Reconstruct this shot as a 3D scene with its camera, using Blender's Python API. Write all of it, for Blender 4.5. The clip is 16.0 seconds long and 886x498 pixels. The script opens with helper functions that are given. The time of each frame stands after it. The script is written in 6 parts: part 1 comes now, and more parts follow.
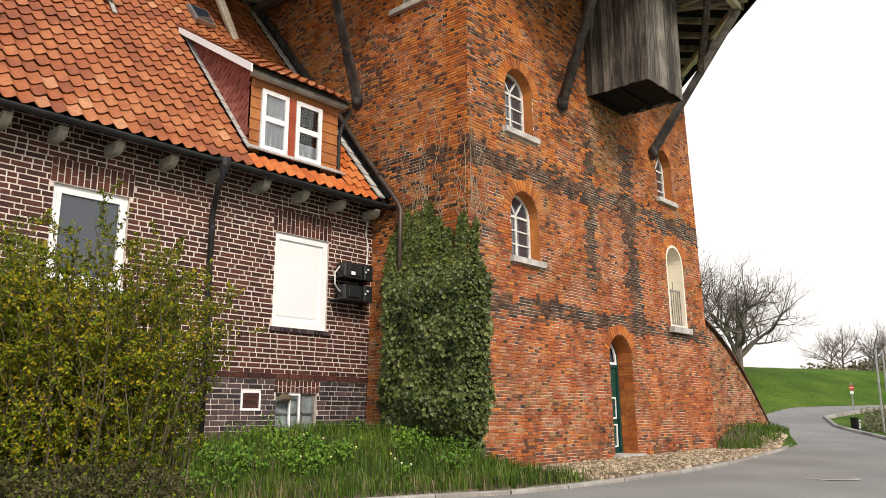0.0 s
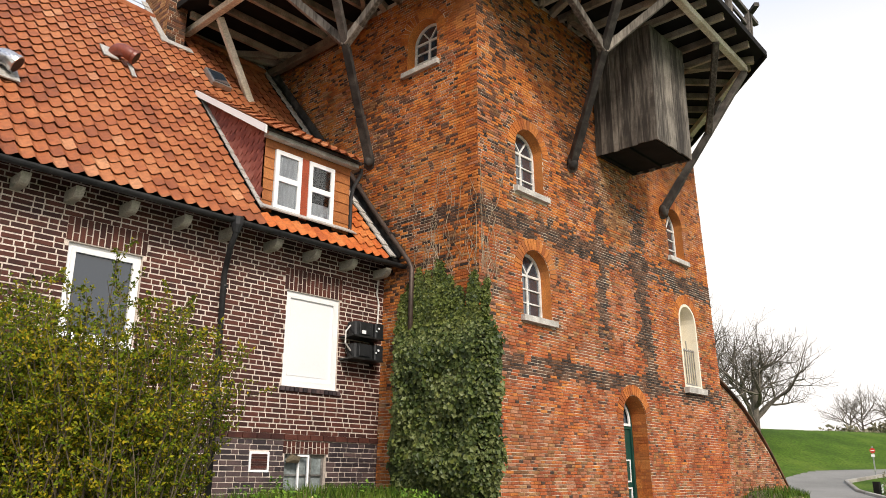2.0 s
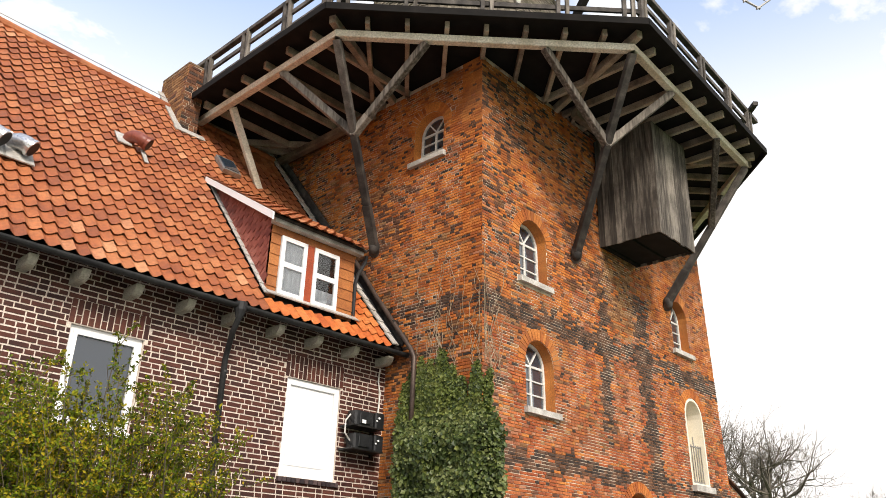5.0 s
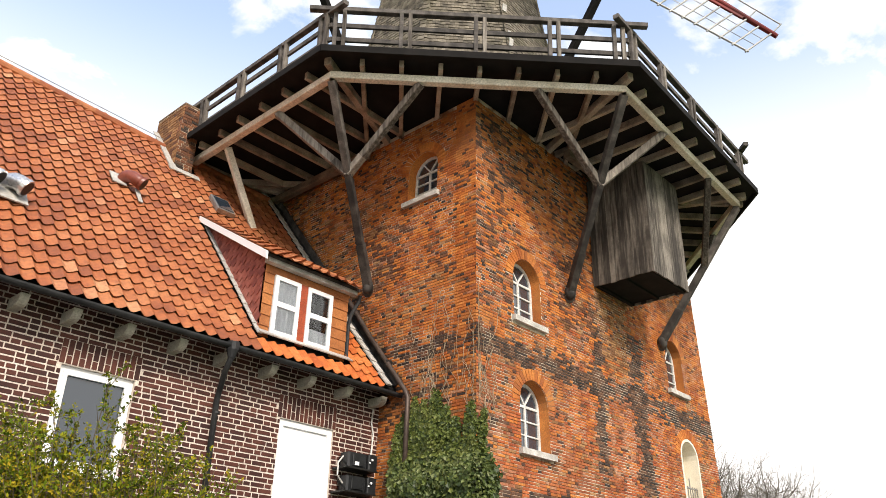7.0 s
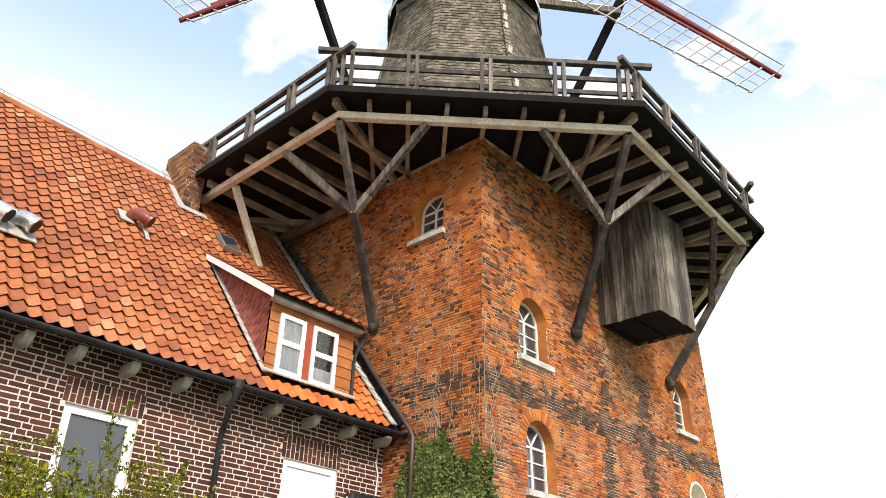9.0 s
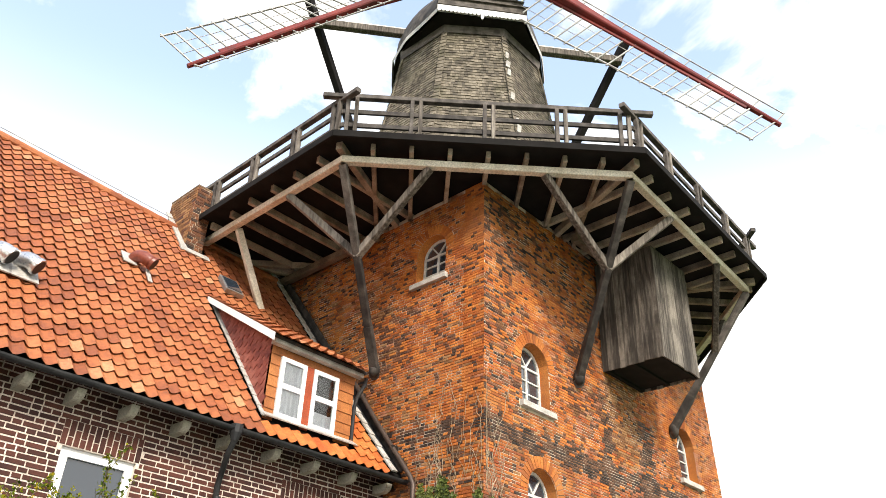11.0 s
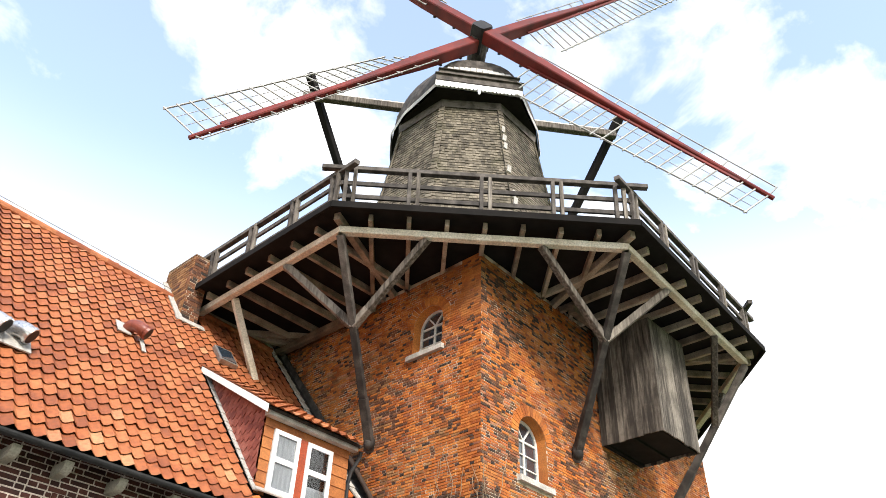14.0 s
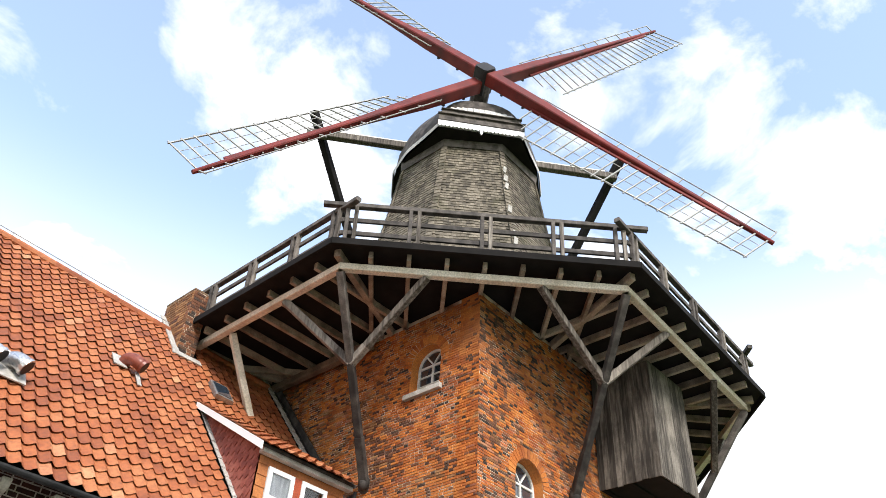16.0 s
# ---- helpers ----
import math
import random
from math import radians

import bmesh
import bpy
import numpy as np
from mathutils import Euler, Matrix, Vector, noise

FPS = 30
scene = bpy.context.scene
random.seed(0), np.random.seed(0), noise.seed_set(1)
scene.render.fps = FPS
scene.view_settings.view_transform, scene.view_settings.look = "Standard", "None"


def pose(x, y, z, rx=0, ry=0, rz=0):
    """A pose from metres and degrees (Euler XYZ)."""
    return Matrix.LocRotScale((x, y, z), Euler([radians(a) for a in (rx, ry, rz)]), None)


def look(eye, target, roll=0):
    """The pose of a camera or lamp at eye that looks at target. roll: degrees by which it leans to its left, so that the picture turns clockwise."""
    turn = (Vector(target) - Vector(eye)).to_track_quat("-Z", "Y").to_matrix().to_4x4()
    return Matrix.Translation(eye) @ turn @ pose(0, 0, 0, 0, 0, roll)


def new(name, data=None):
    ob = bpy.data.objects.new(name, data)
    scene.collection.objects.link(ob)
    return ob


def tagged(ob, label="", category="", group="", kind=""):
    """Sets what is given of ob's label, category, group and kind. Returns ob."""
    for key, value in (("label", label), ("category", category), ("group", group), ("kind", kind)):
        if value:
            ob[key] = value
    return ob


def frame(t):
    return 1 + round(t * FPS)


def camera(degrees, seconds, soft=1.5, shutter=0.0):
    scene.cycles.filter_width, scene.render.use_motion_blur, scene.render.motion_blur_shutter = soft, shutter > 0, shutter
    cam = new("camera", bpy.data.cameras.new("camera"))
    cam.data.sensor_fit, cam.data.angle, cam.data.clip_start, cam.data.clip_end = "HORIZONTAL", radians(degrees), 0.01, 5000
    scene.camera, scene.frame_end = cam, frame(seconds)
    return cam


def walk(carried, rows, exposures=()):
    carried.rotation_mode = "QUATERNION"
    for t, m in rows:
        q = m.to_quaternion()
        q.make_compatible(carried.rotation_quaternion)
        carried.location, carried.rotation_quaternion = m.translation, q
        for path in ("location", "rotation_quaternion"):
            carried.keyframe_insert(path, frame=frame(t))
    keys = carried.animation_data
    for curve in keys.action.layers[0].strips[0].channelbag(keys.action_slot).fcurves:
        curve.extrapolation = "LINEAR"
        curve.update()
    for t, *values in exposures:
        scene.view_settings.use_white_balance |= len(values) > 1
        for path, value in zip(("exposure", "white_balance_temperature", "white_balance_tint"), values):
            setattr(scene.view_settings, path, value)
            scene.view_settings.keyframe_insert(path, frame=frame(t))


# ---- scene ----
# camera: a slow tilt upwards from one standing place
cam = camera(59.0, 16.0, soft=0.8)
EYE = (0.0, 0.0, 0.77)
PATH = [
    (0.0, pose(*EYE, 101.915, -0.071, -48.397)),
    (0.5, pose(*EYE, 102.866, -0.137, -48.281)),
    (1.0, pose(*EYE, 103.784, -0.220, -47.999)),
    (1.5, pose(*EYE, 104.916, -0.427, -47.967)),
    (2.0, pose(*EYE, 106.210, -0.285, -47.621)),
    (2.5, pose(*EYE, 108.022, -0.599, -47.518)),
    (3.0, pose(*EYE, 109.624, -0.483, -47.618)),
    (3.5, pose(*EYE, 110.446, -0.496, -47.509)),
    (4.0, pose(*EYE, 111.149, -0.773, -47.539)),
    (6.5, pose(*EYE, 114.889, -1.302, -47.954)),
    (7.0, pose(*EYE, 115.564, -1.083, -48.089)),
    (7.5, pose(*EYE, 116.390, -1.146, -48.194)),
    (8.0, pose(*EYE, 117.074, -1.334, -47.977)),
    (10.5, pose(*EYE, 120.657, -1.590, -47.860)),
    (11.0, pose(*EYE, 121.594, -1.845, -47.836)),
    (11.5, pose(*EYE, 122.567, -1.938, -47.898)),
    (12.0, pose(*EYE, 123.424, -2.211, -48.118)),
    (12.5, pose(*EYE, 124.321, -2.322, -48.294)),
    (13.0, pose(*EYE, 125.221, -2.102, -48.246)),
    (13.5, pose(*EYE, 125.992, -2.135, -48.307)),
    (14.0, pose(*EYE, 126.772, -1.945, -48.187)),
    (14.5, pose(*EYE, 127.492, -2.149, -48.323)),
    (15.0, pose(*EYE, 128.186, -2.449, -48.548)),
    (15.5, pose(*EYE, 128.873, -2.736, -48.799)),
    (16.0, pose(*EYE, 129.621, -2.797, -48.871)),
]
walk(cam, PATH, exposures=[(0.0, 1.2, 7100, 12), (4.0, 1.4, 7100, 12), (8.0, 1.62, 7100, 11), (11.0, 1.86, 7100, 10), (12.5, 1.88, 7100, 10), (14.0, 1.84, 6850, 10), (16.0, 1.70, 6550, 10)])

# ---- world and light ----
world = bpy.data.worlds.new("world")
scene.world = world
world.use_nodes = True
wn, wl = world.node_tree.nodes, world.node_tree.links
wn.clear()
w_out = wn.new("ShaderNodeOutputWorld")
w_bg = wn.new("ShaderNodeBackground")
w_sky = wn.new("ShaderNodeTexSky")
w_sky.sky_type = "NISHITA"
w_sky.sun_disc = False
w_sky.sun_elevation = radians(37)
w_sky.sun_rotation = radians(200)
w_sky.dust_density = 0.6
w_scale = wn.new("ShaderNodeVectorMath"); w_scale.operation = "SCALE"
w_scale.inputs["Scale"].default_value = 0.15
wl.new(w_sky.outputs["Color"], w_scale.inputs[0])
# drifting clouds, laid on a plane far overhead, closing to white haze near the horizon
w_tc = wn.new("ShaderNodeTexCoord")
w_sep = wn.new("ShaderNodeSeparateXYZ")
wl.new(w_tc.outputs["Generated"], w_sep.inputs[0])
w_h = wn.new("ShaderNodeMath"); w_h.operation = "MAXIMUM"; w_h.inputs[1].default_value = 0.0
wl.new(w_sep.outputs["Z"], w_h.inputs[0])
w_add = wn.new("ShaderNodeMath"); w_add.operation = "ADD"; w_add.inputs[1].default_value = 0.28
wl.new(w_h.outputs[0], w_add.inputs[0])
w_div = wn.new("ShaderNodeVectorMath"); w_div.operation = "DIVIDE"
w_comb = wn.new("ShaderNodeCombineXYZ")
for k in range(3):
    wl.new(w_add.outputs[0], w_comb.inputs[k])
wl.new(w_tc.outputs["Generated"], w_div.inputs[0])
wl.new(w_comb.outputs[0], w_div.inputs[1])
w_noise = wn.new("ShaderNodeTexNoise")
w_noise.inputs["Scale"].default_value = 4.3
w_noise.inputs["Detail"].default_value = 7.0
w_noise.inputs["Roughness"].default_value = 0.58
w_noise.inputs["Distortion"].default_value = 0.35
wl.new(w_div.outputs[0], w_noise.inputs["Vector"])
w_ramp = wn.new("ShaderNodeMapRange")
w_ramp.interpolation_type = "SMOOTHSTEP"
w_ramp.inputs["From Min"].default_value = 0.45
w_ramp.inputs["From Max"].default_value = 0.67
wl.new(w_noise.outputs["Fac"], w_ramp.inputs["Value"])
w_haze = wn.new("ShaderNodeMapRange")
w_haze.interpolation_type = "SMOOTHSTEP"
w_haze.inputs["From Min"].default_value = 0.39
w_haze.inputs["From Max"].default_value = 0.67
w_haze.inputs["To Min"].default_value = 1.0
w_haze.inputs["To Max"].default_value = 0.14
wl.new(w_h.outputs[0], w_haze.inputs["Value"])
w_max = wn.new("ShaderNodeMath"); w_max.operation = "MAXIMUM"
wl.new(w_ramp.outputs[0], w_max.inputs[0]); wl.new(w_haze.outputs[0], w_max.inputs[1])
w_mix = wn.new("ShaderNodeMix"); w_mix.data_type = "RGBA"
w_mix.inputs["B"].default_value = (0.46, 0.465, 0.475, 1)
wl.new(w_max.outputs[0], w_mix.inputs["Factor"])
wl.new(w_scale.outputs[0], w_mix.inputs["A"])
wl.new(w_mix.outputs["Result"], w_bg.inputs["Color"])
w_bg.inputs["Strength"].default_value = 1.0
wl.new(w_bg.outputs[0], w_out.inputs["Surface"])

sun_data = bpy.data.lights.new("sun", "SUN")
sun_data.energy = 1.4
sun_data.angle = radians(14)
sun_data.color = (1.0, 0.95, 0.88)
sun = new("sun", sun_data)
sun.matrix_world = look((-4, -16, 21), (9, 9, 0))

# ---- materials ----
def nodes_of(name):
    m = bpy.data.materials.new(name)
    m.use_nodes = True
    nt = m.node_tree
    return m, nt.nodes, nt.links, nt.nodes["Principled BSDF"]


def ramp_node(n, stops):
    r = n.new("ShaderNodeValToRGB")
    while len(r.color_ramp.elements) < len(stops):
        r.color_ramp.elements.new(0.5)
    for e, (p, c) in zip(r.color_ramp.elements, stops):
        e.position, e.color = p, (*c, 1)
    return r


def surface(name, colors, rough=0.8, metal=0.0, scale=6.0, grain=60.0, stretch=(1, 1, 1), vary="", spread=0.25,
            bump=0.3, stain=None, stain_scale=1.2, stain_amount=0.5, spec=0.4, stain_range=(0.5, 0.72), mottle=0.26):
    """A surface with colour variation at two scales, stains of their own shape, and fine relief."""
    m, n, l, b = nodes_of(name)
    tc = n.new("ShaderNodeTexCoord")
    mp = n.new("ShaderNodeMapping"); mp.inputs["Scale"].default_value = stretch
    geo = n.new("ShaderNodeNewGeometry")
    l.new(geo.outputs["Position"], mp.inputs["Vector"])
    big = n.new("ShaderNodeTexNoise"); big.inputs["Scale"].default_value = scale; big.inputs["Detail"].default_value = 5
    l.new(mp.outputs[0], big.inputs["Vector"])
    k = len(colors)
    rp = ramp_node(n, [(0.3 + 0.4 * i / max(1, k - 1), c) for i, c in enumerate(colors)])
    fac = big.outputs["Fac"]
    if vary:
        both = n.new("ShaderNodeMath"); both.operation = "ADD"
        l.new(geo.outputs["Random Per Island"], both.inputs[0])
        l.new(n.new("ShaderNodeObjectInfo").outputs["Random"], both.inputs[1])
        wrap = n.new("ShaderNodeMath"); wrap.operation = "FRACT"
        l.new(both.outputs[0], wrap.inputs[0])
        src = wrap.outputs[0]
        mx = n.new("ShaderNodeMath"); mx.operation = "MULTIPLY_ADD"
        mx.inputs[1].default_value = spread * 2; l.new(src, mx.inputs[0])
        sb = n.new("ShaderNodeMath"); sb.operation = "SUBTRACT"; sb.inputs[1].default_value = spread
        l.new(fac, sb.inputs[0]); l.new(sb.outputs[0], mx.inputs[2])
        fac = mx.outputs[0]
    l.new(fac, rp.inputs["Fac"])
    col = rp.outputs["Color"]
    fine = n.new("ShaderNodeTexNoise"); fine.inputs["Scale"].default_value = grain; fine.inputs["Detail"].default_value = 4
    l.new(mp.outputs[0], fine.inputs["Vector"])
    fr = ramp_node(n, [(0.3, (1 - mottle,) * 3), (0.7, (1 + mottle * 0.85,) * 3)])
    l.new(fine.outputs["Fac"], fr.inputs["Fac"])
    mul = n.new("ShaderNodeMix"); mul.data_type = "RGBA"; mul.blend_type = "MULTIPLY"; mul.inputs["Factor"].default_value = 1.0
    l.new(col, mul.inputs["A"]); l.new(fr.outputs["Color"], mul.inputs["B"])
    col = mul.outputs["Result"]
    if stain:
        st = n.new("ShaderNodeTexNoise"); st.inputs["Scale"].default_value = stain_scale; st.inputs["Detail"].default_value = 8
        st.inputs["Roughness"].default_value = 0.65
        l.new(geo.outputs["Position"], st.inputs["Vector"])
        sr = n.new("ShaderNodeMapRange"); sr.inputs["From Min"].default_value, sr.inputs["From Max"].default_value = stain_range
        sr.inputs["To Max"].default_value = stain_amount
        l.new(st.outputs["Fac"], sr.inputs["Value"])
        sm = n.new("ShaderNodeMix"); sm.data_type = "RGBA"; sm.inputs["B"].default_value = (*stain, 1)
        l.new(sr.outputs[0], sm.inputs["Factor"]); l.new(col, sm.inputs["A"])
        col = sm.outputs["Result"]
    l.new(col, b.inputs["Base Color"])
    rr = n.new("ShaderNodeMapRange"); rr.inputs["To Min"].default_value = max(0.02, rough - 0.12); rr.inputs["To Max"].default_value = min(1, rough + 0.12)
    l.new(fine.outputs["Fac"], rr.inputs["Value"]); l.new(rr.outputs[0], b.inputs["Roughness"])
    b.inputs["Metallic"].default_value = metal
    b.inputs["Specular IOR Level"].default_value = spec
    if bump:
        bp = n.new("ShaderNodeBump"); bp.inputs["Strength"].default_value = bump; bp.inputs["Distance"].default_value = 0.006
        l.new(fine.outputs["Fac"], bp.inputs["Height"]); l.new(bp.outputs[0], b.inputs["Normal"])
    return m


M = {}
M["brick_orange"] = surface("brick_orange", [(0.30, 0.078, 0.019), (0.46, 0.134, 0.026), (0.56, 0.20, 0.045)], 0.9, scale=2.6, grain=40, vary="island", spread=0.20, stain=(0.25, 0.115, 0.045), stain_amount=0.65, stain_scale=0.55, stain_range=(0.48, 0.68), mottle=0.34)
M["brick_red"] = surface("brick_red", [(0.25, 0.056, 0.020), (0.38, 0.092, 0.027), (0.46, 0.14, 0.046)], 0.9, scale=2.6, grain=40, vary="island", spread=0.20, stain=(0.21, 0.09, 0.04), stain_amount=0.6, stain_scale=0.55, stain_range=(0.48, 0.68), mottle=0.34)
M["brick_brown"] = surface("brick_brown", [(0.16, 0.072, 0.030), (0.26, 0.122, 0.048), (0.35, 0.185, 0.08)], 0.92, scale=2.6, grain=40, vary="island", spread=0.25, mottle=0.34)
M["brick_pink"] = surface("brick_pink", [(0.26, 0.085, 0.04), (0.37, 0.14, 0.07), (0.44, 0.21, 0.115)], 0.9, scale=2.6, grain=40, vary="island", spread=0.2, stain=(0.2, 0.1, 0.06), stain_amount=0.5, mottle=0.34)
M["brick_burnt"] = surface("brick_burnt", [(0.026, 0.018, 0.014), (0.068, 0.038, 0.025), (0.13, 0.060, 0.032)], 0.75, scale=3.0, grain=45, vary="island", spread=0.25)
M["brick_umber"] = surface("brick_umber", [(0.075, 0.034, 0.022), (0.14, 0.055, 0.028), (0.21, 0.085, 0.040)], 0.85, scale=3.0, grain=45, vary="island", spread=0.25)
M["mortar_mill"] = surface("mortar_mill", [(0.15, 0.062, 0.029), (0.23, 0.10, 0.045), (0.33, 0.17, 0.09)], 0.95, scale=1.3, grain=60, stain=(0.64, 0.55, 0.43), stain_amount=0.95, stain_scale=1.5, stain_range=(0.46, 0.57))
M["brick_house"] = surface("brick_house", [(0.042, 0.013, 0.010), (0.070, 0.020, 0.013), (0.100, 0.030, 0.019)], 0.75, scale=3.0, grain=60, vary="island", spread=0.22, mottle=0.32)
M["brick_plinth"] = surface("brick_plinth", [(0.030, 0.022, 0.025), (0.058, 0.042, 0.045), (0.095, 0.062, 0.060)], 0.55, scale=3.0, grain=60, vary="island", spread=0.3)
M["mortar_house"] = surface("mortar_house", [(0.58, 0.49, 0.42), (0.72, 0.63, 0.56)], 0.95, scale=4, grain=60, stain=(0.40, 0.31, 0.25), stain_amount=0.4)
M["roof_tile"] = surface("roof_tile", [(0.235, 0.068, 0.026), (0.31, 0.090, 0.031), (0.355, 0.112, 0.038), (0.40, 0.145, 0.055)], 0.66, scale=1.4, grain=16, vary="island", spread=0.17, stain=(0.12, 0.052, 0.030), stain_amount=0.35, stain_scale=9, stain_range=(0.52, 0.75), bump=0.2, mottle=0.2)
M["roof_tile_pale"] = surface("roof_tile_pale", [(0.38, 0.15, 0.07), (0.48, 0.22, 0.105)], 0.66, scale=1.4, grain=16, vary="island", spread=0.2, bump=0.2)
M["roof_tile_new"] = surface("roof_tile_new", [(0.40, 0.090, 0.022), (0.50, 0.125, 0.027), (0.55, 0.18, 0.05)], 0.58, scale=2.2, grain=20, vary="island", spread=0.2, stain=(0.25, 0.08, 0.03), stain_amount=0.4, stain_scale=6, bump=0.2)
M["wood_grey"] = surface("wood_grey", [(0.055, 0.046, 0.038), (0.15, 0.13, 0.11), (0.27, 0.24, 0.205)], 0.85, scale=4, grain=40, stretch=(5, 5, 0.5), vary="island", spread=0.16, stain=(0.035, 0.028, 0.024), stain_amount=0.6, bump=0.5)
M["wood_dark"] = surface("wood_dark", [(0.030, 0.026, 0.023), (0.072, 0.062, 0.055), (0.14, 0.122, 0.108)], 0.8, scale=5, grain=45, vary="island", spread=0.15, stain=(0.2, 0.18, 0.16), stain_amount=0.3, bump=0.5)
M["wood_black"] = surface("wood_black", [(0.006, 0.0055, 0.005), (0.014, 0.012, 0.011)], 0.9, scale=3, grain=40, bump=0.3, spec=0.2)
M["wood_tan"] = surface("wood_tan", [(0.50, 0.43, 0.33), (0.68, 0.61, 0.50), (0.78, 0.73, 0.63)], 0.8, scale=2, grain=30, vary="island", spread=0.12, stain=(0.25, 0.20, 0.15), stain_amount=0.3, stain_scale=2.2, stain_range=(0.55, 0.75), bump=0.4)
M["wood_box"] = surface("wood_box", [(0.045, 0.038, 0.032), (0.125, 0.108, 0.091), (0.25, 0.222, 0.188)], 0.88, scale=4, grain=40, stretch=(5, 5, 0.5), vary="island", spread=0.2, stain=(0.025, 0.02, 0.017), stain_amount=0.7, stain_range=(0.45, 0.65), bump=0.5)
M["wood_joist"] = surface("wood_joist", [(0.17, 0.13, 0.10), (0.32, 0.255, 0.195), (0.45, 0.375, 0.295)], 0.85, scale=3, grain=35, vary="island", spread=0.2, bump=0.4)
M["wood_strut"] = surface("wood_strut", [(0.014, 0.012, 0.011), (0.034, 0.029, 0.026), (0.075, 0.065, 0.057)], 0.8, scale=5, grain=45, vary="island", spread=0.15, bump=0.5)
M["hedge_low"] = surface("hedge_low", [(0.022, 0.022, 0.008), (0.055, 0.052, 0.020), (0.10, 0.085, 0.040)], 0.8, scale=1.5, grain=20, vary="island", spread=0.25, bump=0, spec=0.1)
M["twig_pale"] = surface("twig_pale", [(0.26, 0.19, 0.12), (0.40, 0.32, 0.22)], 0.9, scale=4, grain=40, vary="island", spread=0.2)
M["wood_brown"] = surface("wood_brown", [(0.08, 0.055, 0.04), (0.16, 0.115, 0.085), (0.24, 0.18, 0.13)], 0.85, scale=3, grain=35, vary="island", spread=0.2, bump=0.4)
M["shingle"] = surface("shingle", [(0.070, 0.060, 0.046), (0.145, 0.124, 0.094), (0.245, 0.212, 0.163)], 0.88, scale=2.5, grain=40, vary="island", spread=0.15, stain=(0.085, 0.085, 0.03), stain_amount=0.55, stain_scale=0.7, bump=0.4)
M["white_paint"] = surface("white_paint", [(0.79, 0.80, 0.81), (0.84, 0.85, 0.86)], 0.4, scale=1.5, grain=40, bump=0.02, mottle=0.02)
M["white_worn"] = surface("white_worn", [(0.60, 0.59, 0.55), (0.78, 0.77, 0.74)], 0.6, scale=6, grain=40, stain=(0.25, 0.22, 0.18), stain_amount=0.5, stain_scale=5, bump=0.15)
M["lattice"] = surface("lattice", [(0.28, 0.275, 0.265), (0.50, 0.49, 0.475)], 0.7, scale=2, grain=30, bump=0.1)
M["stone_sill"] = surface("stone_sill", [(0.36, 0.34, 0.31), (0.58, 0.56, 0.52)], 0.85, scale=5, grain=50, stain=(0.2, 0.18, 0.15), stain_amount=0.5, stain_scale=4)
M["plaster_cream"] = surface("plaster_cream", [(0.72, 0.65, 0.52), (0.80, 0.75, 0.64)], 0.9, scale=3, grain=40, stain=(0.45, 0.37, 0.27), stain_amount=0.35, stain_scale=3, mottle=0.1)
M["plaster_brown"] = surface("plaster_brown", [(0.14, 0.085, 0.05), (0.22, 0.135, 0.08)], 0.95, scale=1.5, grain=30, stain=(0.33, 0.24, 0.16), stain_amount=0.4, stain_scale=2)
M["zinc"] = surface("zinc", [(0.24, 0.23, 0.22), (0.42, 0.41, 0.39)], 0.45, 0.7, scale=5, grain=30, stain=(0.2, 0.15, 0.11), stain_amount=0.5, stain_scale=4, bump=0.1)
M["zinc_bright"] = surface("zinc_bright", [(0.50, 0.50, 0.50), (0.68, 0.68, 0.68)], 0.3, 0.85, scale=5, grain=30, stain=(0.3, 0.28, 0.26), stain_amount=0.4, stain_scale=6, bump=0.15)
M["lead"] = surface("lead", [(0.34, 0.325, 0.30), (0.56, 0.54, 0.50)], 0.65, 0.1, scale=4, grain=30, stain=(0.2, 0.17, 0.13), stain_amount=0.5, stain_scale=5, bump=0.2)
M["gutter_dark"] = surface("gutter_dark", [(0.018, 0.019, 0.021), (0.045, 0.045, 0.046)], 0.5, 0.3, scale=4, grain=30, bump=0.1)
M["pipe_brown"] = surface("pipe_brown", [(0.05, 0.036, 0.03), (0.10, 0.07, 0.055)], 0.5, 0.3, scale=4, grain=30, bump=0.1)
M["terracotta_pipe"] = surface("terracotta_pipe", [(0.16, 0.04, 0.025), (0.25, 0.065, 0.04)], 0.4, scale=8, grain=40, bump=0.1)
M["sail_red"] = surface("sail_red", [(0.085, 0.009, 0.007), (0.155, 0.013, 0.010), (0.205, 0.024, 0.017)], 0.65, scale=1.2, grain=30, stain=(0.04, 0.014, 0.012), stain_amount=0.6, stain_scale=2, bump=0.15)
M["black_iron"] = surface("black_iron", [(0.012, 0.012, 0.012), (0.03, 0.028, 0.026)], 0.5, 0.4, scale=5, grain=40)
M["black_plastic"] = surface("black_plastic", [(0.012, 0.013, 0.014), (0.028, 0.029, 0.031)], 0.4, scale=5, grain=60, bump=0.05)
M["door_green"] = surface("door_green", [(0.006, 0.045, 0.035), (0.010, 0.068, 0.052)], 0.4, scale=3, grain=40, bump=0.1)
M["slate_side"] = surface("slate_side", [(0.17, 0.042, 0.032), (0.26, 0.072, 0.05), (0.33, 0.11, 0.08)], 0.7, scale=4, grain=40, vary="island", spread=0.2)
M["slate_front"] = surface("slate_front", [(0.30, 0.10, 0.03), (0.42, 0.155, 0.045)], 0.7, scale=4, grain=40, vary="island", spread=0.15)
M["red_post"] = surface("red_post", [(0.28, 0.05, 0.018), (0.38, 0.075, 0.028)], 0.5, scale=4, grain=40)
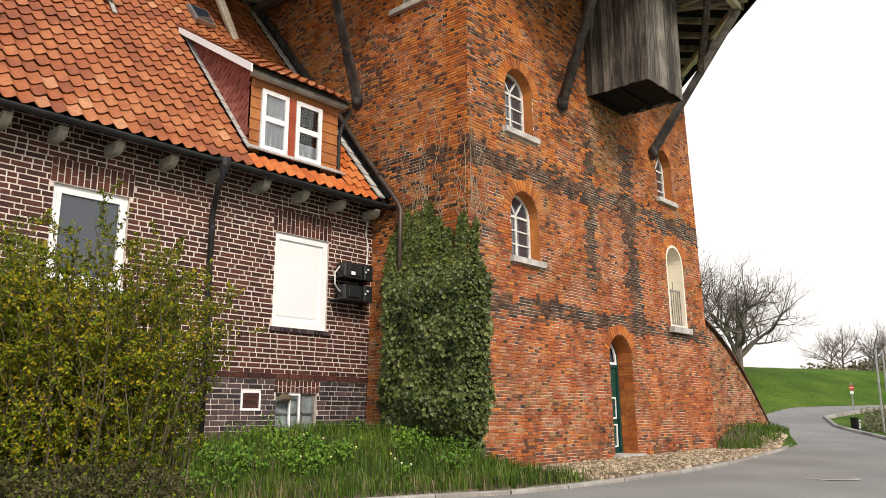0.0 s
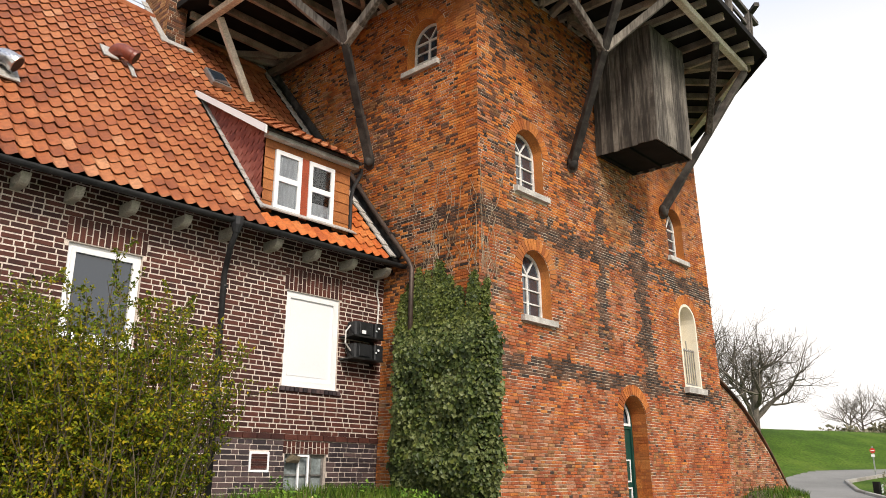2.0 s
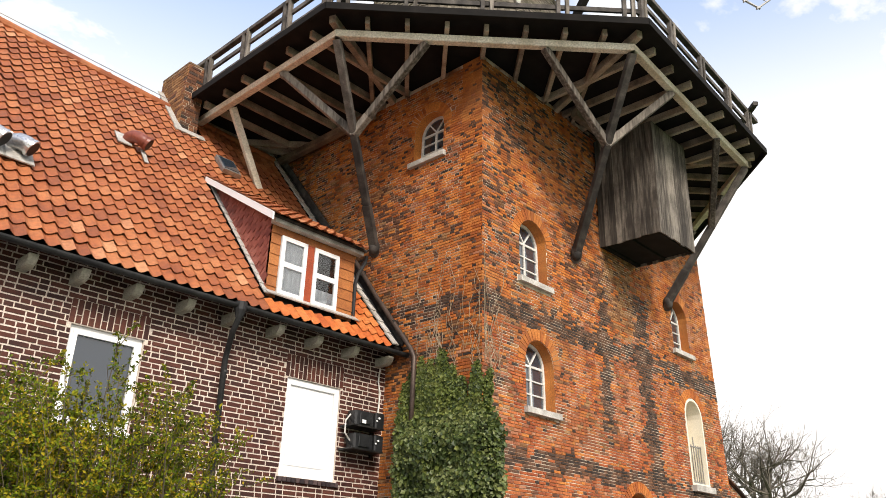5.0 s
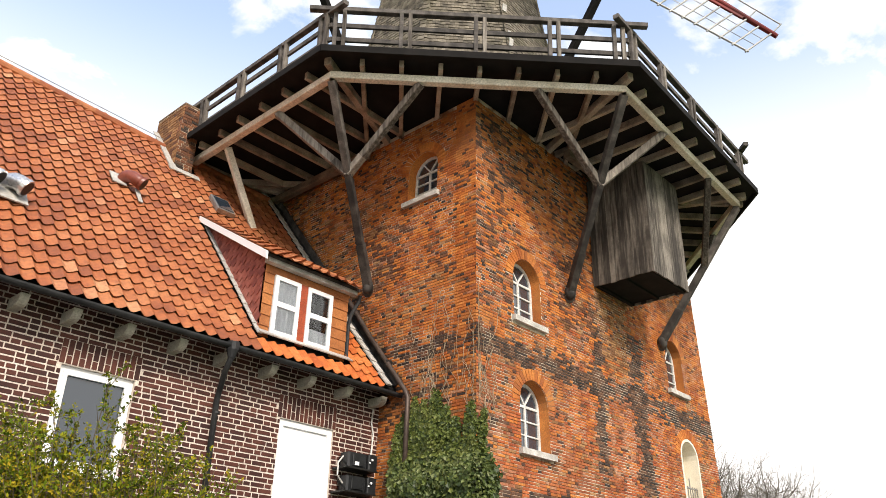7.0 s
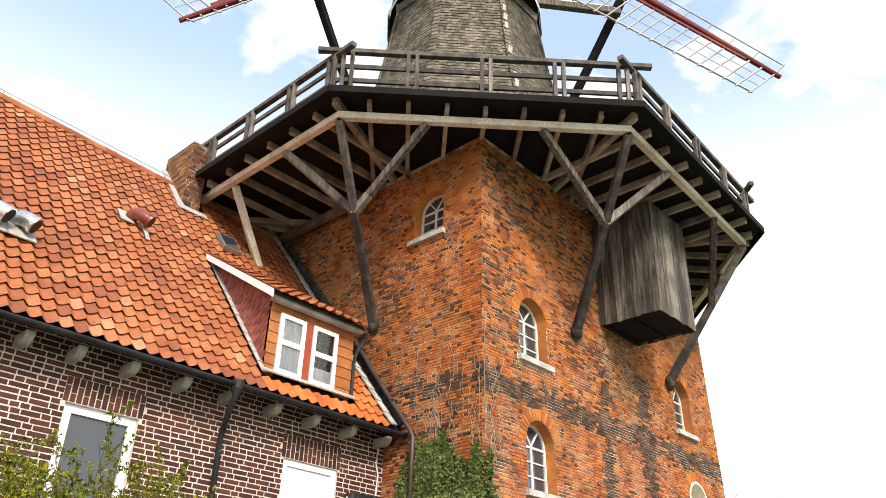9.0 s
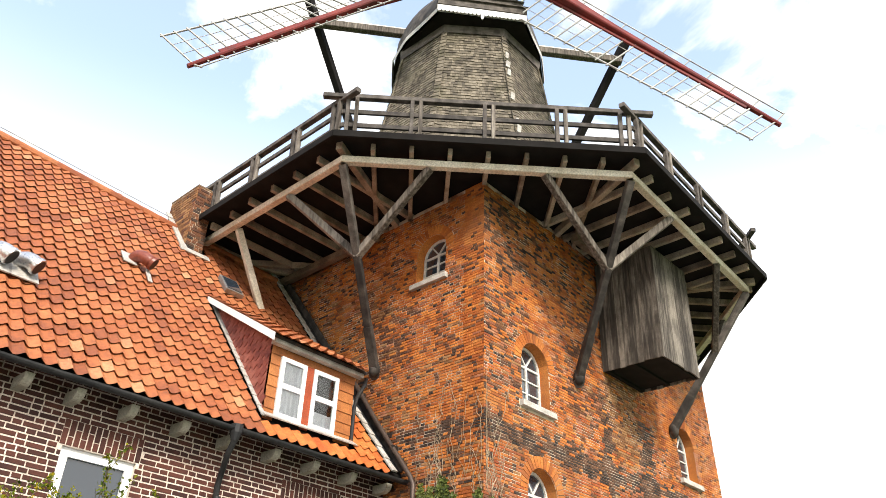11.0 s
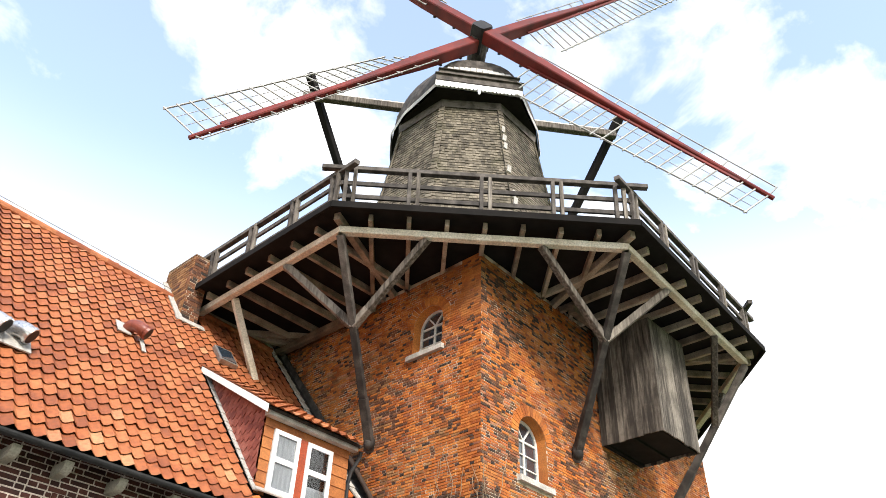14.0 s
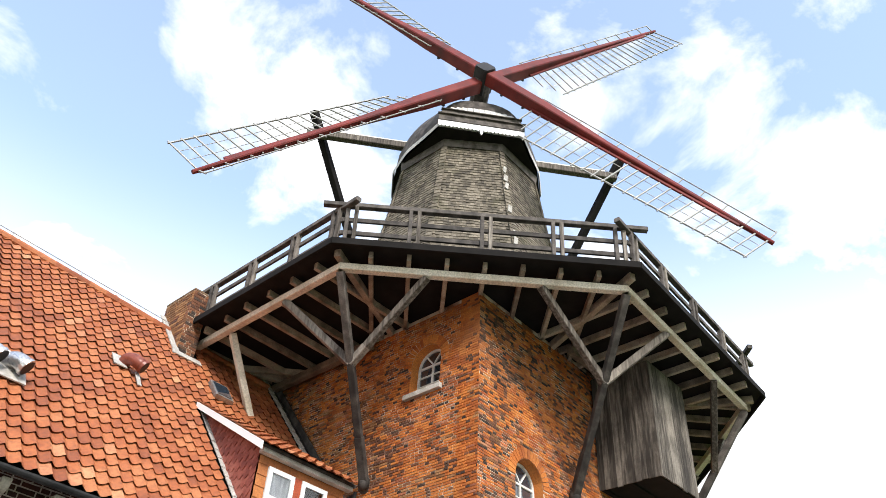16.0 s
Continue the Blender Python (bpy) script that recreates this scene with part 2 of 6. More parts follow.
M["curtain"] = surface("curtain", [(0.42, 0.43, 0.45), (0.55, 0.56, 0.58)], 0.9, scale=20, grain=60, stretch=(6, 6, 0.3), bump=0.3)
# near-black, the dimness of unlit rooms put into the colour
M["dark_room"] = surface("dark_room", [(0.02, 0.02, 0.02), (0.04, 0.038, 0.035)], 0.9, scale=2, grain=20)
M["asphalt"] = surface("asphalt", [(0.195, 0.190, 0.173), (0.265, 0.258, 0.236)], 0.95, scale=0.5, grain=60, stain=(0.155, 0.152, 0.138), stain_amount=0.5, stain_scale=0.35, bump=0.3, spec=0.25)
M["kerb"] = surface("kerb", [(0.24, 0.22, 0.19), (0.38, 0.36, 0.32)], 0.9, scale=4, grain=60, vary="island", spread=0.2)
M["cobble"] = surface("cobble", [(0.22, 0.16, 0.10), (0.38, 0.29, 0.19), (0.50, 0.41, 0.29)], 0.9, scale=3, grain=50, vary="island", spread=0.3, stain=(0.10, 0.09, 0.05), stain_amount=0.4)
M["soil"] = surface("soil", [(0.07, 0.055, 0.035), (0.15, 0.115, 0.075), (0.10, 0.11, 0.035)], 0.95, scale=1.5, grain=30, bump=0.8)
# near-black green, stands for the shade between the ivy leaves
M["ivy_shade"] = surface("ivy_shade", [(0.012, 0.014, 0.007), (0.025, 0.028, 0.012)], 1.0, scale=5, grain=20, spec=0.05, bump=0.5)
M["turf"] = surface("turf", [(0.036, 0.075, 0.008), (0.060, 0.115, 0.011), (0.095, 0.15, 0.018)], 0.95, scale=0.35, grain=9, bump=1.0, spec=0.1, mottle=0.4)
M["grass"] = surface("grass", [(0.026, 0.062, 0.006), (0.056, 0.118, 0.010), (0.105, 0.155, 0.019)], 0.65, scale=1.2, grain=20, vary="island", spread=0.25, bump=0, spec=0.2)
M["grass_dry"] = surface("grass_dry", [(0.07, 0.062, 0.024), (0.13, 0.105, 0.05), (0.23, 0.19, 0.11)], 0.75, scale=1.2, grain=20, vary="island", spread=0.25, bump=0, spec=0.2)
M["weed"] = surface("weed", [(0.050, 0.125, 0.010), (0.090, 0.195, 0.016), (0.14, 0.245, 0.027)], 0.6, scale=2, grain=20, vary="island", spread=0.25, bump=0, spec=0.25)
M["privet"] = surface("privet", [(0.045, 0.056, 0.004), (0.12, 0.128, 0.008), (0.215, 0.215, 0.012), (0.32, 0.24, 0.016)], 0.7, scale=0.9, grain=20, vary="island", spread=0.22, bump=0, spec=0.08)
M["privet_green"] = surface("privet_green", [(0.034, 0.062, 0.005), (0.085, 0.132, 0.008), (0.155, 0.195, 0.014)], 0.7, scale=0.9, grain=20, vary="island", spread=0.24, bump=0, spec=0.08)
M["ivy_leaf"] = surface("ivy_leaf", [(0.026, 0.044, 0.009), (0.062, 0.090, 0.020), (0.145, 0.170, 0.058)], 0.5, scale=1.5, grain=25, vary="island", spread=0.26, bump=0, spec=0.35)
M["ivy_young"] = surface("ivy_young", [(0.085, 0.115, 0.020), (0.16, 0.18, 0.045)], 0.55, scale=1.5, grain=25, vary="island", spread=0.2, bump=0, spec=0.3)
M["twig"] = surface("twig", [(0.065, 0.05, 0.03), (0.13, 0.105, 0.065)], 0.9, scale=4, grain=40, vary="island", spread=0.2)
M["bark"] = surface("bark", [(0.07, 0.06, 0.05), (0.16, 0.14, 0.115)], 0.95, scale=3, grain=20, vary="island", spread=0.1)
M["hedge_far"] = surface("hedge_far", [(0.15, 0.14, 0.08), (0.27, 0.25, 0.16)], 0.9, scale=1.0, grain=10, vary="island", spread=0.25)
M["sign_red"] = surface("sign_red", [(0.5, 0.03, 0.02), (0.6, 0.05, 0.03)], 0.4, scale=3, grain=20, bump=0)
M["steel"] = surface("steel", [(0.35, 0.36, 0.37), (0.5, 0.5, 0.5)], 0.4, 0.8, scale=5, grain=40, bump=0.1)
M["concrete"] = surface("concrete", [(0.36, 0.33, 0.27), (0.56, 0.53, 0.45)], 0.95, scale=5, grain=40, stain=(0.16, 0.15, 0.08), stain_amount=0.5, stain_scale=5)
M["flower"] = surface("flower", [(0.8, 0.75, 0.55), (0.8, 0.7, 0.15)], 0.6, scale=3, grain=20, bump=0)


def glass_mat(name, tint, rough):
    m, n, l, b = nodes_of(name)
    b.inputs["Base Color"].default_value = (*tint, 1)
    b.inputs["Roughness"].default_value = rough
    b.inputs["Transmission Weight"].default_value = 1.0
    b.inputs["IOR"].default_value = 1.5
    return m


M["glass"] = glass_mat("glass", (0.85, 0.88, 0.9), 0.01)
M["mirror_pane"], _n, _l, _b = nodes_of("mirror_pane")
_b.inputs["Base Color"].default_value = (0.030, 0.042, 0.058, 1)
_b.inputs["Roughness"].default_value = 0.04
_b.inputs["Specular IOR Level"].default_value = 0.7
_b.inputs["Coat Weight"].default_value = 1.0
_b.inputs["Coat IOR"].default_value = 1.5
# pale grey base stands for sky reflected in the basement panes
M["pane_sky_tint"] = surface("pane_sky_tint", [(0.16, 0.19, 0.19), (0.30, 0.34, 0.34)], 0.15, scale=3, grain=20, bump=0, spec=0.6)


# ---- mesh building ----
class Geo:
    """Collects vertices and faces for one mesh."""

    def __init__(self):
        self.v, self.f, self.m = [], [], []

    def add(self, verts, faces, mat=0):
        k = len(self.v)
        self.v += [tuple(p) for p in verts]
        self.f += [tuple(k + i for i in q) for q in faces]
        self.m += [mat] * len(faces)
        return self

    def prism(self, poly, m, length, mat=0):
        """A 2D outline in local x, y, pushed along local z."""
        n = len(poly)
        lo = [m @ Vector((x, y, 0)) for x, y in poly]
        hi = [m @ Vector((x, y, length)) for x, y in poly]
        faces = [(i, (i + 1) % n, n + (i + 1) % n, n + i) for i in range(n)]
        return self.add(lo + hi, faces + [tuple(range(n - 1, -1, -1)), tuple(range(n, 2 * n))], mat)

    def beam(self, a, b, w, h, up=(0, 0, 1), cut=0.08, mat=0):
        """A squared timber from a to b, w wide and h high, with worn arrises."""
        a, b = Vector(a), Vector(b)
        z = (b - a).normalized()
        x = z.cross(Vector(up))
        if x.length < 1e-4:
            x = z.cross(Vector((0, 1, 0)))
        x.normalize()
        y = z.cross(x)
        m = Matrix((x, y, z)).transposed().to_4x4()
        m.translation = a
        return self.prism(rect(w, h, cut * min(w, h)), m, (b - a).length, mat)

    def box(self, lo, hi, cut=0.0, mat=0):
        lo, hi = Vector(lo), Vector(hi)
        s = hi - lo
        c = cut or 0.03 * min(s)
        m = Matrix.Translation(((lo.x + hi.x) / 2, (lo.y + hi.y) / 2, lo.z))
        return self.prism(rect(s.x, s.y, c), m, s.z, mat)

    def tube(self, pts, r, seg=8, mat=0, closed=False):
        pts = [Vector(p) for p in pts]
        rs = r if isinstance(r, (list, tuple)) else [r] * len(pts)
        verts, faces = [], []
        side = None
        for i, p in enumerate(pts):
            d = (pts[min(i + 1, len(pts) - 1)] - pts[max(i - 1, 0)]).normalized()
            if side is None:
                side = d.cross(Vector((0.31, 0.17, 0.93))).normalized()
            side = (side - d * side.dot(d)).normalized()
            other = d.cross(side)
            for k in range(seg):
                a = 2 * math.pi * k / seg
                verts.append(p + (side * math.cos(a) + other * math.sin(a)) * rs[i])
        for i in range(len(pts) - 1):
            for k in range(seg):
                faces.append((i * seg + k, i * seg + (k + 1) % seg, (i + 1) * seg + (k + 1) % seg, (i + 1) * seg + k))
        if seg > 2:
            faces.append(tuple(range(seg - 1, -1, -1)))
            faces.append(tuple(range((len(pts) - 1) * seg, len(pts) * seg)))
        return self.add(verts, faces, mat)

    def sheet(self, outer, holes, place, thick, mat=0, reveal=None):
        """A wall: an outline with holes in wall coordinates (u, w), a front at depth 0 and a back at depth thick. place(u, w, d) gives the point."""
        bm = bmesh.new()
        loops, edges = [], []
        for loop in [outer] + list(holes):
            vs = [bm.verts.new((u, w, 0)) for u, w in loop]
            loops.append(vs)
            edges += [bm.edges.new((vs[i], vs[(i + 1) % len(vs)])) for i in range(len(vs))]
        bmesh.ops.triangle_fill(bm, use_beauty=True, use_dissolve=False, edges=edges, normal=(0, 0, 1))
        bm.verts.index_update()
        uv = [(q.co.x, q.co.y) for q in bm.verts]
        tri = [tuple(q.index for q in fc.verts) for fc in bm.faces]
        rings = [[q.index for q in vs] for vs in loops]
        bm.free()
        n = len(uv)
        verts = [place(u, w, 0) for u, w in uv] + [place(u, w, thick) for u, w in uv]
        faces = list(tri) + [tuple(n + i for i in reversed(t)) for t in tri]
        k = len(self.f)
        for r in rings:
            faces += [(r[i], r[(i + 1) % len(r)], n + r[(i + 1) % len(r)], n + r[i]) for i in range(len(r))]
        self.add(verts, faces, mat)
        if reveal is not None:
            for i in range(k + 2 * len(tri), len(self.f)):
                self.m[i] = reveal
        return self

    def mesh(self, name, mats, smooth=False):
        me = bpy.data.meshes.new(name)
        me.from_pydata(self.v, [], self.f)
        for mt in mats:
            me.materials.append(mt)
        if len(mats) > 1:
            me.polygons.foreach_set("material_index", self.m)
        if smooth:
            me.polygons.foreach_set("use_smooth", [True] * len(self.f))
        me.update()
        return me


def tidy(me):
    bm = bmesh.new()
    bm.from_mesh(me)
    bmesh.ops.recalc_face_normals(bm, faces=bm.faces)
    bm.to_mesh(me)
    bm.free()
    return me


def rect(w, h, c):
    a, b = w / 2, h / 2
    return [(-a + c, -b), (a - c, -b), (a, -b + c), (a, b - c), (a - c, b), (-a + c, b), (-a, b - c), (-a, -b + c)]


def part(name, geo, mat, parent=None, label="", smooth=False, fix=True):
    mats = mat if isinstance(mat, (list, tuple)) else [mat]
    me = geo.mesh(name, mats, smooth)
    if fix and len(geo.f) < 60000:
        tidy(me)
    ob = new(name, me)
    if parent is not None:
        ob.parent = parent
        ob.matrix_parent_inverse = parent.matrix_basis.inverted()
    if label:
        ob["label"] = label
    return ob


def thing(name, label, category, at=(0, 0, 0), group="", kind=""):
    ob = new(name)
    ob.location = at
    ob.empty_display_size = 0.2
    bpy.context.view_layer.update()
    return tagged(ob, label, category, group, kind)


def arch(uc, hw, w0, spring, apex, n=10):
    """Outline of an arched opening, counter-clockwise."""
    pts = [(uc - hw, w0), (uc + hw, w0)]
    for i in range(n + 1):
        a = math.pi * i / n
        pts.append((uc + hw * math.cos(a), spring + (apex - spring) * math.sin(a)))
    return pts


def arch_half(o, w, grow=0.0):
    """Half the width of an arched opening at height w, 0 outside."""
    uc, hw, w0, spring, apex = o
    if w < w0 or w > apex + grow:
        return 0.0
    if w <= spring:
        return hw
    q = (w - spring) / (apex + grow - spring)
    return (hw + grow) * math.sqrt(max(0.0, 1 - q * q))


# ---- plan: x runs along the house front and the mill's door side, y along the mill's other side; z = 0 at the door ----
CX, CY = 13.98, 12.35
LEAN = 0.0223
DECK = 10.27


def on_door_side(u, w, d):
    return Vector((u, 7.89 + LEAN * w + d, w))


def on_house_side(u, w, d):
    return Vector((9.52 + LEAN * w + d, u, w))


def on_house(u, w, d):
    return Vector((u, 10.26 + d, w))


DOOR = (14.37, 0.47, -0.06, 1.87, 2.36)
WINDOWS = [(11.16, 0.43, 5.83, 6.66, 7.09), (11.21, 0.43, 3.46, 4.28, 4.72), (17.03, 0.41, 5.76, 6.57, 7.03)]
NICHE = (17.20, 0.44, 2.73, 4.28, 4.70)
SIDE_WINDOW = (9.47, 0.40, 8.36, 9.04, 9.42)
EAVE_Y, EAVE_Z, PITCH = 9.8, 4.52, radians(50)
TP = math.tan(PITCH)


def roof_z(y):
    return EAVE_Z + (y - EAVE_Y) * TP


def ridge_y(x):
    """The ridge runs slightly askew to the eaves."""
    return 14.82 - 0.092 * (x - 2.9)


def ridge_at(x, h=0.0):
    return Vector((x, ridge_y(x), roof_z(ridge_y(x)) + h))



# ---- mill: brick base ----
mill = thing("brick_tower", "tall tapering orange brick mill tower with dark burnt brick bands", "windmill", (CX, CY, 0))
ZT = 10.2
g = Geo().sheet([(9.52 - LEAN * 0.6, -0.6), (18.74 + LEAN * 0.6, -0.6), (18.74 - LEAN * ZT, ZT), (9.52 + LEAN * ZT, ZT)],
                [arch(*DOOR), arch(*NICHE)] + [arch(*o) for o in WINDOWS], on_door_side, 0.5, reveal=1)
door_wall = part("door_side_wall", g, [M["mortar_mill"], M["brick_orange"]], mill)
g = Geo().sheet([(7.89 + 0.5 - LEAN * 0.6, -0.6), (16.81, -0.6), (16.81, ZT), (7.89 + 0.5 + LEAN * ZT, ZT)], [arch(*SIDE_WINDOW)], on_house_side, 0.5, reveal=1)
house_side_wall = part("house_side_wall", g, [M["mortar_mill"], M["brick_orange"]], mill)
g = Geo()
g.add([(18.74, 7.89, -0.6), (18.74 - LEAN * ZT, 7.89 + LEAN * ZT, ZT), (18.74 - LEAN * ZT, 16.81 - LEAN * ZT, ZT), (18.74, 16.81, -0.6)], [(0, 1, 2, 3)])
g.add([(9.7, 16.81, -0.6), (9.7, 16.81 - LEAN * ZT, ZT), (18.74 - LEAN * ZT, 16.81 - LEAN * ZT, ZT), (18.74, 16.81, -0.6)], [(0, 1, 2, 3)])
part("rear_wall", g, M["mortar_mill"], mill)
# floors and walls added inside the base, near-black to paint unlit rooms behind windows
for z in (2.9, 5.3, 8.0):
    part("dark_floor", Geo().box((10.1, 8.6, z), (18.0, 16.3, z + 0.12)), M["dark_room"], mill)
part("dark_inner_wall", Geo().box((10.3, 10.6, 0), (18.0, 10.8, 10.1)), M["dark_room"], mill)
part("dark_inner_wall", Geo().box((11.4, 9.0, 0), (11.5, 16.4, 10.1)), M["dark_room"], mill)

# ---- gallery ----
gallery = thing("gallery", "dark timber walkway gallery on braced struts around the mill", "balcony", (CX, CY, DECK))


def oct_pts(ap, z, cx=CX, cy=CY, turn=0.0):
    r = ap / math.cos(math.pi / 8)
    pts = [Vector((cx + r * math.cos(radians(180 + 22.5 + 45 * k + turn)), cy + r * math.sin(radians(180 + 22.5 + 45 * k + turn)), z)) for k in range(8)]
    if turn == 0.0:
        # the gallery is not quite regular
        pts[2] += Vector((0.13, 0.22, 0))
    return pts


AP = 7.1
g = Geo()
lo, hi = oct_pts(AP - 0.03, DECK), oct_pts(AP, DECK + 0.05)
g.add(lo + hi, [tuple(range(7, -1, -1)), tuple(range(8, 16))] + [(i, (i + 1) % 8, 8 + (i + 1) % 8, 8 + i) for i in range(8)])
part("deck", g, M["wood_black"], gallery, "near-black plank deck")
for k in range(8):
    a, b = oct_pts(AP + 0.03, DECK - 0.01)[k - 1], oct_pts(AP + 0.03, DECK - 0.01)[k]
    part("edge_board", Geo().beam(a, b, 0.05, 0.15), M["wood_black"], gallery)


def side_frame(k):
    """Outward normal and tangent of gallery side k (0 faces -x, 1 faces the camera's corner, 2 faces -y)."""
    a = radians(180 + 45 * k)
    return Vector((math.cos(a), math.sin(a), 0)), Vector((-math.sin(a), math.cos(a), 0))


joist_rng = random.Random(17)
C0 = Vector((CX, CY, 0))
for k in range(8):
    n, s = side_frame(k)
    count = 7
    for i in range(count):
        o = (i - 3) * 0.735
        inner = AP - 0.3
        while inner > 3.4:
            q = n * inner + s * o
            if abs(q.x) < 4.2 and abs(q.y) < 4.2:
                break
            inner -= 0.08
        p = C0 + n * (AP - 0.20 - 0.06 * joist_rng.random()) + s * o
        q = C0 + n * (inner - 0.2) + s * o
        z = DECK - 0.1
        part("joist", Geo().beam(p + Vector((0, 0, z)), q + Vector((0, 0, z)), 0.085, 0.16), M["wood_joist"], gallery)
for k in range(8):
    e = oct_pts(AP - 0.22, DECK - 0.1)[k]
    inn = (Vector((CX, CY, e.z)) - e).normalized()
    part("hip_joist", Geo().beam(e, e + inn * 3.0, 0.13, 0.17), M["wood_joist"], gallery)
BEAM_AP, BEAM_Z = 6.66, DECK - 0.28
corners = oct_pts(BEAM_AP, BEAM_Z)
for k in range(8):
    a, b = corners[k - 1], corners[k]
    d = (b - a).normalized()
    part("ring_beam", Geo().beam(a - d * 0.04, b + d * 0.04, 0.15, 0.15), M["wood_tan"], gallery, "pale weathered ring beam")
# inner trimming beams along the wall head
for a, b in (((9.55, 11.0, 9.93), (9.55, 16.7, 9.93)), ((12.3, 7.70, 9.93), (13.6, 7.70, 9.93))):
    part("wall_plate", Geo().beam(a, b, 0.16, 0.18), M["wood_brown"], gallery)


def strut(foot, corner_k, side_braces=True, mat="wood_strut"):
    foot = Vector(foot)
    top = corners[corner_k] - Vector((0, 0, 0.1))
    out = (top - foot).normalized()
    knot = foot + (top - foot) * 0.56
    part("strut", Geo().beam(foot, knot, 0.135, 0.15), M[mat], gallery)
    part("strut", Geo().beam(knot, top, 0.14, 0.15), M["wood_dark"], gallery)
    part("strut_splint", Geo().beam(foot + out * 0.05, foot + out * 0.85, 0.16, 0.175), M[mat], gallery)
    part("corbel", Geo().beam(foot - Vector((0, 0, 0.12)) , foot + Vector((0.16, 0.16, 0.1)), 0.20, 0.22, cut=0.3), M["wood_dark"], gallery, "rounded timber corbel block")
    if side_braces:
        for nb in (corners[corner_k - 1], corners[(corner_k + 1) % 8]):
            end = corners[corner_k] + (nb - corners[corner_k]) * 0.30 - Vector((0, 0, 0.08))
            part("brace", Geo().beam(knot, end, 0.13, 0.15), M["wood_grey"], gallery)
            part("iron_strap", Geo().beam(knot, knot + (end - knot) * 0.2, 0.14, 0.155), M["wood_grey"], gallery)
    # rounded foot of the strut on its corbel
    ball = [foot + Vector((0, 0, -0.16 + 0.05 * q)) for q in range(7)]
    part("strut_foot", Geo().tube(ball, [0.045, 0.09, 0.11, 0.115, 0.11, 0.09, 0.045], 10), M[mat], gallery, "rounded timber foot", smooth=True)
    return knot


strut((9.67 - 0.1, 10.74, 6.76), 0)
strut((12.51, 8.04 - 0.1, 6.84), 1)
strut((16.36, 8.04 - 0.1, 6.82), 2)
strut((18.62, 10.93, 6.85), 3)
# pale prop that stands on the house roof
part("prop", Geo().beam((8.16, 12.87, 8.14), (7.41, 13.10, 9.90), 0.13, 0.14), M["wood_tan"], gallery, "pale timber prop standing on the roof")

# ---- railing ----
railing = thing("gallery_railing", "weathered grey timber railing with paired posts and crossed corner ends", "railing", (CX, CY, DECK + 0.05))
RAIL_AP = 6.86
TOP = 1.02
rc, rt = oct_pts(RAIL_AP, DECK + 0.05), oct_pts(RAIL_AP + 0.04, DECK + 0.05 + TOP)
for k in range(8):
    a, b = rt[k - 1], rt[k]
    d = (b - a).normalized()
    n, s = side_frame(k)
    over = 0.42
    lift = Vector((0, 0, 0.045 if k % 2 else -0.02))
    part("top_rail", Geo().beam(a - d * (0.03 if k == 0 else over) + lift, b + d * (0.03 if k == 7 else over) + lift, 0.12, 0.10), M["wood_dark"], railing)
    for fz in (0.36, 0.68):
        p, q = rc[k - 1].lerp(rt[k - 1], fz), rc[k].lerp(rt[k], fz)
        part("mid_rail", Geo().beam(p, q, 0.05, 0.10), M["wood_dark"], railing)
    for i in range(5):
        for off in (-0.085, 0.085):
            f = i / 4
            f = min(max(f, 0.03), 0.97)
            p = rc[k - 1].lerp(rc[k], f) + d * off + n * 0.03
            q = rt[k - 1].lerp(rt[k], f) + d * off + n * 0.03
            part("post", Geo().beam(p - Vector((0, 0, 0.02)), q, 0.075, 0.09, up=n), M["wood_grey"] if off > 0 else M["wood_dark"], railing)

# ---- smock tower with shingles ----
smock = thing("smock_tower", "octagonal smock tower clad in weathered grey wooden shingles", "windmill", (CX, CY, DECK + 0.05))
S_TURN = 0.6


def smock_ap(z):
    return 2.09 + 0.132 * (18.5 - z) + 0.042 * max(0.0, 16.3 - z) ** 1.4


g = Geo()
zs = [10.3, 11.0, 12, 13, 14, 15, 16, 17, 18.8]
rings = [oct_pts(smock_ap(z) - 0.03, z, turn=S_TURN) for z in zs]
for r in rings:
    g.v += [tuple(p) for p in r]
for i in range(len(zs) - 1):
    for k in range(8):
        g.f.append((i * 8 + k, i * 8 + (k + 1) % 8, (i + 1) * 8 + (k + 1) % 8, (i + 1) * 8 + k)); g.m.append(0)
part("boarding", g, M["wood_black"], smock)

# ---- cap ----
AXIS = radians(229.9)
FWD = Vector((math.cos(AXIS), math.sin(AXIS), 0))
RGT = Vector((-math.sin(AXIS), math.cos(AXIS), 0))
CZ = 18.75
cap = thing("mill_cap", "dark boat-shaped mill cap with white scalloped trim board", "windmill", (CX, CY, CZ))


def cap_outline(t):
    """Half width of the cap at t metres ahead of the axis."""
    pts = [(-3.0, 0.9), (-2.2, 1.75), (-1.0, 2.35), (0.2, 2.42), (1.2, 2.1), (2.0, 1.6), (2.55, 1.28)]
    if t <= pts[0][0]:
        return pts[0][1]
    for (a, wa), (b, wb) in zip(pts, pts[1:]):
        if t <= b:
            return wa + (wb - wa) * (t - a) / (b - a)
    return pts[-1][1]


def at_cap(f, r, z):
    return C0 + FWD * f + RGT * r + Vector((0, 0, z))


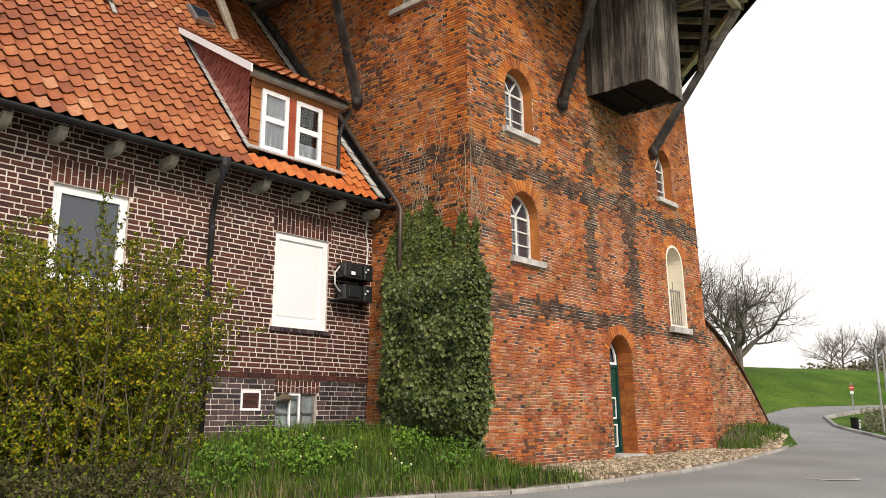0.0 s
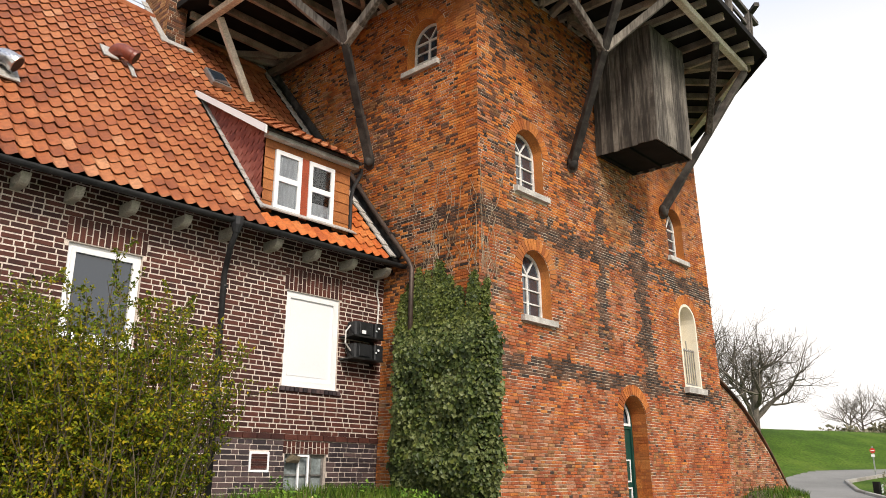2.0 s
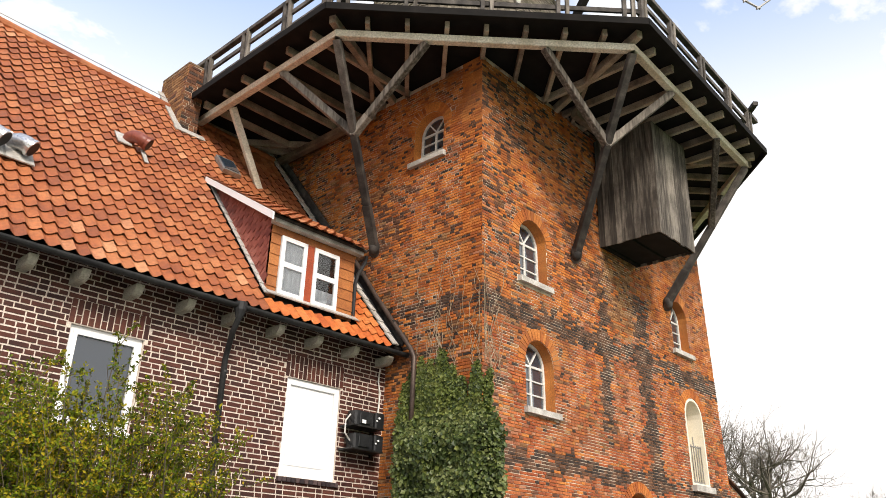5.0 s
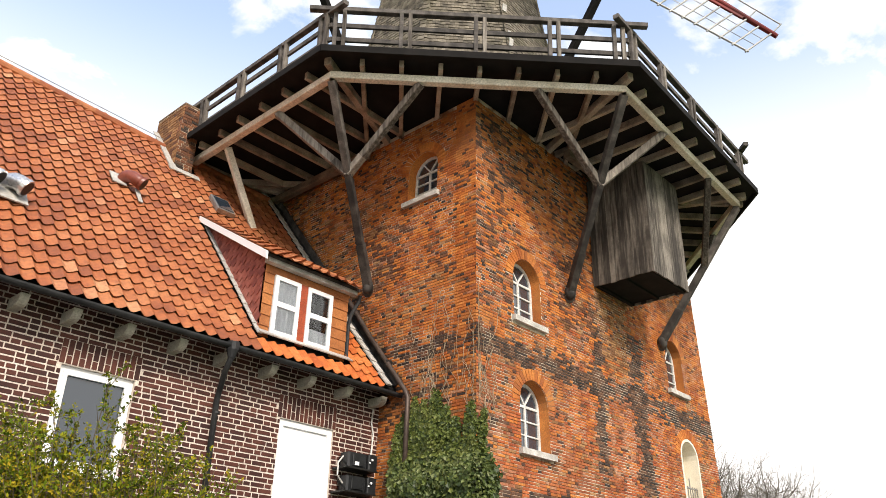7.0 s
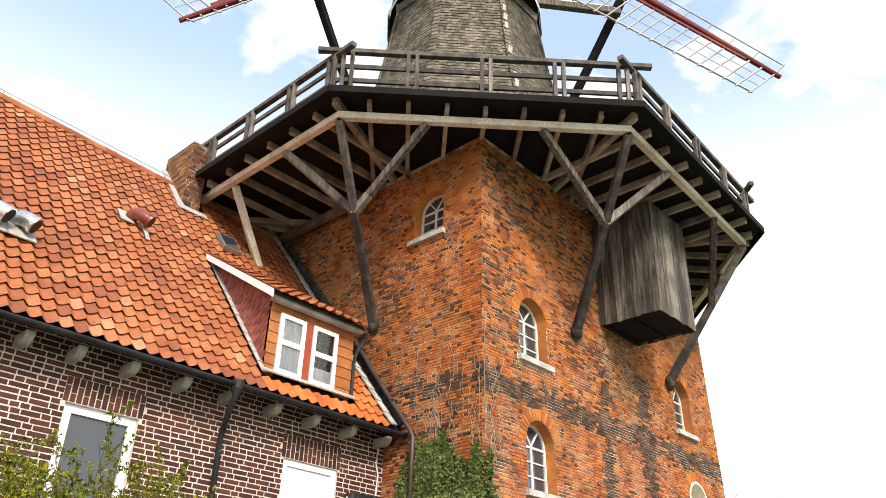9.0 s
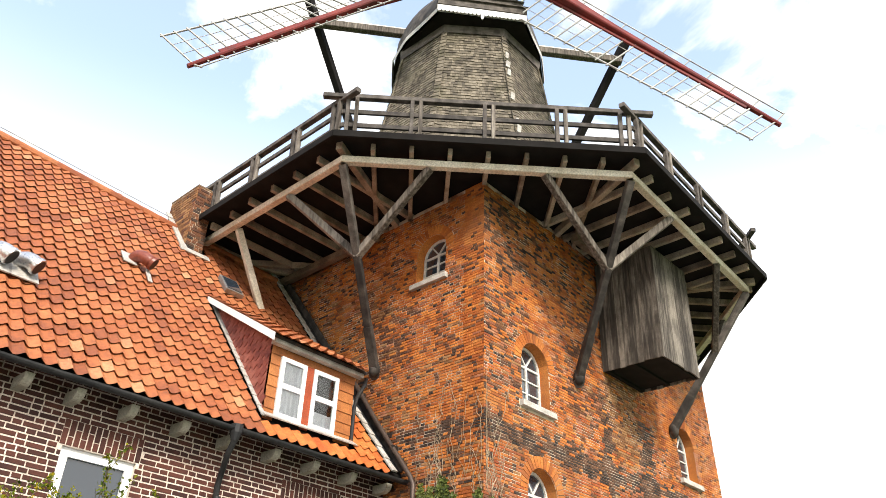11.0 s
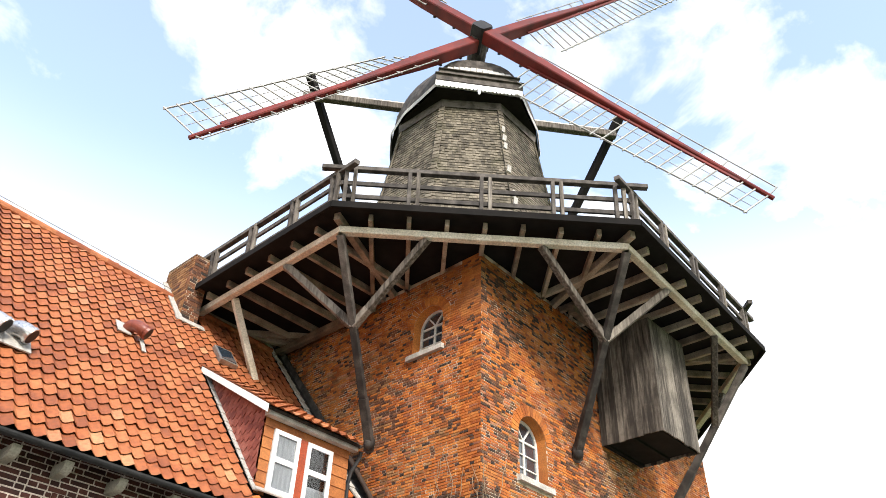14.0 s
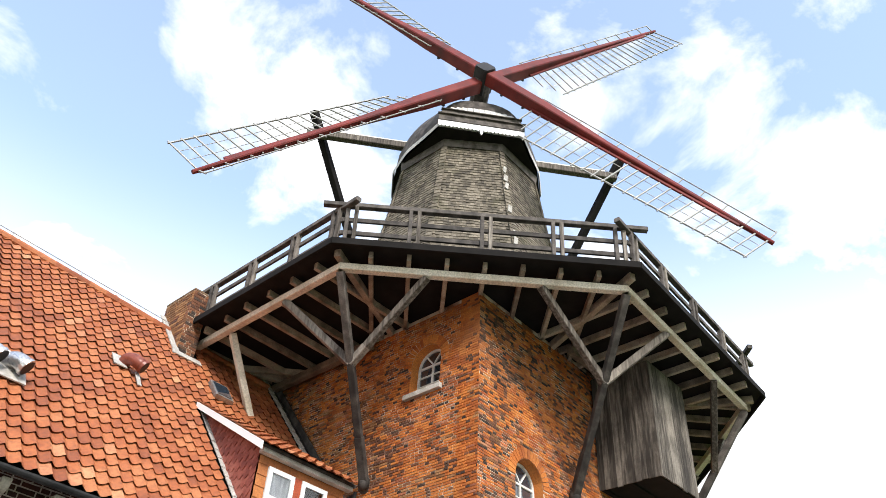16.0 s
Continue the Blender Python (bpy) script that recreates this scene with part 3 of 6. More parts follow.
g = Geo()
NS, NP = 16, 14
for i in range(NS):
    t = -3.0 + 5.55 * i / (NS - 1)
    hw = cap_outline(t)
    hgt = 2.45 if t < 0.6 else 2.45 - 1.15 * (t - 0.6) / 1.95
    for j in range(NP + 1):
        a = math.pi * j / NP
        r = hw * (abs(math.cos(a)) ** 0.75) * (1 if math.cos(a) >= 0 else -1)
        z = CZ + 0.15 + hgt * math.sin(a) ** 0.85
        g.v.append(tuple(at_cap(t, r, z)))
for i in range(NS - 1):
    for j in range(NP):
        k = i * (NP + 1) + j
        g.f.append((k, k + 1, k + NP + 2, k + NP + 1)); g.m.append(0)
g.f.append(tuple(range(NP + 1))); g.m.append(0)
g.f.append(tuple((NS - 1) * (NP + 1) + j for j in range(NP + 1))); g.m.append(0)
part("roof", g, M["wood_dark"], cap, "dark boarded roof", smooth=False)


# shingles: courses on the five sides that can be seen, the rest stays boarded
shingle_rng = random.Random(7)
for k in range(-1, 4):
    g = Geo()
    z = 10.35
    row = 0
    while z < 18.55:
        lo, hi = oct_pts(smock_ap(z), z, turn=S_TURN), oct_pts(smock_ap(z + 0.2), z + 0.2, turn=S_TURN)
        a, b, c, d = lo[k - 1], lo[k], hi[k], hi[k - 1]
        out = Vector(((a + b).x / 2 - CX, (a + b).y / 2 - CY, 0)).normalized()
        length = (b - a).length
        u = -shingle_rng.random() * 0.12
        while u < length:
            w = 0.07 + 0.07 * shingle_rng.random()
            u0, u1 = max(0, u + 0.006), min(length, u + w)
            u += w
            if u1 - u0 < 0.02:
                continue
            f0, f1 = u0 / length, u1 / length
            dz = shingle_rng.uniform(-0.02, 0.012)
            lift = 0.024 + 0.014 * shingle_rng.random()
            p0, p1 = a.lerp(b, f0) + Vector((0, 0, dz)), a.lerp(b, f1) + Vector((0, 0, dz))
            q0, q1 = d.lerp(c, f0), d.lerp(c, f1)
            g.add([p0 + out * lift, p1 + out * lift, q1 + out * 0.002, q0 + out * 0.002, p0, p1],
                  [(0, 1, 2, 3), (4, 5, 1, 0), (0, 3, 4), (1, 5, 2)])
        z += 0.118
        row += 1
    sh = part("shingle_cladding", g, M["shingle"], smock, "weathered grey-brown wooden shingles", fix=False)
    sh["kind"] = "stuff"
# narrow boards lapped over the arrises
for k in (7, 0, 1, 2):
    g = Geo()
    z = 10.4
    while z < 18.35:
        e0, e1 = oct_pts(smock_ap(z) + 0.05, z, turn=S_TURN)[k], oct_pts(smock_ap(z + 0.2) + 0.03, z + 0.2, turn=S_TURN)[k]
        out = Vector((e0.x - CX, e0.y - CY, 0)).normalized()
        g.beam(e0, e1, 0.17 + 0.03 * shingle_rng.random(), 0.03, up=out)
        z += 0.16
    hip = part("hip_cladding", g, M["shingle"], smock, "narrow lapped boards over the arris", fix=False)
    hip["kind"] = "stuff"
# lead patches on one arris
for zz, ww in ((17.5, 0.10), (17.1, 0.13), (16.75, 0.11), (15.7, 0.13), (14.6, 0.10), (14.3, 0.12), (13.6, 0.16), (13.1, 0.17), (12.5, 0.17)):
    e = oct_pts(smock_ap(zz) + 0.09, zz, turn=S_TURN)[1]
    part("lead_patch", Geo().beam(e + Vector((-0.03, 0, -0.14)), e + Vector((0.03, 0.02, 0.14)), ww, 0.03, up=(-0.3, -1, 0)), M["lead"], smock, "small pale lead patch")

# cap skirt, trim and front
def cap_loop(grow, z, n=26):
    pts = []
    for i in range(n + 1):
        t = -3.0 + 5.55 * i / n
        pts.append(at_cap(t, cap_outline(t) + grow, z))
    right = pts
    left = []
    for i in range(n, -1, -1):
        t = -3.0 + 5.55 * i / n
        left.append(at_cap(t, -cap_outline(t) - grow, z))
    return right + left


lo, hi, top = cap_loop(0.05, CZ + 0.02), cap_loop(0.07, CZ + 0.15), cap_loop(0.0, CZ + 0.27)
n = len(lo)
g = Geo().add(lo + hi + top, [(i, (i + 1) % n, n + (i + 1) % n, n + i) for i in range(n)] + [(n + i, n + (i + 1) % n, 2 * n + (i + 1) % n, 2 * n + i) for i in range(n)])
part("skirt_board", g, M["white_worn"], cap, "white trim board along the eaves")
g = Geo().add([p - Vector((0, 0, 0.02)) for p in cap_loop(-0.02, CZ)], [tuple(range(n))])
part("soffit", g, M["wood_black"], cap)
# kerb ring under the cap
lo, hi = oct_pts(2.16, 18.45, turn=S_TURN), oct_pts(2.2, 18.8, turn=S_TURN)
part("curb", Geo().add(lo + hi, [(i, (i + 1) % 8, 8 + (i + 1) % 8, 8 + i) for i in range(8)]), M["wood_dark"], cap)
# scalloped fringe across the front
fw = cap_outline(2.55) + 0.06
for i in range(23):
    w = 2 * fw / 23
    r0 = -fw + w * i
    deep = 0.085 if i != 11 else 0.24
    outl = [(0, 0.16), (w * 0.98, 0.16)] + [(w * 0.49 + w * 0.49 * math.cos(a), -deep * math.sin(a)) for a in [math.pi * q / 6 for q in range(7)]]
    o = at_cap(2.62, r0, CZ + 0.06)
    m = Matrix((RGT, Vector((0, 0, 1)), FWD)).transposed().to_4x4()
    m.translation = o
    part("scallop", Geo().prism(outl, m, 0.03), M["white_paint"], cap, "white scalloped trim")
# stepped front boarding and white storm hatch behind the hub
for z0, z1, hw, f in ((0.22, 0.50, 1.34, 2.64), (0.50, 0.78, 1.24, 2.58)):
    part("front_board", Geo().beam(at_cap(f, -hw, CZ + (z0 + z1) / 2), at_cap(f, hw, CZ + (z0 + z1) / 2), 0.07, z1 - z0 - 0.025), M["wood_dark"], cap)
    part("ledge", Geo().beam(at_cap(f + 0.05, -hw - 0.03, CZ + z1 - 0.02), at_cap(f + 0.05, hw + 0.03, CZ + z1 - 0.02), 0.10, 0.025), M["wood_dark"], cap, "weathered drip ledge")
for i in range(11):
    r = -0.92 + 1.84 * i / 10
    arc = 1 - (r / 1.0) ** 2
    part("hatch_board", Geo().beam(at_cap(2.66, r, CZ + 0.78), at_cap(2.24, r * 0.86, CZ + 1.40 + 0.40 * arc), 0.165, 0.035, up=FWD), M["white_worn"], cap, "white painted hatch board")
# fly beams through the cap with raking struts to the rear of the gallery
tail = thing("tail_frame", "dark timber tail beams and raking struts behind the cap", "windmill", (CX, CY, 19.5))
part("cross_beam", Geo().beam(at_cap(0.35, -5.45, 20.0), at_cap(0.35, 5.1, 20.0), 0.22, 0.26), M["wood_grey"], tail, "long weathered cross beam")
part("cross_beam_cap_board", Geo().beam(at_cap(0.35, -5.0, 20.17), at_cap(0.35, 4.7, 20.17), 0.16, 0.05), M["white_worn"], tail)
for sgn in (-1, 1):
    top = at_cap(0.2, sgn * 5.05, 20.25)
    foot = at_cap(-5.6, 1.0 if sgn > 0 else -0.35, 11.2)
    part("raking_strut", Geo().beam(top, foot, 0.22, 0.24), M["wood_black"], tail)
    part("strut_head", Geo().beam(top - (foot - top).normalized() * 0.75, top, 0.25, 0.27), M["wood_black"], tail)
part("tail_pole", Geo().beam(at_cap(-2.8, 0, 20.0), at_cap(-5.8, 0, 11.0), 0.28, 0.3), M["wood_black"], tail)

# ---- sails ----
TILT = radians(12.9)
HUB = Vector((12.222, 10.276, 21.124))
SN = FWD * math.cos(TILT) + Vector((0, 0, math.sin(TILT)))
SR = RGT.copy()
SU = SR.cross(SN)
if SU.z < 0:
    SU = -SU
# as seen from outside, "right" is to the viewer's right
rotor = thing("windmill_sails", "four red-stocked lattice sails on a black iron hub", "windmill sails", HUB)
part("windshaft", Geo().tube([HUB - SN * 2.0, HUB + SN * 0.1], 0.3, 12), M["wood_dark"], rotor)


def in_rotor(ang, rad, cw, e=0.0):
    d = SR * math.cos(ang) + SU * math.sin(ang)
    c = SR * math.cos(ang - math.pi / 2) + SU * math.sin(ang - math.pi / 2)
    return HUB + d * rad + c * cw + SN * e


hub = part("hub", Geo().beam(HUB - SN * 0.42, HUB + SN * 0.42, 0.52, 0.52, up=SR + SU, cut=0.1), M["black_iron"], rotor, "black cast iron hub")
part("hub_band", Geo().beam(HUB + SN * 0.30, HUB + SN * 0.46, 0.50, 0.50, up=SR + SU, cut=0.15), M["black_iron"], hub)
for q, ang in enumerate((radians(45), radians(135), radians(225), radians(315))):
    off = 0.16 if q % 2 else -0.16
    cross = (SR * math.cos(ang - math.pi / 2) + SU * math.sin(ang - math.pi / 2))
    # tapered stock
    g = Geo()
    secs = []
    for rad, w, h in ((0.0, 0.40, 0.44), (2.6, 0.36, 0.40), (5.0, 0.21, 0.24), (10.35, 0.10, 0.12)):
        c0 = in_rotor(ang, rad, 0, off)
        secs.append([c0 + cross * x + SN * y for x, y in rect(w, h, 0.03)])
    for s_ in secs:
        g.v += [tuple(p) for p in s_]
    for i in range(3):
        for j in range(8):
            g.f.append((i * 8 + j, i * 8 + (j + 1) % 8, (i + 1) * 8 + (j + 1) % 8, (i + 1) * 8 + j)); g.m.append(0)
    g.f += [tuple(range(8)), tuple(range(24, 32))]; g.m += [0, 0]
    stock = part("stock", g, M["sail_red"], rotor, "red painted sail stock")
    for rad in (1.0, 1.9):
        part("iron_lug", Geo().beam(in_rotor(ang, rad - 0.03, 0, off - 0.21), in_rotor(ang, rad + 0.03, 0, off - 0.21), 0.43, 0.06, up=SN), M["black_iron"], stock)

    def twist(rad):
        return -0.40 + 0.064 * (rad - 2.86)

    W = 1.33
    lead = 0.34
    sail = part("sail_lath", Geo().beam(in_rotor(ang, 2.8, W, off + twist(2.8)), in_rotor(ang, 10.25, W, off + twist(10.25)), 0.035, 0.045, up=SN), M["lattice"], rotor, "pale lattice lath")
    for f in (0.36, 0.68):
        part("sail_lath", Geo().beam(in_rotor(ang, 2.4, W * f, off + twist(2.4) * f), in_rotor(ang, 10.2, W * f, off + twist(10.2) * f), 0.013, 0.016, up=SN), M["lattice"], rotor)
    part("sail_lath", Geo().beam(in_rotor(ang, 2.2, -lead, off + 0.12), in_rotor(ang, 10.2, -lead, off + 0.12), 0.022, 0.03, up=SN), M["lattice"], rotor)
    nb = 23
    for i in range(nb):
        rad = 2.3 + 7.9 * i / (nb - 1)
        wide = (W + 0.08) * min(1.0, 0.55 + 0.45 * i / 2)
        a = in_rotor(ang, rad, -0.12, off)
        b = in_rotor(ang, rad, wide, off + twist(rad) * wide / W)
        part("sail_bar", Geo().beam(a, b, 0.036, 0.04, up=SN), M["lattice"], rotor)
        if i % 2 == 0:
            part("sail_bar", Geo().beam(in_rotor(ang, rad, 0.0, off), in_rotor(ang, rad, -lead - 0.04, off + 0.12), 0.03, 0.035, up=SN), M["lattice"], rotor)
    # red batten under the inner half of the lattice
    part("red_batten", Geo().beam(in_rotor(ang, 2.2, 0.22, off - 0.08), in_rotor(ang, 9.4, 0.12, off + 0.02), 0.10, 0.05, up=SN), M["sail_red"], rotor)


# ---- house shell ----
house = thing("brick_house", "dark red brick house with orange pantile roof built against the mill", "house", (4.0, 12.0, 0))
W1 = (3.95, 4.98, 2.42, 3.72)
W2 = (7.46, 8.58, 2.14, 3.68)
BW = (7.60, 8.43, 0.45, 1.10)


def hole(o):
    return [(o[0], o[2]), (o[1], o[2]), (o[1], o[3]), (o[0], o[3])]


g = Geo().sheet([(-4.0, -0.8), (9.60, -0.8), (9.60, 4.80), (-4.0, 4.80)], [hole(W1), hole(W2), hole(BW)], on_house, 0.36)
front_wall = part("front_wall", g, M["mortar_house"], house)
part("gable_wall", Geo().box((-4.0, 10.62, -0.8), (-3.7, 19.0, 4.4)), M["mortar_house"], house)
part("back_wall", Geo().box((-4.0, 19.0, -0.8), (9.6, 19.3, 4.4)), M["mortar_house"], house)
# unseen floor and wall added, the dimness of the rooms in their colour
part("dark_upper_floor", Geo().box((-3.7, 10.62, 4.2), (9.6, 19.0, 4.35)), M["dark_room"], house)
part("dark_inner_wall", Geo().box((-3.7, 12.6, -0.5), (9.6, 12.7, 4.2)), M["dark_room"], house)
rows = []
for x in (-4.2, 9.66):
    r = ridge_at(x)
    yb = 2 * r.y - EAVE_Y
    rows.append([(x, EAVE_Y + 0.05, roof_z(EAVE_Y + 0.05) - 0.05), (x, r.y, r.z - 0.05), (x, yb, EAVE_Z - 0.05),
                 (x, yb, EAVE_Z - 0.17), (x, r.y, r.z - 0.24), (x, EAVE_Y + 0.05, roof_z(EAVE_Y + 0.05) - 0.17)])
g = Geo().add(rows[0] + rows[1], [(i, (i + 1) % 6, 6 + (i + 1) % 6, 6 + i) for i in range(6)] + [tuple(range(6)), tuple(range(6, 12))])
roof = part("roof", g, M["wood_black"], house, "orange clay pantile roof")


# ---- ground ----
def uv_of(x, y):
    return 0.665 * x - 0.747 * y, 0.747 * x + 0.665 * y


def xy_of(u, v):
    return 0.665 * u + 0.747 * v, -0.747 * u + 0.665 * v


def smooth(a, b, x):
    t = min(1.0, max(0.0, (x - a) / (b - a)))
    return t * t * (3 - 2 * t)


def road_z(u, v):
    return -0.85 + 0.70 * smooth(2.0, 13.0, v) + 0.10 * smooth(12, 22, v) + 1.35 * smooth(22, 44, v)


KERB = [(-9.0, 7.6), (-3.0, 9.15), (-0.1, 10.2), (0.86, 10.49), (1.66, 10.97), (2.57, 11.66), (3.72, 12.8), (5.47, 15.14), (7.91, 18.89), (9.83, 22.58), (10.8, 25.8), (11.6, 29), (13.2, 33.5), (17.5, 39.5), (24, 45)]


def kerb_v(u):
    """Ahead distance of the kerb line at u to the right; beyond it lies the verge."""
    if u <= KERB[0][0]:
        return KERB[0][1]
    for (a, va), (b, vb) in zip(KERB, KERB[1:]):
        if u <= b:
            return va + (vb - va) * (u - a) / (b - a)
    return KERB[-1][1] + (u - KERB[-1][0]) * 0.9


def ground_z(u, v):
    x, y = xy_of(u, v)
    base = road_z(u, v)
    past = v - kerb_v(u)
    if past > 0:
        # bank towards the house and the mill's corner
        bank = 0.56 * smooth(0.3, 3.2, past) * (1 - smooth(0.2, 2.6, u)) * (1 - smooth(8.8, 10.4, x))
        base += bank
        base += 0.09 * smooth(0.0, 0.08, past)
        base += 0.55 * smooth(18.8, 20.5, x) * (1 - smooth(22, 26, x)) * smooth(6.6, 8.6, y)
    # dike
    dk = smooth(0, 11, v - (36.0 + 0.42 * (u - 12.0)) + 0.0) if u > 8 else 0.0
    base += 2.35 * dk * smooth(8, 13, u)
    return base


g = Geo()
us = [-900, -300, -100, -50, -30, -20] + [-14 + 0.25 * i for i in range(140)] + [21 + i for i in range(36)] + [60, 80, 120, 200, 400, 900]
vs = [-900, -200, -50, -20, -10, -5, 0, 2, 4] + [5 + 0.2 * i for i in range(125)] + [30 + i for i in range(30)] + [62, 70, 90, 130, 250, 500, 1200]
for v in vs:
    for u in us:
        x, y = xy_of(u, v)
        z = ground_z(u, v)
        if v > 5 and v < 60:
            z += 0.03 * noise.noise(Vector((x * 0.9, y * 0.9, 0))) * smooth(0.1, 0.6, v - kerb_v(u))
        g.v.append((x, y, z - 0.03))
nu = len(us)
for j in range(len(vs) - 1):
    for i in range(nu - 1):
        k = j * nu + i
        uc, vc = (us[i] + us[i + 1]) / 2, (vs[j] + vs[j + 1]) / 2
        past = vc - kerb_v(uc)
        xx, yy = xy_of(uc, vc)
        g.f.append((k, k + 1, k + nu + 1, k + nu))
        g.m.append(1 if 0 < past < 4.5 and vc < 22 and uc < 8.5 else 0)
ground = part("ground", g, [M["turf"], M["soil"]], None, smooth=True, fix=False)
tagged(ground, "grassy ground with bare soil, rising to a green dike", "ground", kind="structure")

# ---- road, kerbs, cobbled apron ----
RIGHT = [(11.5, -30.0), (11.8, 12.0), (12.4, 19.0), (13.2, 22.6), (14.0, 26.0), (14.5, 29.5), (15.8, 33.0), (20.0, 37.0), (27.0, 40.5), (40.0, 45.0)]


def along(pts, v, flip=False):
    for (a, va), (b, vb) in zip(pts, pts[1:]):
        if v <= vb:
            return a + (b - a) * (v - va) / (vb - va)
    return pts[-1][0]


g = Geo()
vv = [-30, -20, -10, -4, 0, 3, 5] + [6 + 0.4 * i for i in range(96)]
cols = 10
for v in vv:
    ul = -40.0 if v < 7.6 else along(KERB, v)
    ur = along(RIGHT, v)
    for i in range(cols + 1):
        u = ul + (ur - ul) * i / cols
        x, y = xy_of(u, v)
        g.v.append((x, y, road_z(u, v) + 0.012))
for j in range(len(vv) - 1):
    for i in range(cols):
        k = j * (cols + 1) + i
        g.f.append((k, k + 1, k + cols + 2, k + cols + 1)); g.m.append(0)
road = part("road", g, M["asphalt"], None, smooth=True, fix=False)
tagged(road, "grey worn asphalt lane curving past the mill", "road", kind="structure")


def kerb_row(pts, name, label, width, high, step):
    row = thing(name, label, "kerb", (*xy_of(*pts[0]), road_z(*pts[0])), kind="structure")
    dist = 0.0
    segs = []
    for (a, va), (b, vb) in zip(pts, pts[1:]):
        L = math.hypot(b - a, vb - va)
        k = max(1, round(L / step))
        for i in range(k):
            f0, f1 = i / k, (i + 1) / k
            segs.append(((a + (b - a) * f0, va + (vb - va) * f0), (a + (b - a) * f1, va + (vb - va) * f1)))
    for p, q in segs:
        P = Vector((*xy_of(*p), road_z(*p) + high / 2 - 0.05))
        Q = Vector((*xy_of(*q), road_z(*q) + high / 2 - 0.05))
        d = (Q - P).normalized() * 0.006
        part("kerbstone", Geo().beam(P + d, Q - d, width, high + 0.1, cut=0.12), M["kerb"], row)
    return row


kerb_row(KERB[1:13], "kerb", "low worn concrete kerb along the verge", 0.13, 0.06, 0.9)
kerb_row(RIGHT[2:9], "kerb", "low concrete kerb on the far side of the lane", 0.15, 0.10, 1.0)
mh = thing("manhole_cover", "round grey manhole cover with pale ring in the asphalt", "manhole cover", (*xy_of(5.8, 12.1), road_z(5.8, 12.1) + 0.015))
mx, my = xy_of(5.8, 12.1)
mz = road_z(5.8, 12.1) + 0.009
part("ring", Geo().tube([(mx, my, mz), (mx, my, mz + 0.006)], [0.40, 0.39], 24), M["kerb"], mh, "pale ring")
part("lid", Geo().tube([(mx, my, mz + 0.004), (mx, my, mz + 0.010)], [0.31, 0.30], 24), M["asphalt"], mh)
# rough stones laid between kerb and wall
g = Geo()
cr = random.Random(21)
for i in range(7000):
    x = cr.uniform(9.6, 22.6)
    y = cr.uniform(4.9, 8.3)
    u, v = uv_of(x, y)
    past = v - kerb_v(u)
    if past < 0.12 or y > 7.86 and x < 18.5 or (x > 18.2 and y > 7.2 + (x - 18.2) * 0.12):
        continue
    if x < 11.0 and cr.random() > (x - 9.6) / 1.4:
        continue
    z = ground_z(u, v) - 0.02
    r = cr.uniform(0.022, 0.075)
    k0 = cr.uniform(0, 6)
    ring = [(x + r * math.cos(k0 + a) * cr.uniform(0.75, 1.1), y + r * math.sin(k0 + a) * cr.uniform(0.6, 0.95)) for a in [2 * math.pi * q / 6 for q in range(6)]]
    h = cr.uniform(0.006, 0.022)
    g.add([(a, b, z - 0.03) for a, b in ring] + [(x + (a - x) * 0.7, y + (b - y) * 0.7, z + h) for a, b in ring],
          [(q, (q + 1) % 6, 6 + (q + 1) % 6, 6 + q) for q in range(6)] + [tuple(range(6, 12))])
apron = part("stone_apron", g, M["cobble"], None, fix=False)
tagged(apron, "rough buff rubble stones laid along the mill foot", "stones", kind="stuff")


# ---- hanging hoist box ----
hoist = thing("hoist_box", "grey weathered board-clad hoist box hung under the gallery", "hoist box", (14.38, 7.3, 7.33))
BX0, BX1, BY0, BY1, BZ0, BZ1 = 13.64, 15.12, 6.64, 8.04, 7.33, 9.94
brng = random.Random(11)
n = 10
for i in range(n):
    y0, y1 = BY0 + (BY1 - BY0) * i / n, BY0 + (BY1 - BY0) * (i + 1) / n
    dz = brng.uniform(-0.015, 0.02)
    part("board", Geo().box((BX0 - 0.03, y0 + 0.006, BZ0 + dz), (BX0, y1 - 0.003, BZ1)), M["wood_box"], hoist)
    part("board", Geo().box((BX1, y0 + 0.006, BZ0 + dz), (BX1 + 0.03, y1 - 0.003, BZ1)), M["wood_box"], hoist)
n = 9
for i in range(n):
    x0, x1 = BX0 - 0.03 + (BX1 - BX0 + 0.06) * i / n, BX0 - 0.03 + (BX1 - BX0 + 0.06) * (i + 1) / n
    dz = brng.uniform(-0.015, 0.02)
    part("board", Geo().box((x0 + 0.005, BY0 - 0.03, BZ0 + dz), (x1 - 0.003, BY0, BZ1)), M["wood_box"], hoist)
part("floor_frame", Geo().box((BX0, BY0, BZ0 + 0.06), (BX1, BY1, BZ0 + 0.12)), M["wood_black"], hoist)
for y in (BY0 + 0.08, (BY0 + BY1) / 2, BY1 - 0.08):
    part("bearer", Geo().beam((BX0, y, BZ0 + 0.05), (BX1, y, BZ0 + 0.05), 0.09, 0.09), M["wood_black"], hoist)


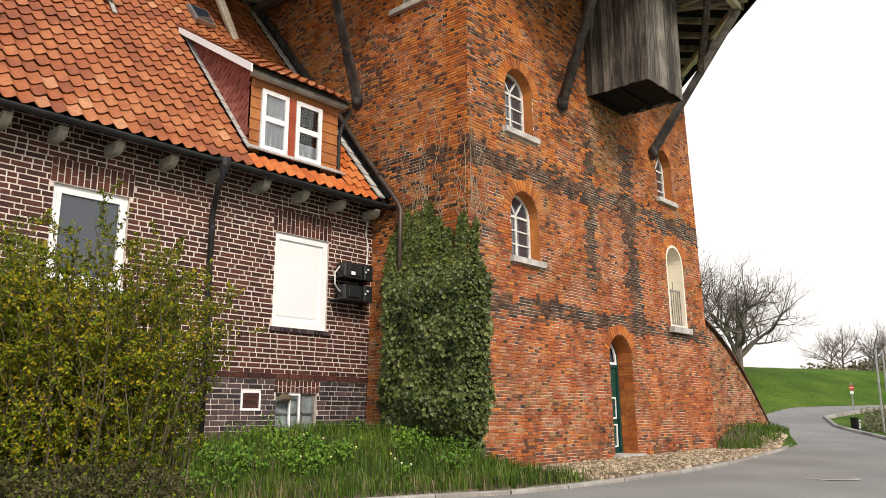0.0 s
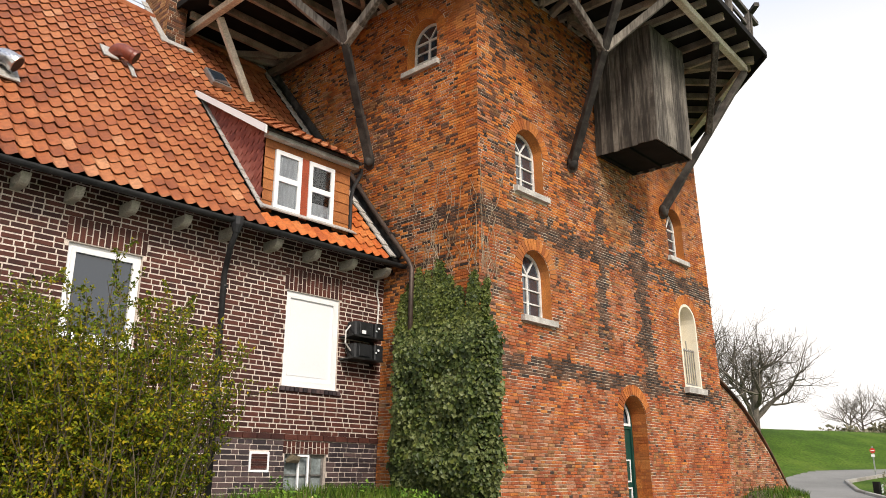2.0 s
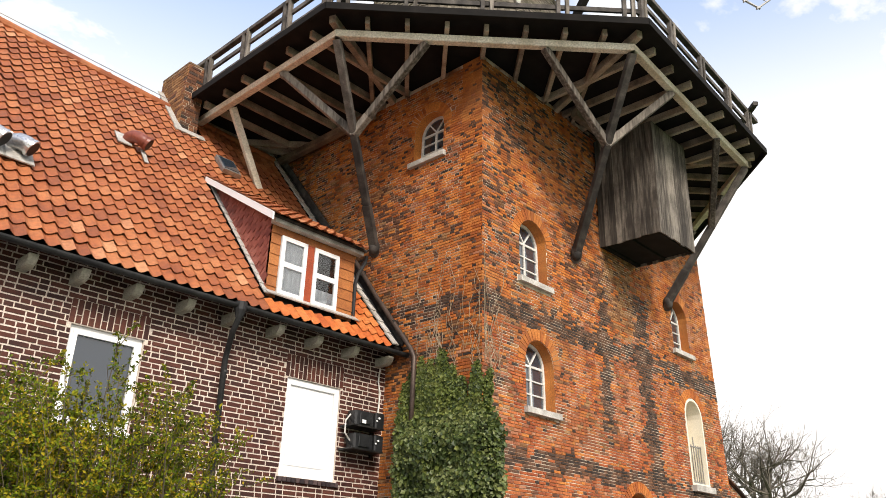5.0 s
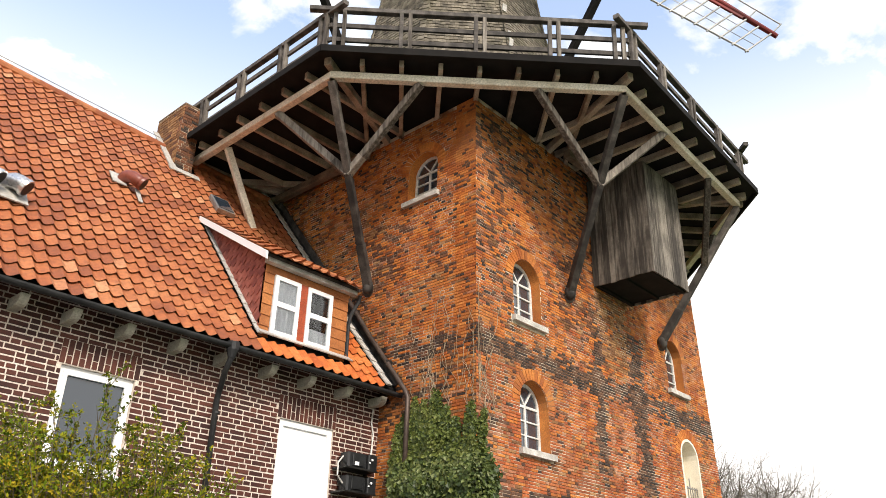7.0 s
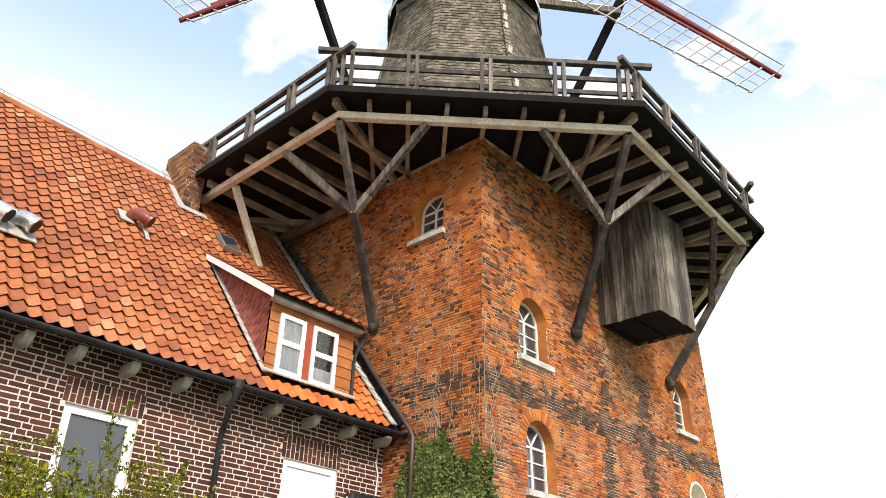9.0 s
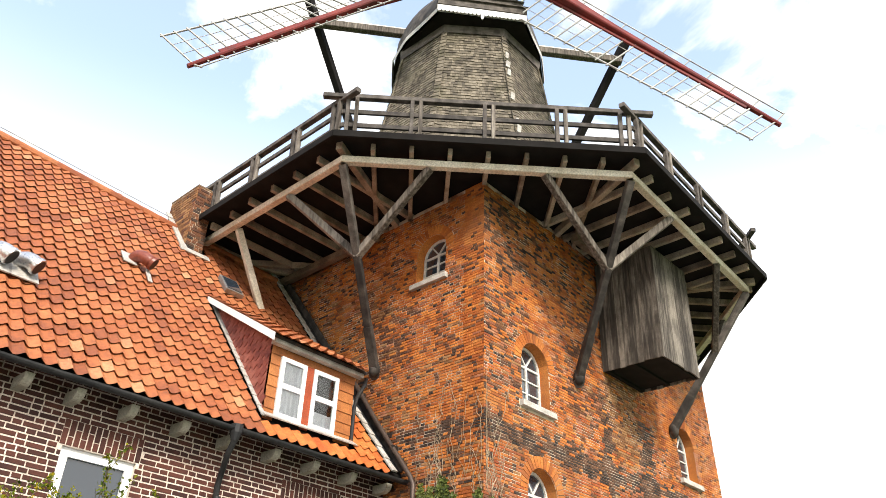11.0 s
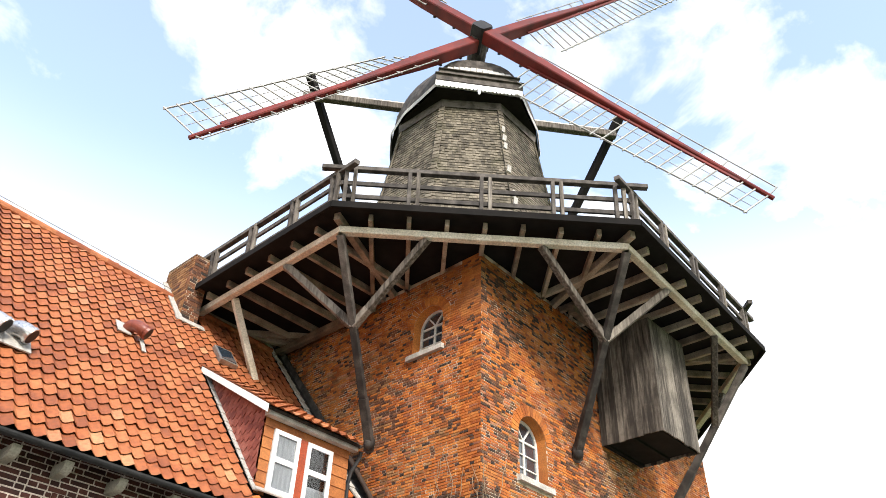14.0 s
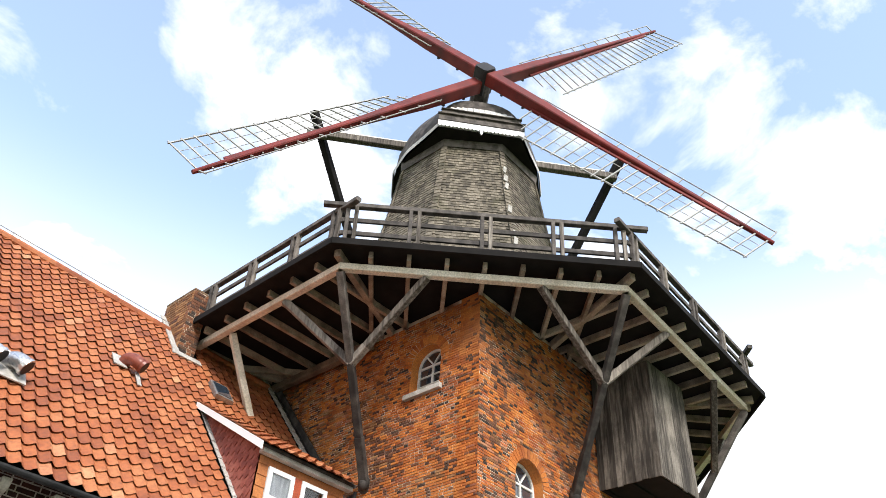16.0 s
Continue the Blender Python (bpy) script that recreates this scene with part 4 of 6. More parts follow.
# ---- arched mill windows ----
def arched_window(o, place, name):
    uc, hw, w0, spring, apex = o
    mid = place(uc, w0, 0)
    win = thing(name, "white-framed arched mill window with thin glazing bars", "window", mid, "mill windows")
    rec = 0.2
    fr = 0.055
    outer = arch(uc, hw - 0.005, w0 + 0.03, spring, apex - 0.01, 12)
    inner = arch(uc, hw - fr, w0 + 0.03 + fr, spring, apex - fr - 0.01, 12)
    part("window_frame", Geo().sheet(outer, [inner], lambda u, w, d: place(u, w, rec + d), 0.06), M["white_worn"], win, "white painted frame")
    part("pane", Geo().sheet(inner, [], lambda u, w, d: place(u, w, rec + 0.03 + d), 0.006), M["mirror_pane"], win)

    def bar(u0, z0, u1, z1, t=0.028):
        part("glazing_bar", Geo().beam(place(u0, z0, rec + 0.02), place(u1, z1, rec + 0.02), t, 0.035, up=place(0, 0, 1) - place(0, 0, 0)), M["white_worn"], win)

    bar(uc, w0 + 0.06, uc, spring + 0.02, 0.045)
    for f in (0.33, 0.66, 1.0):
        z = w0 + 0.06 + (spring - w0 - 0.06) * f
        bar(uc - hw + fr, z, uc + hw - fr, z, 0.045 if f == 1.0 else 0.026)
    rise = apex - spring
    for a in (55, 125):
        bar(uc, spring + 0.02, uc + (hw - 0.03) * math.cos(radians(a)), spring + (rise - 0.04) * math.sin(radians(a)))
    sill = [(-hw - 0.08, -0.10), (hw + 0.08, -0.10), (hw + 0.08, 0.025), (-hw - 0.08, 0.025)]
    g = Geo()
    v = [place(uc + a, w0 + b, d) for d in (-0.09, rec + 0.04) for a, b in sill]
    for i in (2, 3):
        v[i] = v[i] - Vector((0, 0, 0.02))
    g.add(v, [(0, 1, 2, 3), (4, 7, 6, 5), (0, 4, 5, 1), (1, 5, 6, 2), (2, 6, 7, 3), (3, 7, 4, 0)])
    part("window_sill", g, M["stone_sill"], win, "pale stone sill")
    return win


for i, o in enumerate(WINDOWS):
    arched_window(o, on_door_side, "window")
arched_window(SIDE_WINDOW, on_house_side, "window")

# loading niche with cream plaster reveal and a small iron gate
uc, hw, w0, spring, apex = NICHE
niche = thing("loading_niche", "cream plastered arched loading niche with low iron gate", "doorway", on_door_side(uc, w0, 0))
part("back_panel", Geo().sheet(arch(uc, hw - 0.004, w0 + 0.004, spring, apex - 0.004), [], lambda u, w, d: on_door_side(u, w, 0.38 + d), 0.05), M["plaster_cream"], niche, "cream plaster panel")
part("reveal", Geo().sheet(arch(uc, hw - 0.003, w0 + 0.003, spring, apex - 0.003), [arch(uc, hw - 0.06, w0 + 0.06, spring, apex - 0.06)], lambda u, w, d: on_door_side(u, w, -0.012 + d), 0.38), M["plaster_cream"], niche, "cream painted reveal")
part("window_sill", Geo().box((uc - hw - 0.03, 7.83, w0 - 0.13), (uc + hw + 0.03, 8.2, w0)), M["stone_sill"], niche)
gate = part("gate", Geo().beam(on_door_side(uc - 0.36, w0 + 0.88, 0.08), on_door_side(uc + 0.36, w0 + 0.88, 0.08), 0.03, 0.03), M["zinc"], niche, "low grey iron gate")
part("gate_rail", Geo().beam(on_door_side(uc - 0.36, w0 + 0.1, 0.08), on_door_side(uc + 0.36, w0 + 0.1, 0.08), 0.03, 0.03), M["zinc"], gate)
for i in range(7):
    u = uc - 0.34 + 0.68 * i / 6
    part("gate_bar", Geo().beam(on_door_side(u, w0 + 0.06, 0.08), on_door_side(u, w0 + (1.1 if i == 3 else 0.92), 0.08), 0.02, 0.02), M["zinc"], gate)

# ---- mill door ----
uc, hw, w0, spring, apex = DOOR
door = thing("door_1", "dark green panelled mill door with white mouldings in an arched opening", "door", (uc, 8.2, 0), kind="structure")
REC = 0.34


def door_place(u, w, d):
    return on_door_side(u, w, REC + d)


part("door_frame", Geo().sheet(arch(uc, hw - 0.004, 0.0, spring, apex - 0.01), [[(uc - hw + 0.07, 0.03), (uc + hw - 0.07, 0.03), (uc + hw - 0.07, 1.72), (uc - hw + 0.07, 1.72)], arch(uc, hw - 0.1, 1.80, spring, apex - 0.09)], door_place, 0.08), M["door_green"], door)
part("fanlight", Geo().sheet(arch(uc, hw - 0.1, 1.80, spring, apex - 0.09), [], lambda u, w, d: door_place(u, w, 0.04 + d), 0.01), M["mirror_pane"], door)
part("fanlight_frame", Geo().sheet(arch(uc, hw - 0.08, 1.78, spring, apex - 0.07), [arch(uc, hw - 0.13, 1.83, spring, apex - 0.12)], lambda u, w, d: door_place(u, w, -0.015 + d), 0.03), M["white_paint"], door, "white fanlight frame")
leaf = part("door_leaf", Geo().box((uc - hw + 0.075, 7.89 + REC + 0.06, 0.03), (uc + hw - 0.075, 7.89 + REC + 0.11, 1.715)), M["door_green"], door)
for z0, z1 in ((0.12, 0.58), (0.68, 1.12), (1.22, 1.62)):
    for u0, u1 in ((uc - hw + 0.12, uc - 0.05), (uc + 0.05, uc + hw - 0.12)):
        yb_ = 7.89 + REC + 0.05 + LEAN * (z0 + z1) / 2
        part("moulding", Geo().sheet([(u0, z0), (u1, z0), (u1, z1), (u0, z1)], [[(u0 + 0.03, z0 + 0.03), (u1 - 0.03, z0 + 0.03), (u1 - 0.03, z1 - 0.03), (u0 + 0.03, z1 - 0.03)]], lambda u, w, d: Vector((u, yb_ - 0.02 + d, w)), 0.025), M["white_paint"], leaf, "white moulding")
part("door_handle", Geo().tube([(uc + 0.02, 8.26, 1.0), (uc + 0.02, 8.19, 1.0), (uc - 0.1, 8.19, 1.0)], 0.012, 6), M["black_iron"], leaf)
part("threshold", Geo().box((uc - 0.55, 7.75, -0.14), (uc + 0.55, 8.35, 0.0)), M["stone_sill"], door)

# ---- buttress sweeping down from the corner ----
butt = thing("buttress", "sloping brick buttress at the corner of the mill base", "buttress", (19.5, 8.2, 0))


def butt_top(x):
    t = (x - 18.3) / 4.95
    return 3.35 - 3.15 * t + 0.62 * math.sin(math.pi * t) * (1 if t < 1 else 0) * 0.75


prof = [(18.3, -0.6)] + [(18.3 + 4.95 * i / 14, butt_top(18.3 + 4.95 * i / 14)) for i in range(15)] + [(23.25, -0.6)]
part("core", Geo().sheet(prof, [], lambda u, w, d: Vector((u, 8.10 + 0.03 * w + d, w)), 0.7), M["mortar_mill"], butt)
for i in range(14):
    xa, xb = 18.3 + 4.95 * i / 14, 18.3 + 4.95 * (i + 1) / 14
    part("coping", Geo().beam((xa, 8.45, butt_top(xa) + 0.02), (xb, 8.45, butt_top(xb) + 0.02), 0.74, 0.05), M["brick_burnt"], butt, "dark brick coping")


# ---- eaves, gutter, rafter ends ----
gutter = thing("gutter", "dark half-round metal gutter along the eaves", "gutter", (3, 9.72, 4.4))
prof = [(0.066 * math.cos(a), 0.066 * math.sin(a)) for a in [math.pi + math.pi * i / 8 for i in range(9)]] + [(0.059 * math.cos(a), 0.059 * math.sin(a)) for a in [2 * math.pi - math.pi * i / 8 for i in range(9)]]
GM = Matrix(((0, 0, 1, -4.2), (1, 0, 0, EAVE_Y - 0.07), (0, 1, 0, EAVE_Z - 0.10), (0, 0, 0, 1)))
part("trough", Geo().prism(prof, GM, 4.2 + 9.62), M["gutter_dark"], gutter)
for x in (1.6, 2.4, 3.19, 3.86, 4.61, 5.41, 6.18, 7.0, 7.78, 8.58, 9.38):
    rb = thing("rafter_end", "rounded pale timber rafter end under the eaves", "rafter", (x, 10.26, 4.33), "rafter ends")
    outl = [(0.0, 0.0), (0.0, -0.15)] + [(-0.20 - 0.16 * math.sin(a), -0.15 + 0.13 * (1 - math.cos(a))) for a in [math.pi / 2 * q / 5 for q in range(6)]] + [(-0.37, 0.0)]
    m = Matrix(((0, 0, 1, x - 0.06), (1, 0, 0, 10.255), (0, 1, 0, EAVE_Z - 0.16), (0, 0, 0, 1)))
    part("beam_end", Geo().prism(outl, m, 0.12), M["concrete"], rb)
dp = thing("downpipe", "dark metal downpipe with swan neck on the house front", "downpipe", (6.35, 10.2, 1.0))
part("pipe", Geo().tube([(6.10, 9.73, 4.38), (6.10, 9.74, 4.22), (6.13, 9.9, 4.05), (6.22, 10.12, 3.83), (6.24, 10.19, 3.7), (6.28, 10.19, 0.3)], 0.045, 10), M["gutter_dark"], dp, smooth=True)
part("hopper", Geo().tube([(6.10, 9.73, 4.46), (6.10, 9.73, 4.34), (6.10, 9.735, 4.22)], [0.10, 0.09, 0.05], 10), M["gutter_dark"], dp)
for z in (3.5, 2.0):
    part("clip", Geo().tube([(6.26, 10.19, z), (6.26, 10.19, z + 0.03)], 0.055, 10), M["gutter_dark"], dp)
mp = thing("wall_pipe", "brown metal rainwater pipe slanting down the mill wall", "downpipe", (9.55, 9.5, 3.2))
part("pipe", Geo().tube([(9.55, 11.9, 7.1), (9.53, 11.2, 6.52), (9.52, 10.5, 5.62), (9.50, 9.52, 4.45), (9.50, 9.44, 4.3), (9.50, 9.46, 2.4)], 0.045, 10), M["pipe_brown"], mp, smooth=True)
for p in ((9.53, 11.0, 6.25), (9.52, 10.0, 5.02)):
    part("clip", Geo().box((p[0] - 0.05, p[1] - 0.03, p[2] - 0.06), (p[0] + 0.08, p[1] + 0.03, p[2] + 0.06)), M["black_iron"], mp)


# ---- house windows ----
def frame_box(o, t, d0, d1, mat, parent, name="window_frame", label=""):
    x0, x1, z0, z1 = o
    g = Geo().sheet(hole(o), [[(x0 + t, z0 + t), (x1 - t, z0 + t), (x1 - t, z1 - t), (x0 + t, z1 - t)]], lambda u, w, d: Vector((u, 10.26 + d0 + d, w)), d1 - d0)
    return part(name, g, mat, parent, label)


w1 = thing("window_1", "white plastic-framed single-pane house window reflecting the sky", "window", (4.46, 10.3, 2.42), kind="structure")
frame_box((W1[0] + 0.004, W1[1] - 0.004, W1[2] + 0.004, W1[3] - 0.004), 0.07, 0.05, 0.13, M["white_paint"], w1)
sash = frame_box((W1[0] + 0.06, W1[1] - 0.06, W1[2] + 0.06, W1[3] - 0.06), 0.06, 0.03, 0.10, M["white_paint"], w1, "sash")
part("pane", Geo().box((W1[0] + 0.115, 10.33, W1[2] + 0.115), (W1[1] - 0.115, 10.34, W1[3] - 0.115)), M["mirror_pane"], sash)
part("window_sill", Geo().box((W1[0] - 0.06, 10.17, W1[2] - 0.06), (W1[1] + 0.06, 10.30, W1[2] - 0.004)), M["white_paint"], w1)
w2 = thing("window_2", "white-framed house window closed by a plain white panel", "window", (8.0, 10.3, 2.14), kind="structure")
frame_box((W2[0] + 0.004, W2[1] - 0.004, W2[2] + 0.004, W2[3] - 0.004), 0.10, 0.03, 0.12, M["white_paint"], w2)
part("panel", Geo().box((W2[0] + 0.09, 10.32, W2[2] + 0.09), (W2[1] - 0.09, 10.345, W2[3] - 0.09)), M["white_paint"], w2, "plain white panel")
part("panel_inset", Geo().box((W2[0] + 0.13, 10.313, W2[2] + 0.18), (W2[1] - 0.24, 10.321, W2[3] - 0.14)), M["white_paint"], w2)
w3 = thing("window_3", "basement window with white casement and dim glass panes", "window", (8.0, 10.3, 0.5), kind="structure")
frame_box((BW[0] + 0.004, BW[1] - 0.004, BW[2] + 0.004, BW[3] - 0.004), 0.05, 0.06, 0.12, M["zinc"], w3)
for x0, x1, y in ((7.65, 7.90, 10.33), (7.92, 8.14, 10.33), (8.16, 8.38, 10.33)):
    for z0, z1 in ((0.5, 0.77), (0.79, 1.05)):
        part("pane", Geo().box((x0, y, z0), (x1, y + 0.01, z1)), M["pane_sky_tint"], w3)
for x in (7.91, 8.15):
    part("glazing_bar", Geo().box((x - 0.015, 10.30, 0.5), (x + 0.015, 10.36, 1.05)), M["zinc"], w3)
part("glazing_bar", Geo().box((7.65, 10.30, 0.765), (8.38, 10.36, 0.795)), M["zinc"], w3)
cas = part("casement", Geo().sheet([(7.86, 0.48), (8.04, 0.48), (8.04, 1.09), (7.86, 1.09)], [[(7.885, 0.51), (8.015, 0.51), (8.015, 1.06), (7.885, 1.06)]], lambda u, w, d: Vector((u, 10.2 + d + 0.3 * (8.04 - u), w)), 0.03), M["white_paint"], w3, "narrow white casement standing ajar")
nest = part("nest", Geo().tube([(7.62, 10.24, 0.98), (7.70, 10.20, 1.03), (7.80, 10.21, 1.01), (7.88, 10.24, 1.05)], [0.03, 0.07, 0.06, 0.02], 8), M["twig"], w3, "clump of dry plant litter")
vent = thing("wall_vent", "brown louvred wall vent in a white frame", "vent", (7.13, 10.26, 0.97))
frame_box((6.95, 7.31, 0.82, 1.12), 0.035, -0.02, 0.02, M["white_paint"], vent, "frame")
for i in range(7):
    z = 0.86 + 0.034 * i
    part("slat", Geo().beam((6.985, 10.25, z), (7.275, 10.25, z), 0.012, 0.028), M["brick_house"], vent, "brown slat")

# ---- black equipment boxes on the wall ----
for z0 in (3.04, 2.66):
    ub = thing("wall_unit", "black metal equipment box bracketed to the brick wall", "equipment box", (9.0, 10.26, z0), "wall units")
    body = part("body", Geo().box((8.72, 9.98, z0 + 0.04), (9.14, 10.22, z0 + 0.27), cut=0.03), M["black_plastic"], ub)
    part("end_box", Geo().box((9.16, 9.96, z0 + 0.02), (9.36, 10.23, z0 + 0.29), cut=0.02), M["black_plastic"], ub)
    part("door", Geo().box((8.80, 9.955, z0 + 0.07), (9.05, 9.978, z0 + 0.24), cut=0.01), M["black_plastic"], body)
    part("tray", Geo().box((8.60, 9.90, z0), (9.30, 10.24, z0 + 0.025)), M["black_iron"], ub)
    part("bracket", Geo().beam((9.32, 10.22, z0 - 0.05), (9.32, 10.26, z0 + 0.3), 0.06, 0.05), M["black_iron"], ub)
    part("bracket", Geo().beam((8.66, 10.0, z0 + 0.03), (8.72, 10.22, z0 + 0.2), 0.02, 0.03), M["black_iron"], ub)
    # the white dots on the end box are small knobs
    part("dot_knob", Geo().tube([(9.22, 9.955, z0 + 0.20), (9.22, 9.935, z0 + 0.20)], 0.02, 8), M["white_paint"], ub, "small white knob")
    part("dot_knob", Geo().tube([(9.17, 9.955, z0 + 0.15), (9.17, 9.94, z0 + 0.15)], 0.015, 8), M["white_paint"], ub, "small white knob")
    if z0 > 3:
        part("sticker", Geo().box((8.84, 9.948, z0 + 0.07), (8.93, 9.954, z0 + 0.13)), M["white_paint"], ub, "white sticker")
    part("lid", Geo().box((8.74, 10.0, z0 + 0.272), (9.12, 10.2, z0 + 0.285)), M["black_plastic"], ub)
cable = thing("cable", "white cable hanging on the brick wall", "cable", (9.4, 10.22, 3.5))
part("wire", Geo().tube([(9.44, 10.23, 4.2), (9.40, 10.22, 3.95), (9.46, 10.22, 3.75), (9.43, 10.21, 3.5), (9.36, 10.15, 3.3)], 0.014, 6), M["white_worn"], cable)
part("wire", Geo().tube([(8.70, 10.1, 3.25), (8.56, 10.05, 3.12), (8.56, 10.05, 2.92), (8.72, 10.1, 2.82)], 0.014, 6), M["white_worn"], cable)

# ---- dormer ----
dormer = thing("dormer", "shed dormer with red slate cheek, white twin windows and tiled roof", "dormer", (7.65, 10.5, 5.0))
DX0, DX1, DY = 6.76, 8.56, 10.13
part("core", Geo().sheet([(DX0, 4.800), (DX1, 4.800), (DX1, 6.210), (DX0, 6.210)], [], lambda u, w, d: Vector((u, DY + d, w)), 0.05), M["wood_black"], dormer)


def dorm_z(y):
    return 6.26 + 0.61 * (y - 9.97)


for xc in (DX0, DX1 - 0.04):
    g = Geo()
    tri = [(DY, 4.800), (12.35, dorm_z(12.35) - 0.1), (DY, dorm_z(DY) - 0.1)]
    m = Matrix(((0, 0, 1, xc), (1, 0, 0, 0), (0, 1, 0, 0), (0, 0, 0, 1)))
    part("cheek", g.prism(tri, m, 0.04), M["slate_side"], dormer, "red slate-hung cheek")
# diagonal slates on the cheek that faces the camera
srng = random.Random(5)
for i in range(15):
    for j in range(15):
        a, b = 0.155 * i, 0.155 * j
        y = DY + 0.02 + (a - b * 0.15)
        z = 4.95 + b + 0.02 * i
        yc, zc = y + 0.07, z + 0.08
        if zc < roof_z(yc) - 0.02 or zc > dorm_z(yc) - 0.16 or yc < DY + 0.05:
            continue
        s = 0.105
        q = [(yc, zc - s), (yc + s, zc), (yc, zc + s), (yc - s, zc)]
        lift = 0.012 + 0.004 * srng.random()
        g = Geo().add([(DX0 - lift, *q[0]), (DX0 - lift * 0.8, *q[1]), (DX0 - 0.003, *q[2]), (DX0 - lift * 0.8, *q[3]), (DX0, *q[0]), (DX0, *q[1]), (DX0, *q[3])],
                      [(0, 1, 2, 3), (0, 4, 5, 1), (0, 3, 6, 4)])
        part("slate", g, M["slate_side"], dormer)
# front slates beside the windows, fascia, middle post
for x0, x1 in ((DX0 - 0.01, 6.945), (8.20, DX1 + 0.01)):
    for i in range(7):
        z = 4.840 + 0.185 * i
        part("front_slate", Geo().add([(x0, DY - 0.022, z), (x1, DY - 0.022, z), (x1, DY - 0.006, z + 0.2), (x0, DY - 0.006, z + 0.2), (x0, DY, z), (x1, DY, z)], [(0, 1, 2, 3), (0, 4, 5, 1)]), M["slate_front"], dormer, "brown-orange slate")
part("head_board", Geo().box((DX0, DY - 0.02, 5.945), (DX1, DY, 6.080)), M["slate_front"], dormer)
part("middle_post", Geo().box((7.49, DY - 0.035, 4.860), (7.64, DY, 5.945)), M["red_post"], dormer, "red painted post")
part("fascia", Geo().box((6.70, DY - 0.15, 6.080), (8.66, DY - 0.03, 6.20)), M["stone_sill"], dormer, "pale grey fascia board")
part("barge_board", Geo().prism([(9.93, dorm_z(9.93) - 0.02), (12.3, dorm_z(12.3) - 0.02), (12.3, dorm_z(12.3) - 0.14), (9.93, dorm_z(9.93) - 0.16)], Matrix(((0, 0, 1, 6.60), (1, 0, 0, 0), (0, 1, 0, 0), (0, 0, 0, 1))), 0.035), M["white_paint"], dormer, "white barge board")
part("roof_deck", Geo().prism([(9.95, dorm_z(9.95) - 0.05), (12.5, dorm_z(12.5) - 0.05), (12.5, dorm_z(12.5) - 0.11), (9.95, dorm_z(9.95) - 0.11)], Matrix(((0, 0, 1, 6.64), (1, 0, 0, 0), (0, 1, 0, 0), (0, 0, 0, 1))), 2.05), M["wood_dark"], dormer)
for x0, x1 in ((6.955, 7.485), (7.645, 8.195)):
    z0, z1 = 4.905, 5.945
    wf = Geo().sheet([(x0, z0), (x1, z0), (x1, z1), (x0, z1)], [[(x0 + 0.075, z0 + 0.09), (x1 - 0.075, z0 + 0.09), (x1 - 0.075, 5.410), (x0 + 0.075, 5.410)], [(x0 + 0.075, 5.500), (x1 - 0.075, 5.500), (x1 - 0.075, z1 - 0.075), (x0 + 0.075, z1 - 0.075)]], lambda u, w, d: Vector((u, DY - 0.05 + d, w)), 0.05)
    dw = part("window", wf, M["white_paint"], dormer, "white dormer window with net curtain")
    for a, b in ((z0 + 0.085, 5.415), (5.495, z1 - 0.07)):
        part("pane", Geo().box((x0 + 0.07, DY - 0.028, a), (x1 - 0.07, DY - 0.022, b)), M["glass"], dw)
        # the upper right pane gets a near-black sheet painting the unlit room
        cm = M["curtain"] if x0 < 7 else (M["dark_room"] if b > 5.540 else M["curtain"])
        g = Geo()
        for q in range(13):
            xx = x0 + 0.07 + (x1 - x0 - 0.14) * q / 12
            yy = DY - 0.012 + 0.006 * math.sin(q * 2.1)
            g.v += [(xx, yy, a), (xx, yy, b if x0 < 7 or b > 5.540 else a + (b - a) * 0.55)]
        for q in range(12):
            g.f.append((2 * q, 2 * q + 2, 2 * q + 3, 2 * q + 1)); g.m.append(0)
        part("net_curtain", g, cm, dw, fix=False)
# lead at the foot of the dormer and up the cheek
nfl = 15
for i in range(nfl):
    x0, x1 = 6.70 + 1.95 * i / nfl, 6.70 + 1.95 * (i + 1) / nfl
    part("lead_apron", Geo().beam(((x0 + x1) / 2, 9.97, roof_z(9.97) + 0.125), ((x0 + x1) / 2, DY - 0.02, 4.945), x1 - x0 - 0.008, 0.02, up=(0, -0.77, 0.64)), M["lead"], dormer, "pale lead apron")
for i in range(13):
    y0 = 10.0 + 2.25 * i / 13
    y1 = y0 + 0.19
    part("lead_soaker", Geo().beam((6.71, y0, roof_z(y0) + 0.08), (6.72, y1, roof_z(y1) + 0.06), 0.09, 0.02, up=(0, -0.77, 0.64)), M["lead"], dormer, "pale stepped lead soaker")
dg = part("downpipe", Geo().tube([(8.72, 9.98, 6.100), (8.74, 10.02, 6.0), (8.66, 10.12, 5.740), (8.63, 10.14, 5.54), (8.63, 10.14, 4.920)], 0.035, 8), M["gutter_dark"], dormer, "small dark downpipe")

# ---- chimney ----
chimney = thing("chimney", "square brick chimney stack with lead flashing on the roof ridge", "chimney", (6.84, 14.4, 9.3))
part("stack", Geo().box((6.66, 13.88, 8.6), (7.08, 15.0, 11.02)), M["mortar_mill"], chimney)
part("crown", Geo().box((6.65, 13.87, 11.02), (7.09, 15.01, 11.06)), M["plaster_brown"], chimney)
part("flashing", Geo().beam((6.60, 13.75, roof_z(13.75) + 0.08), (6.60, 14.9, roof_z(14.9) + 0.08), 0.16, 0.03, up=(0, -0.77, 0.64)), M["lead"], chimney, "pale lead flashing")
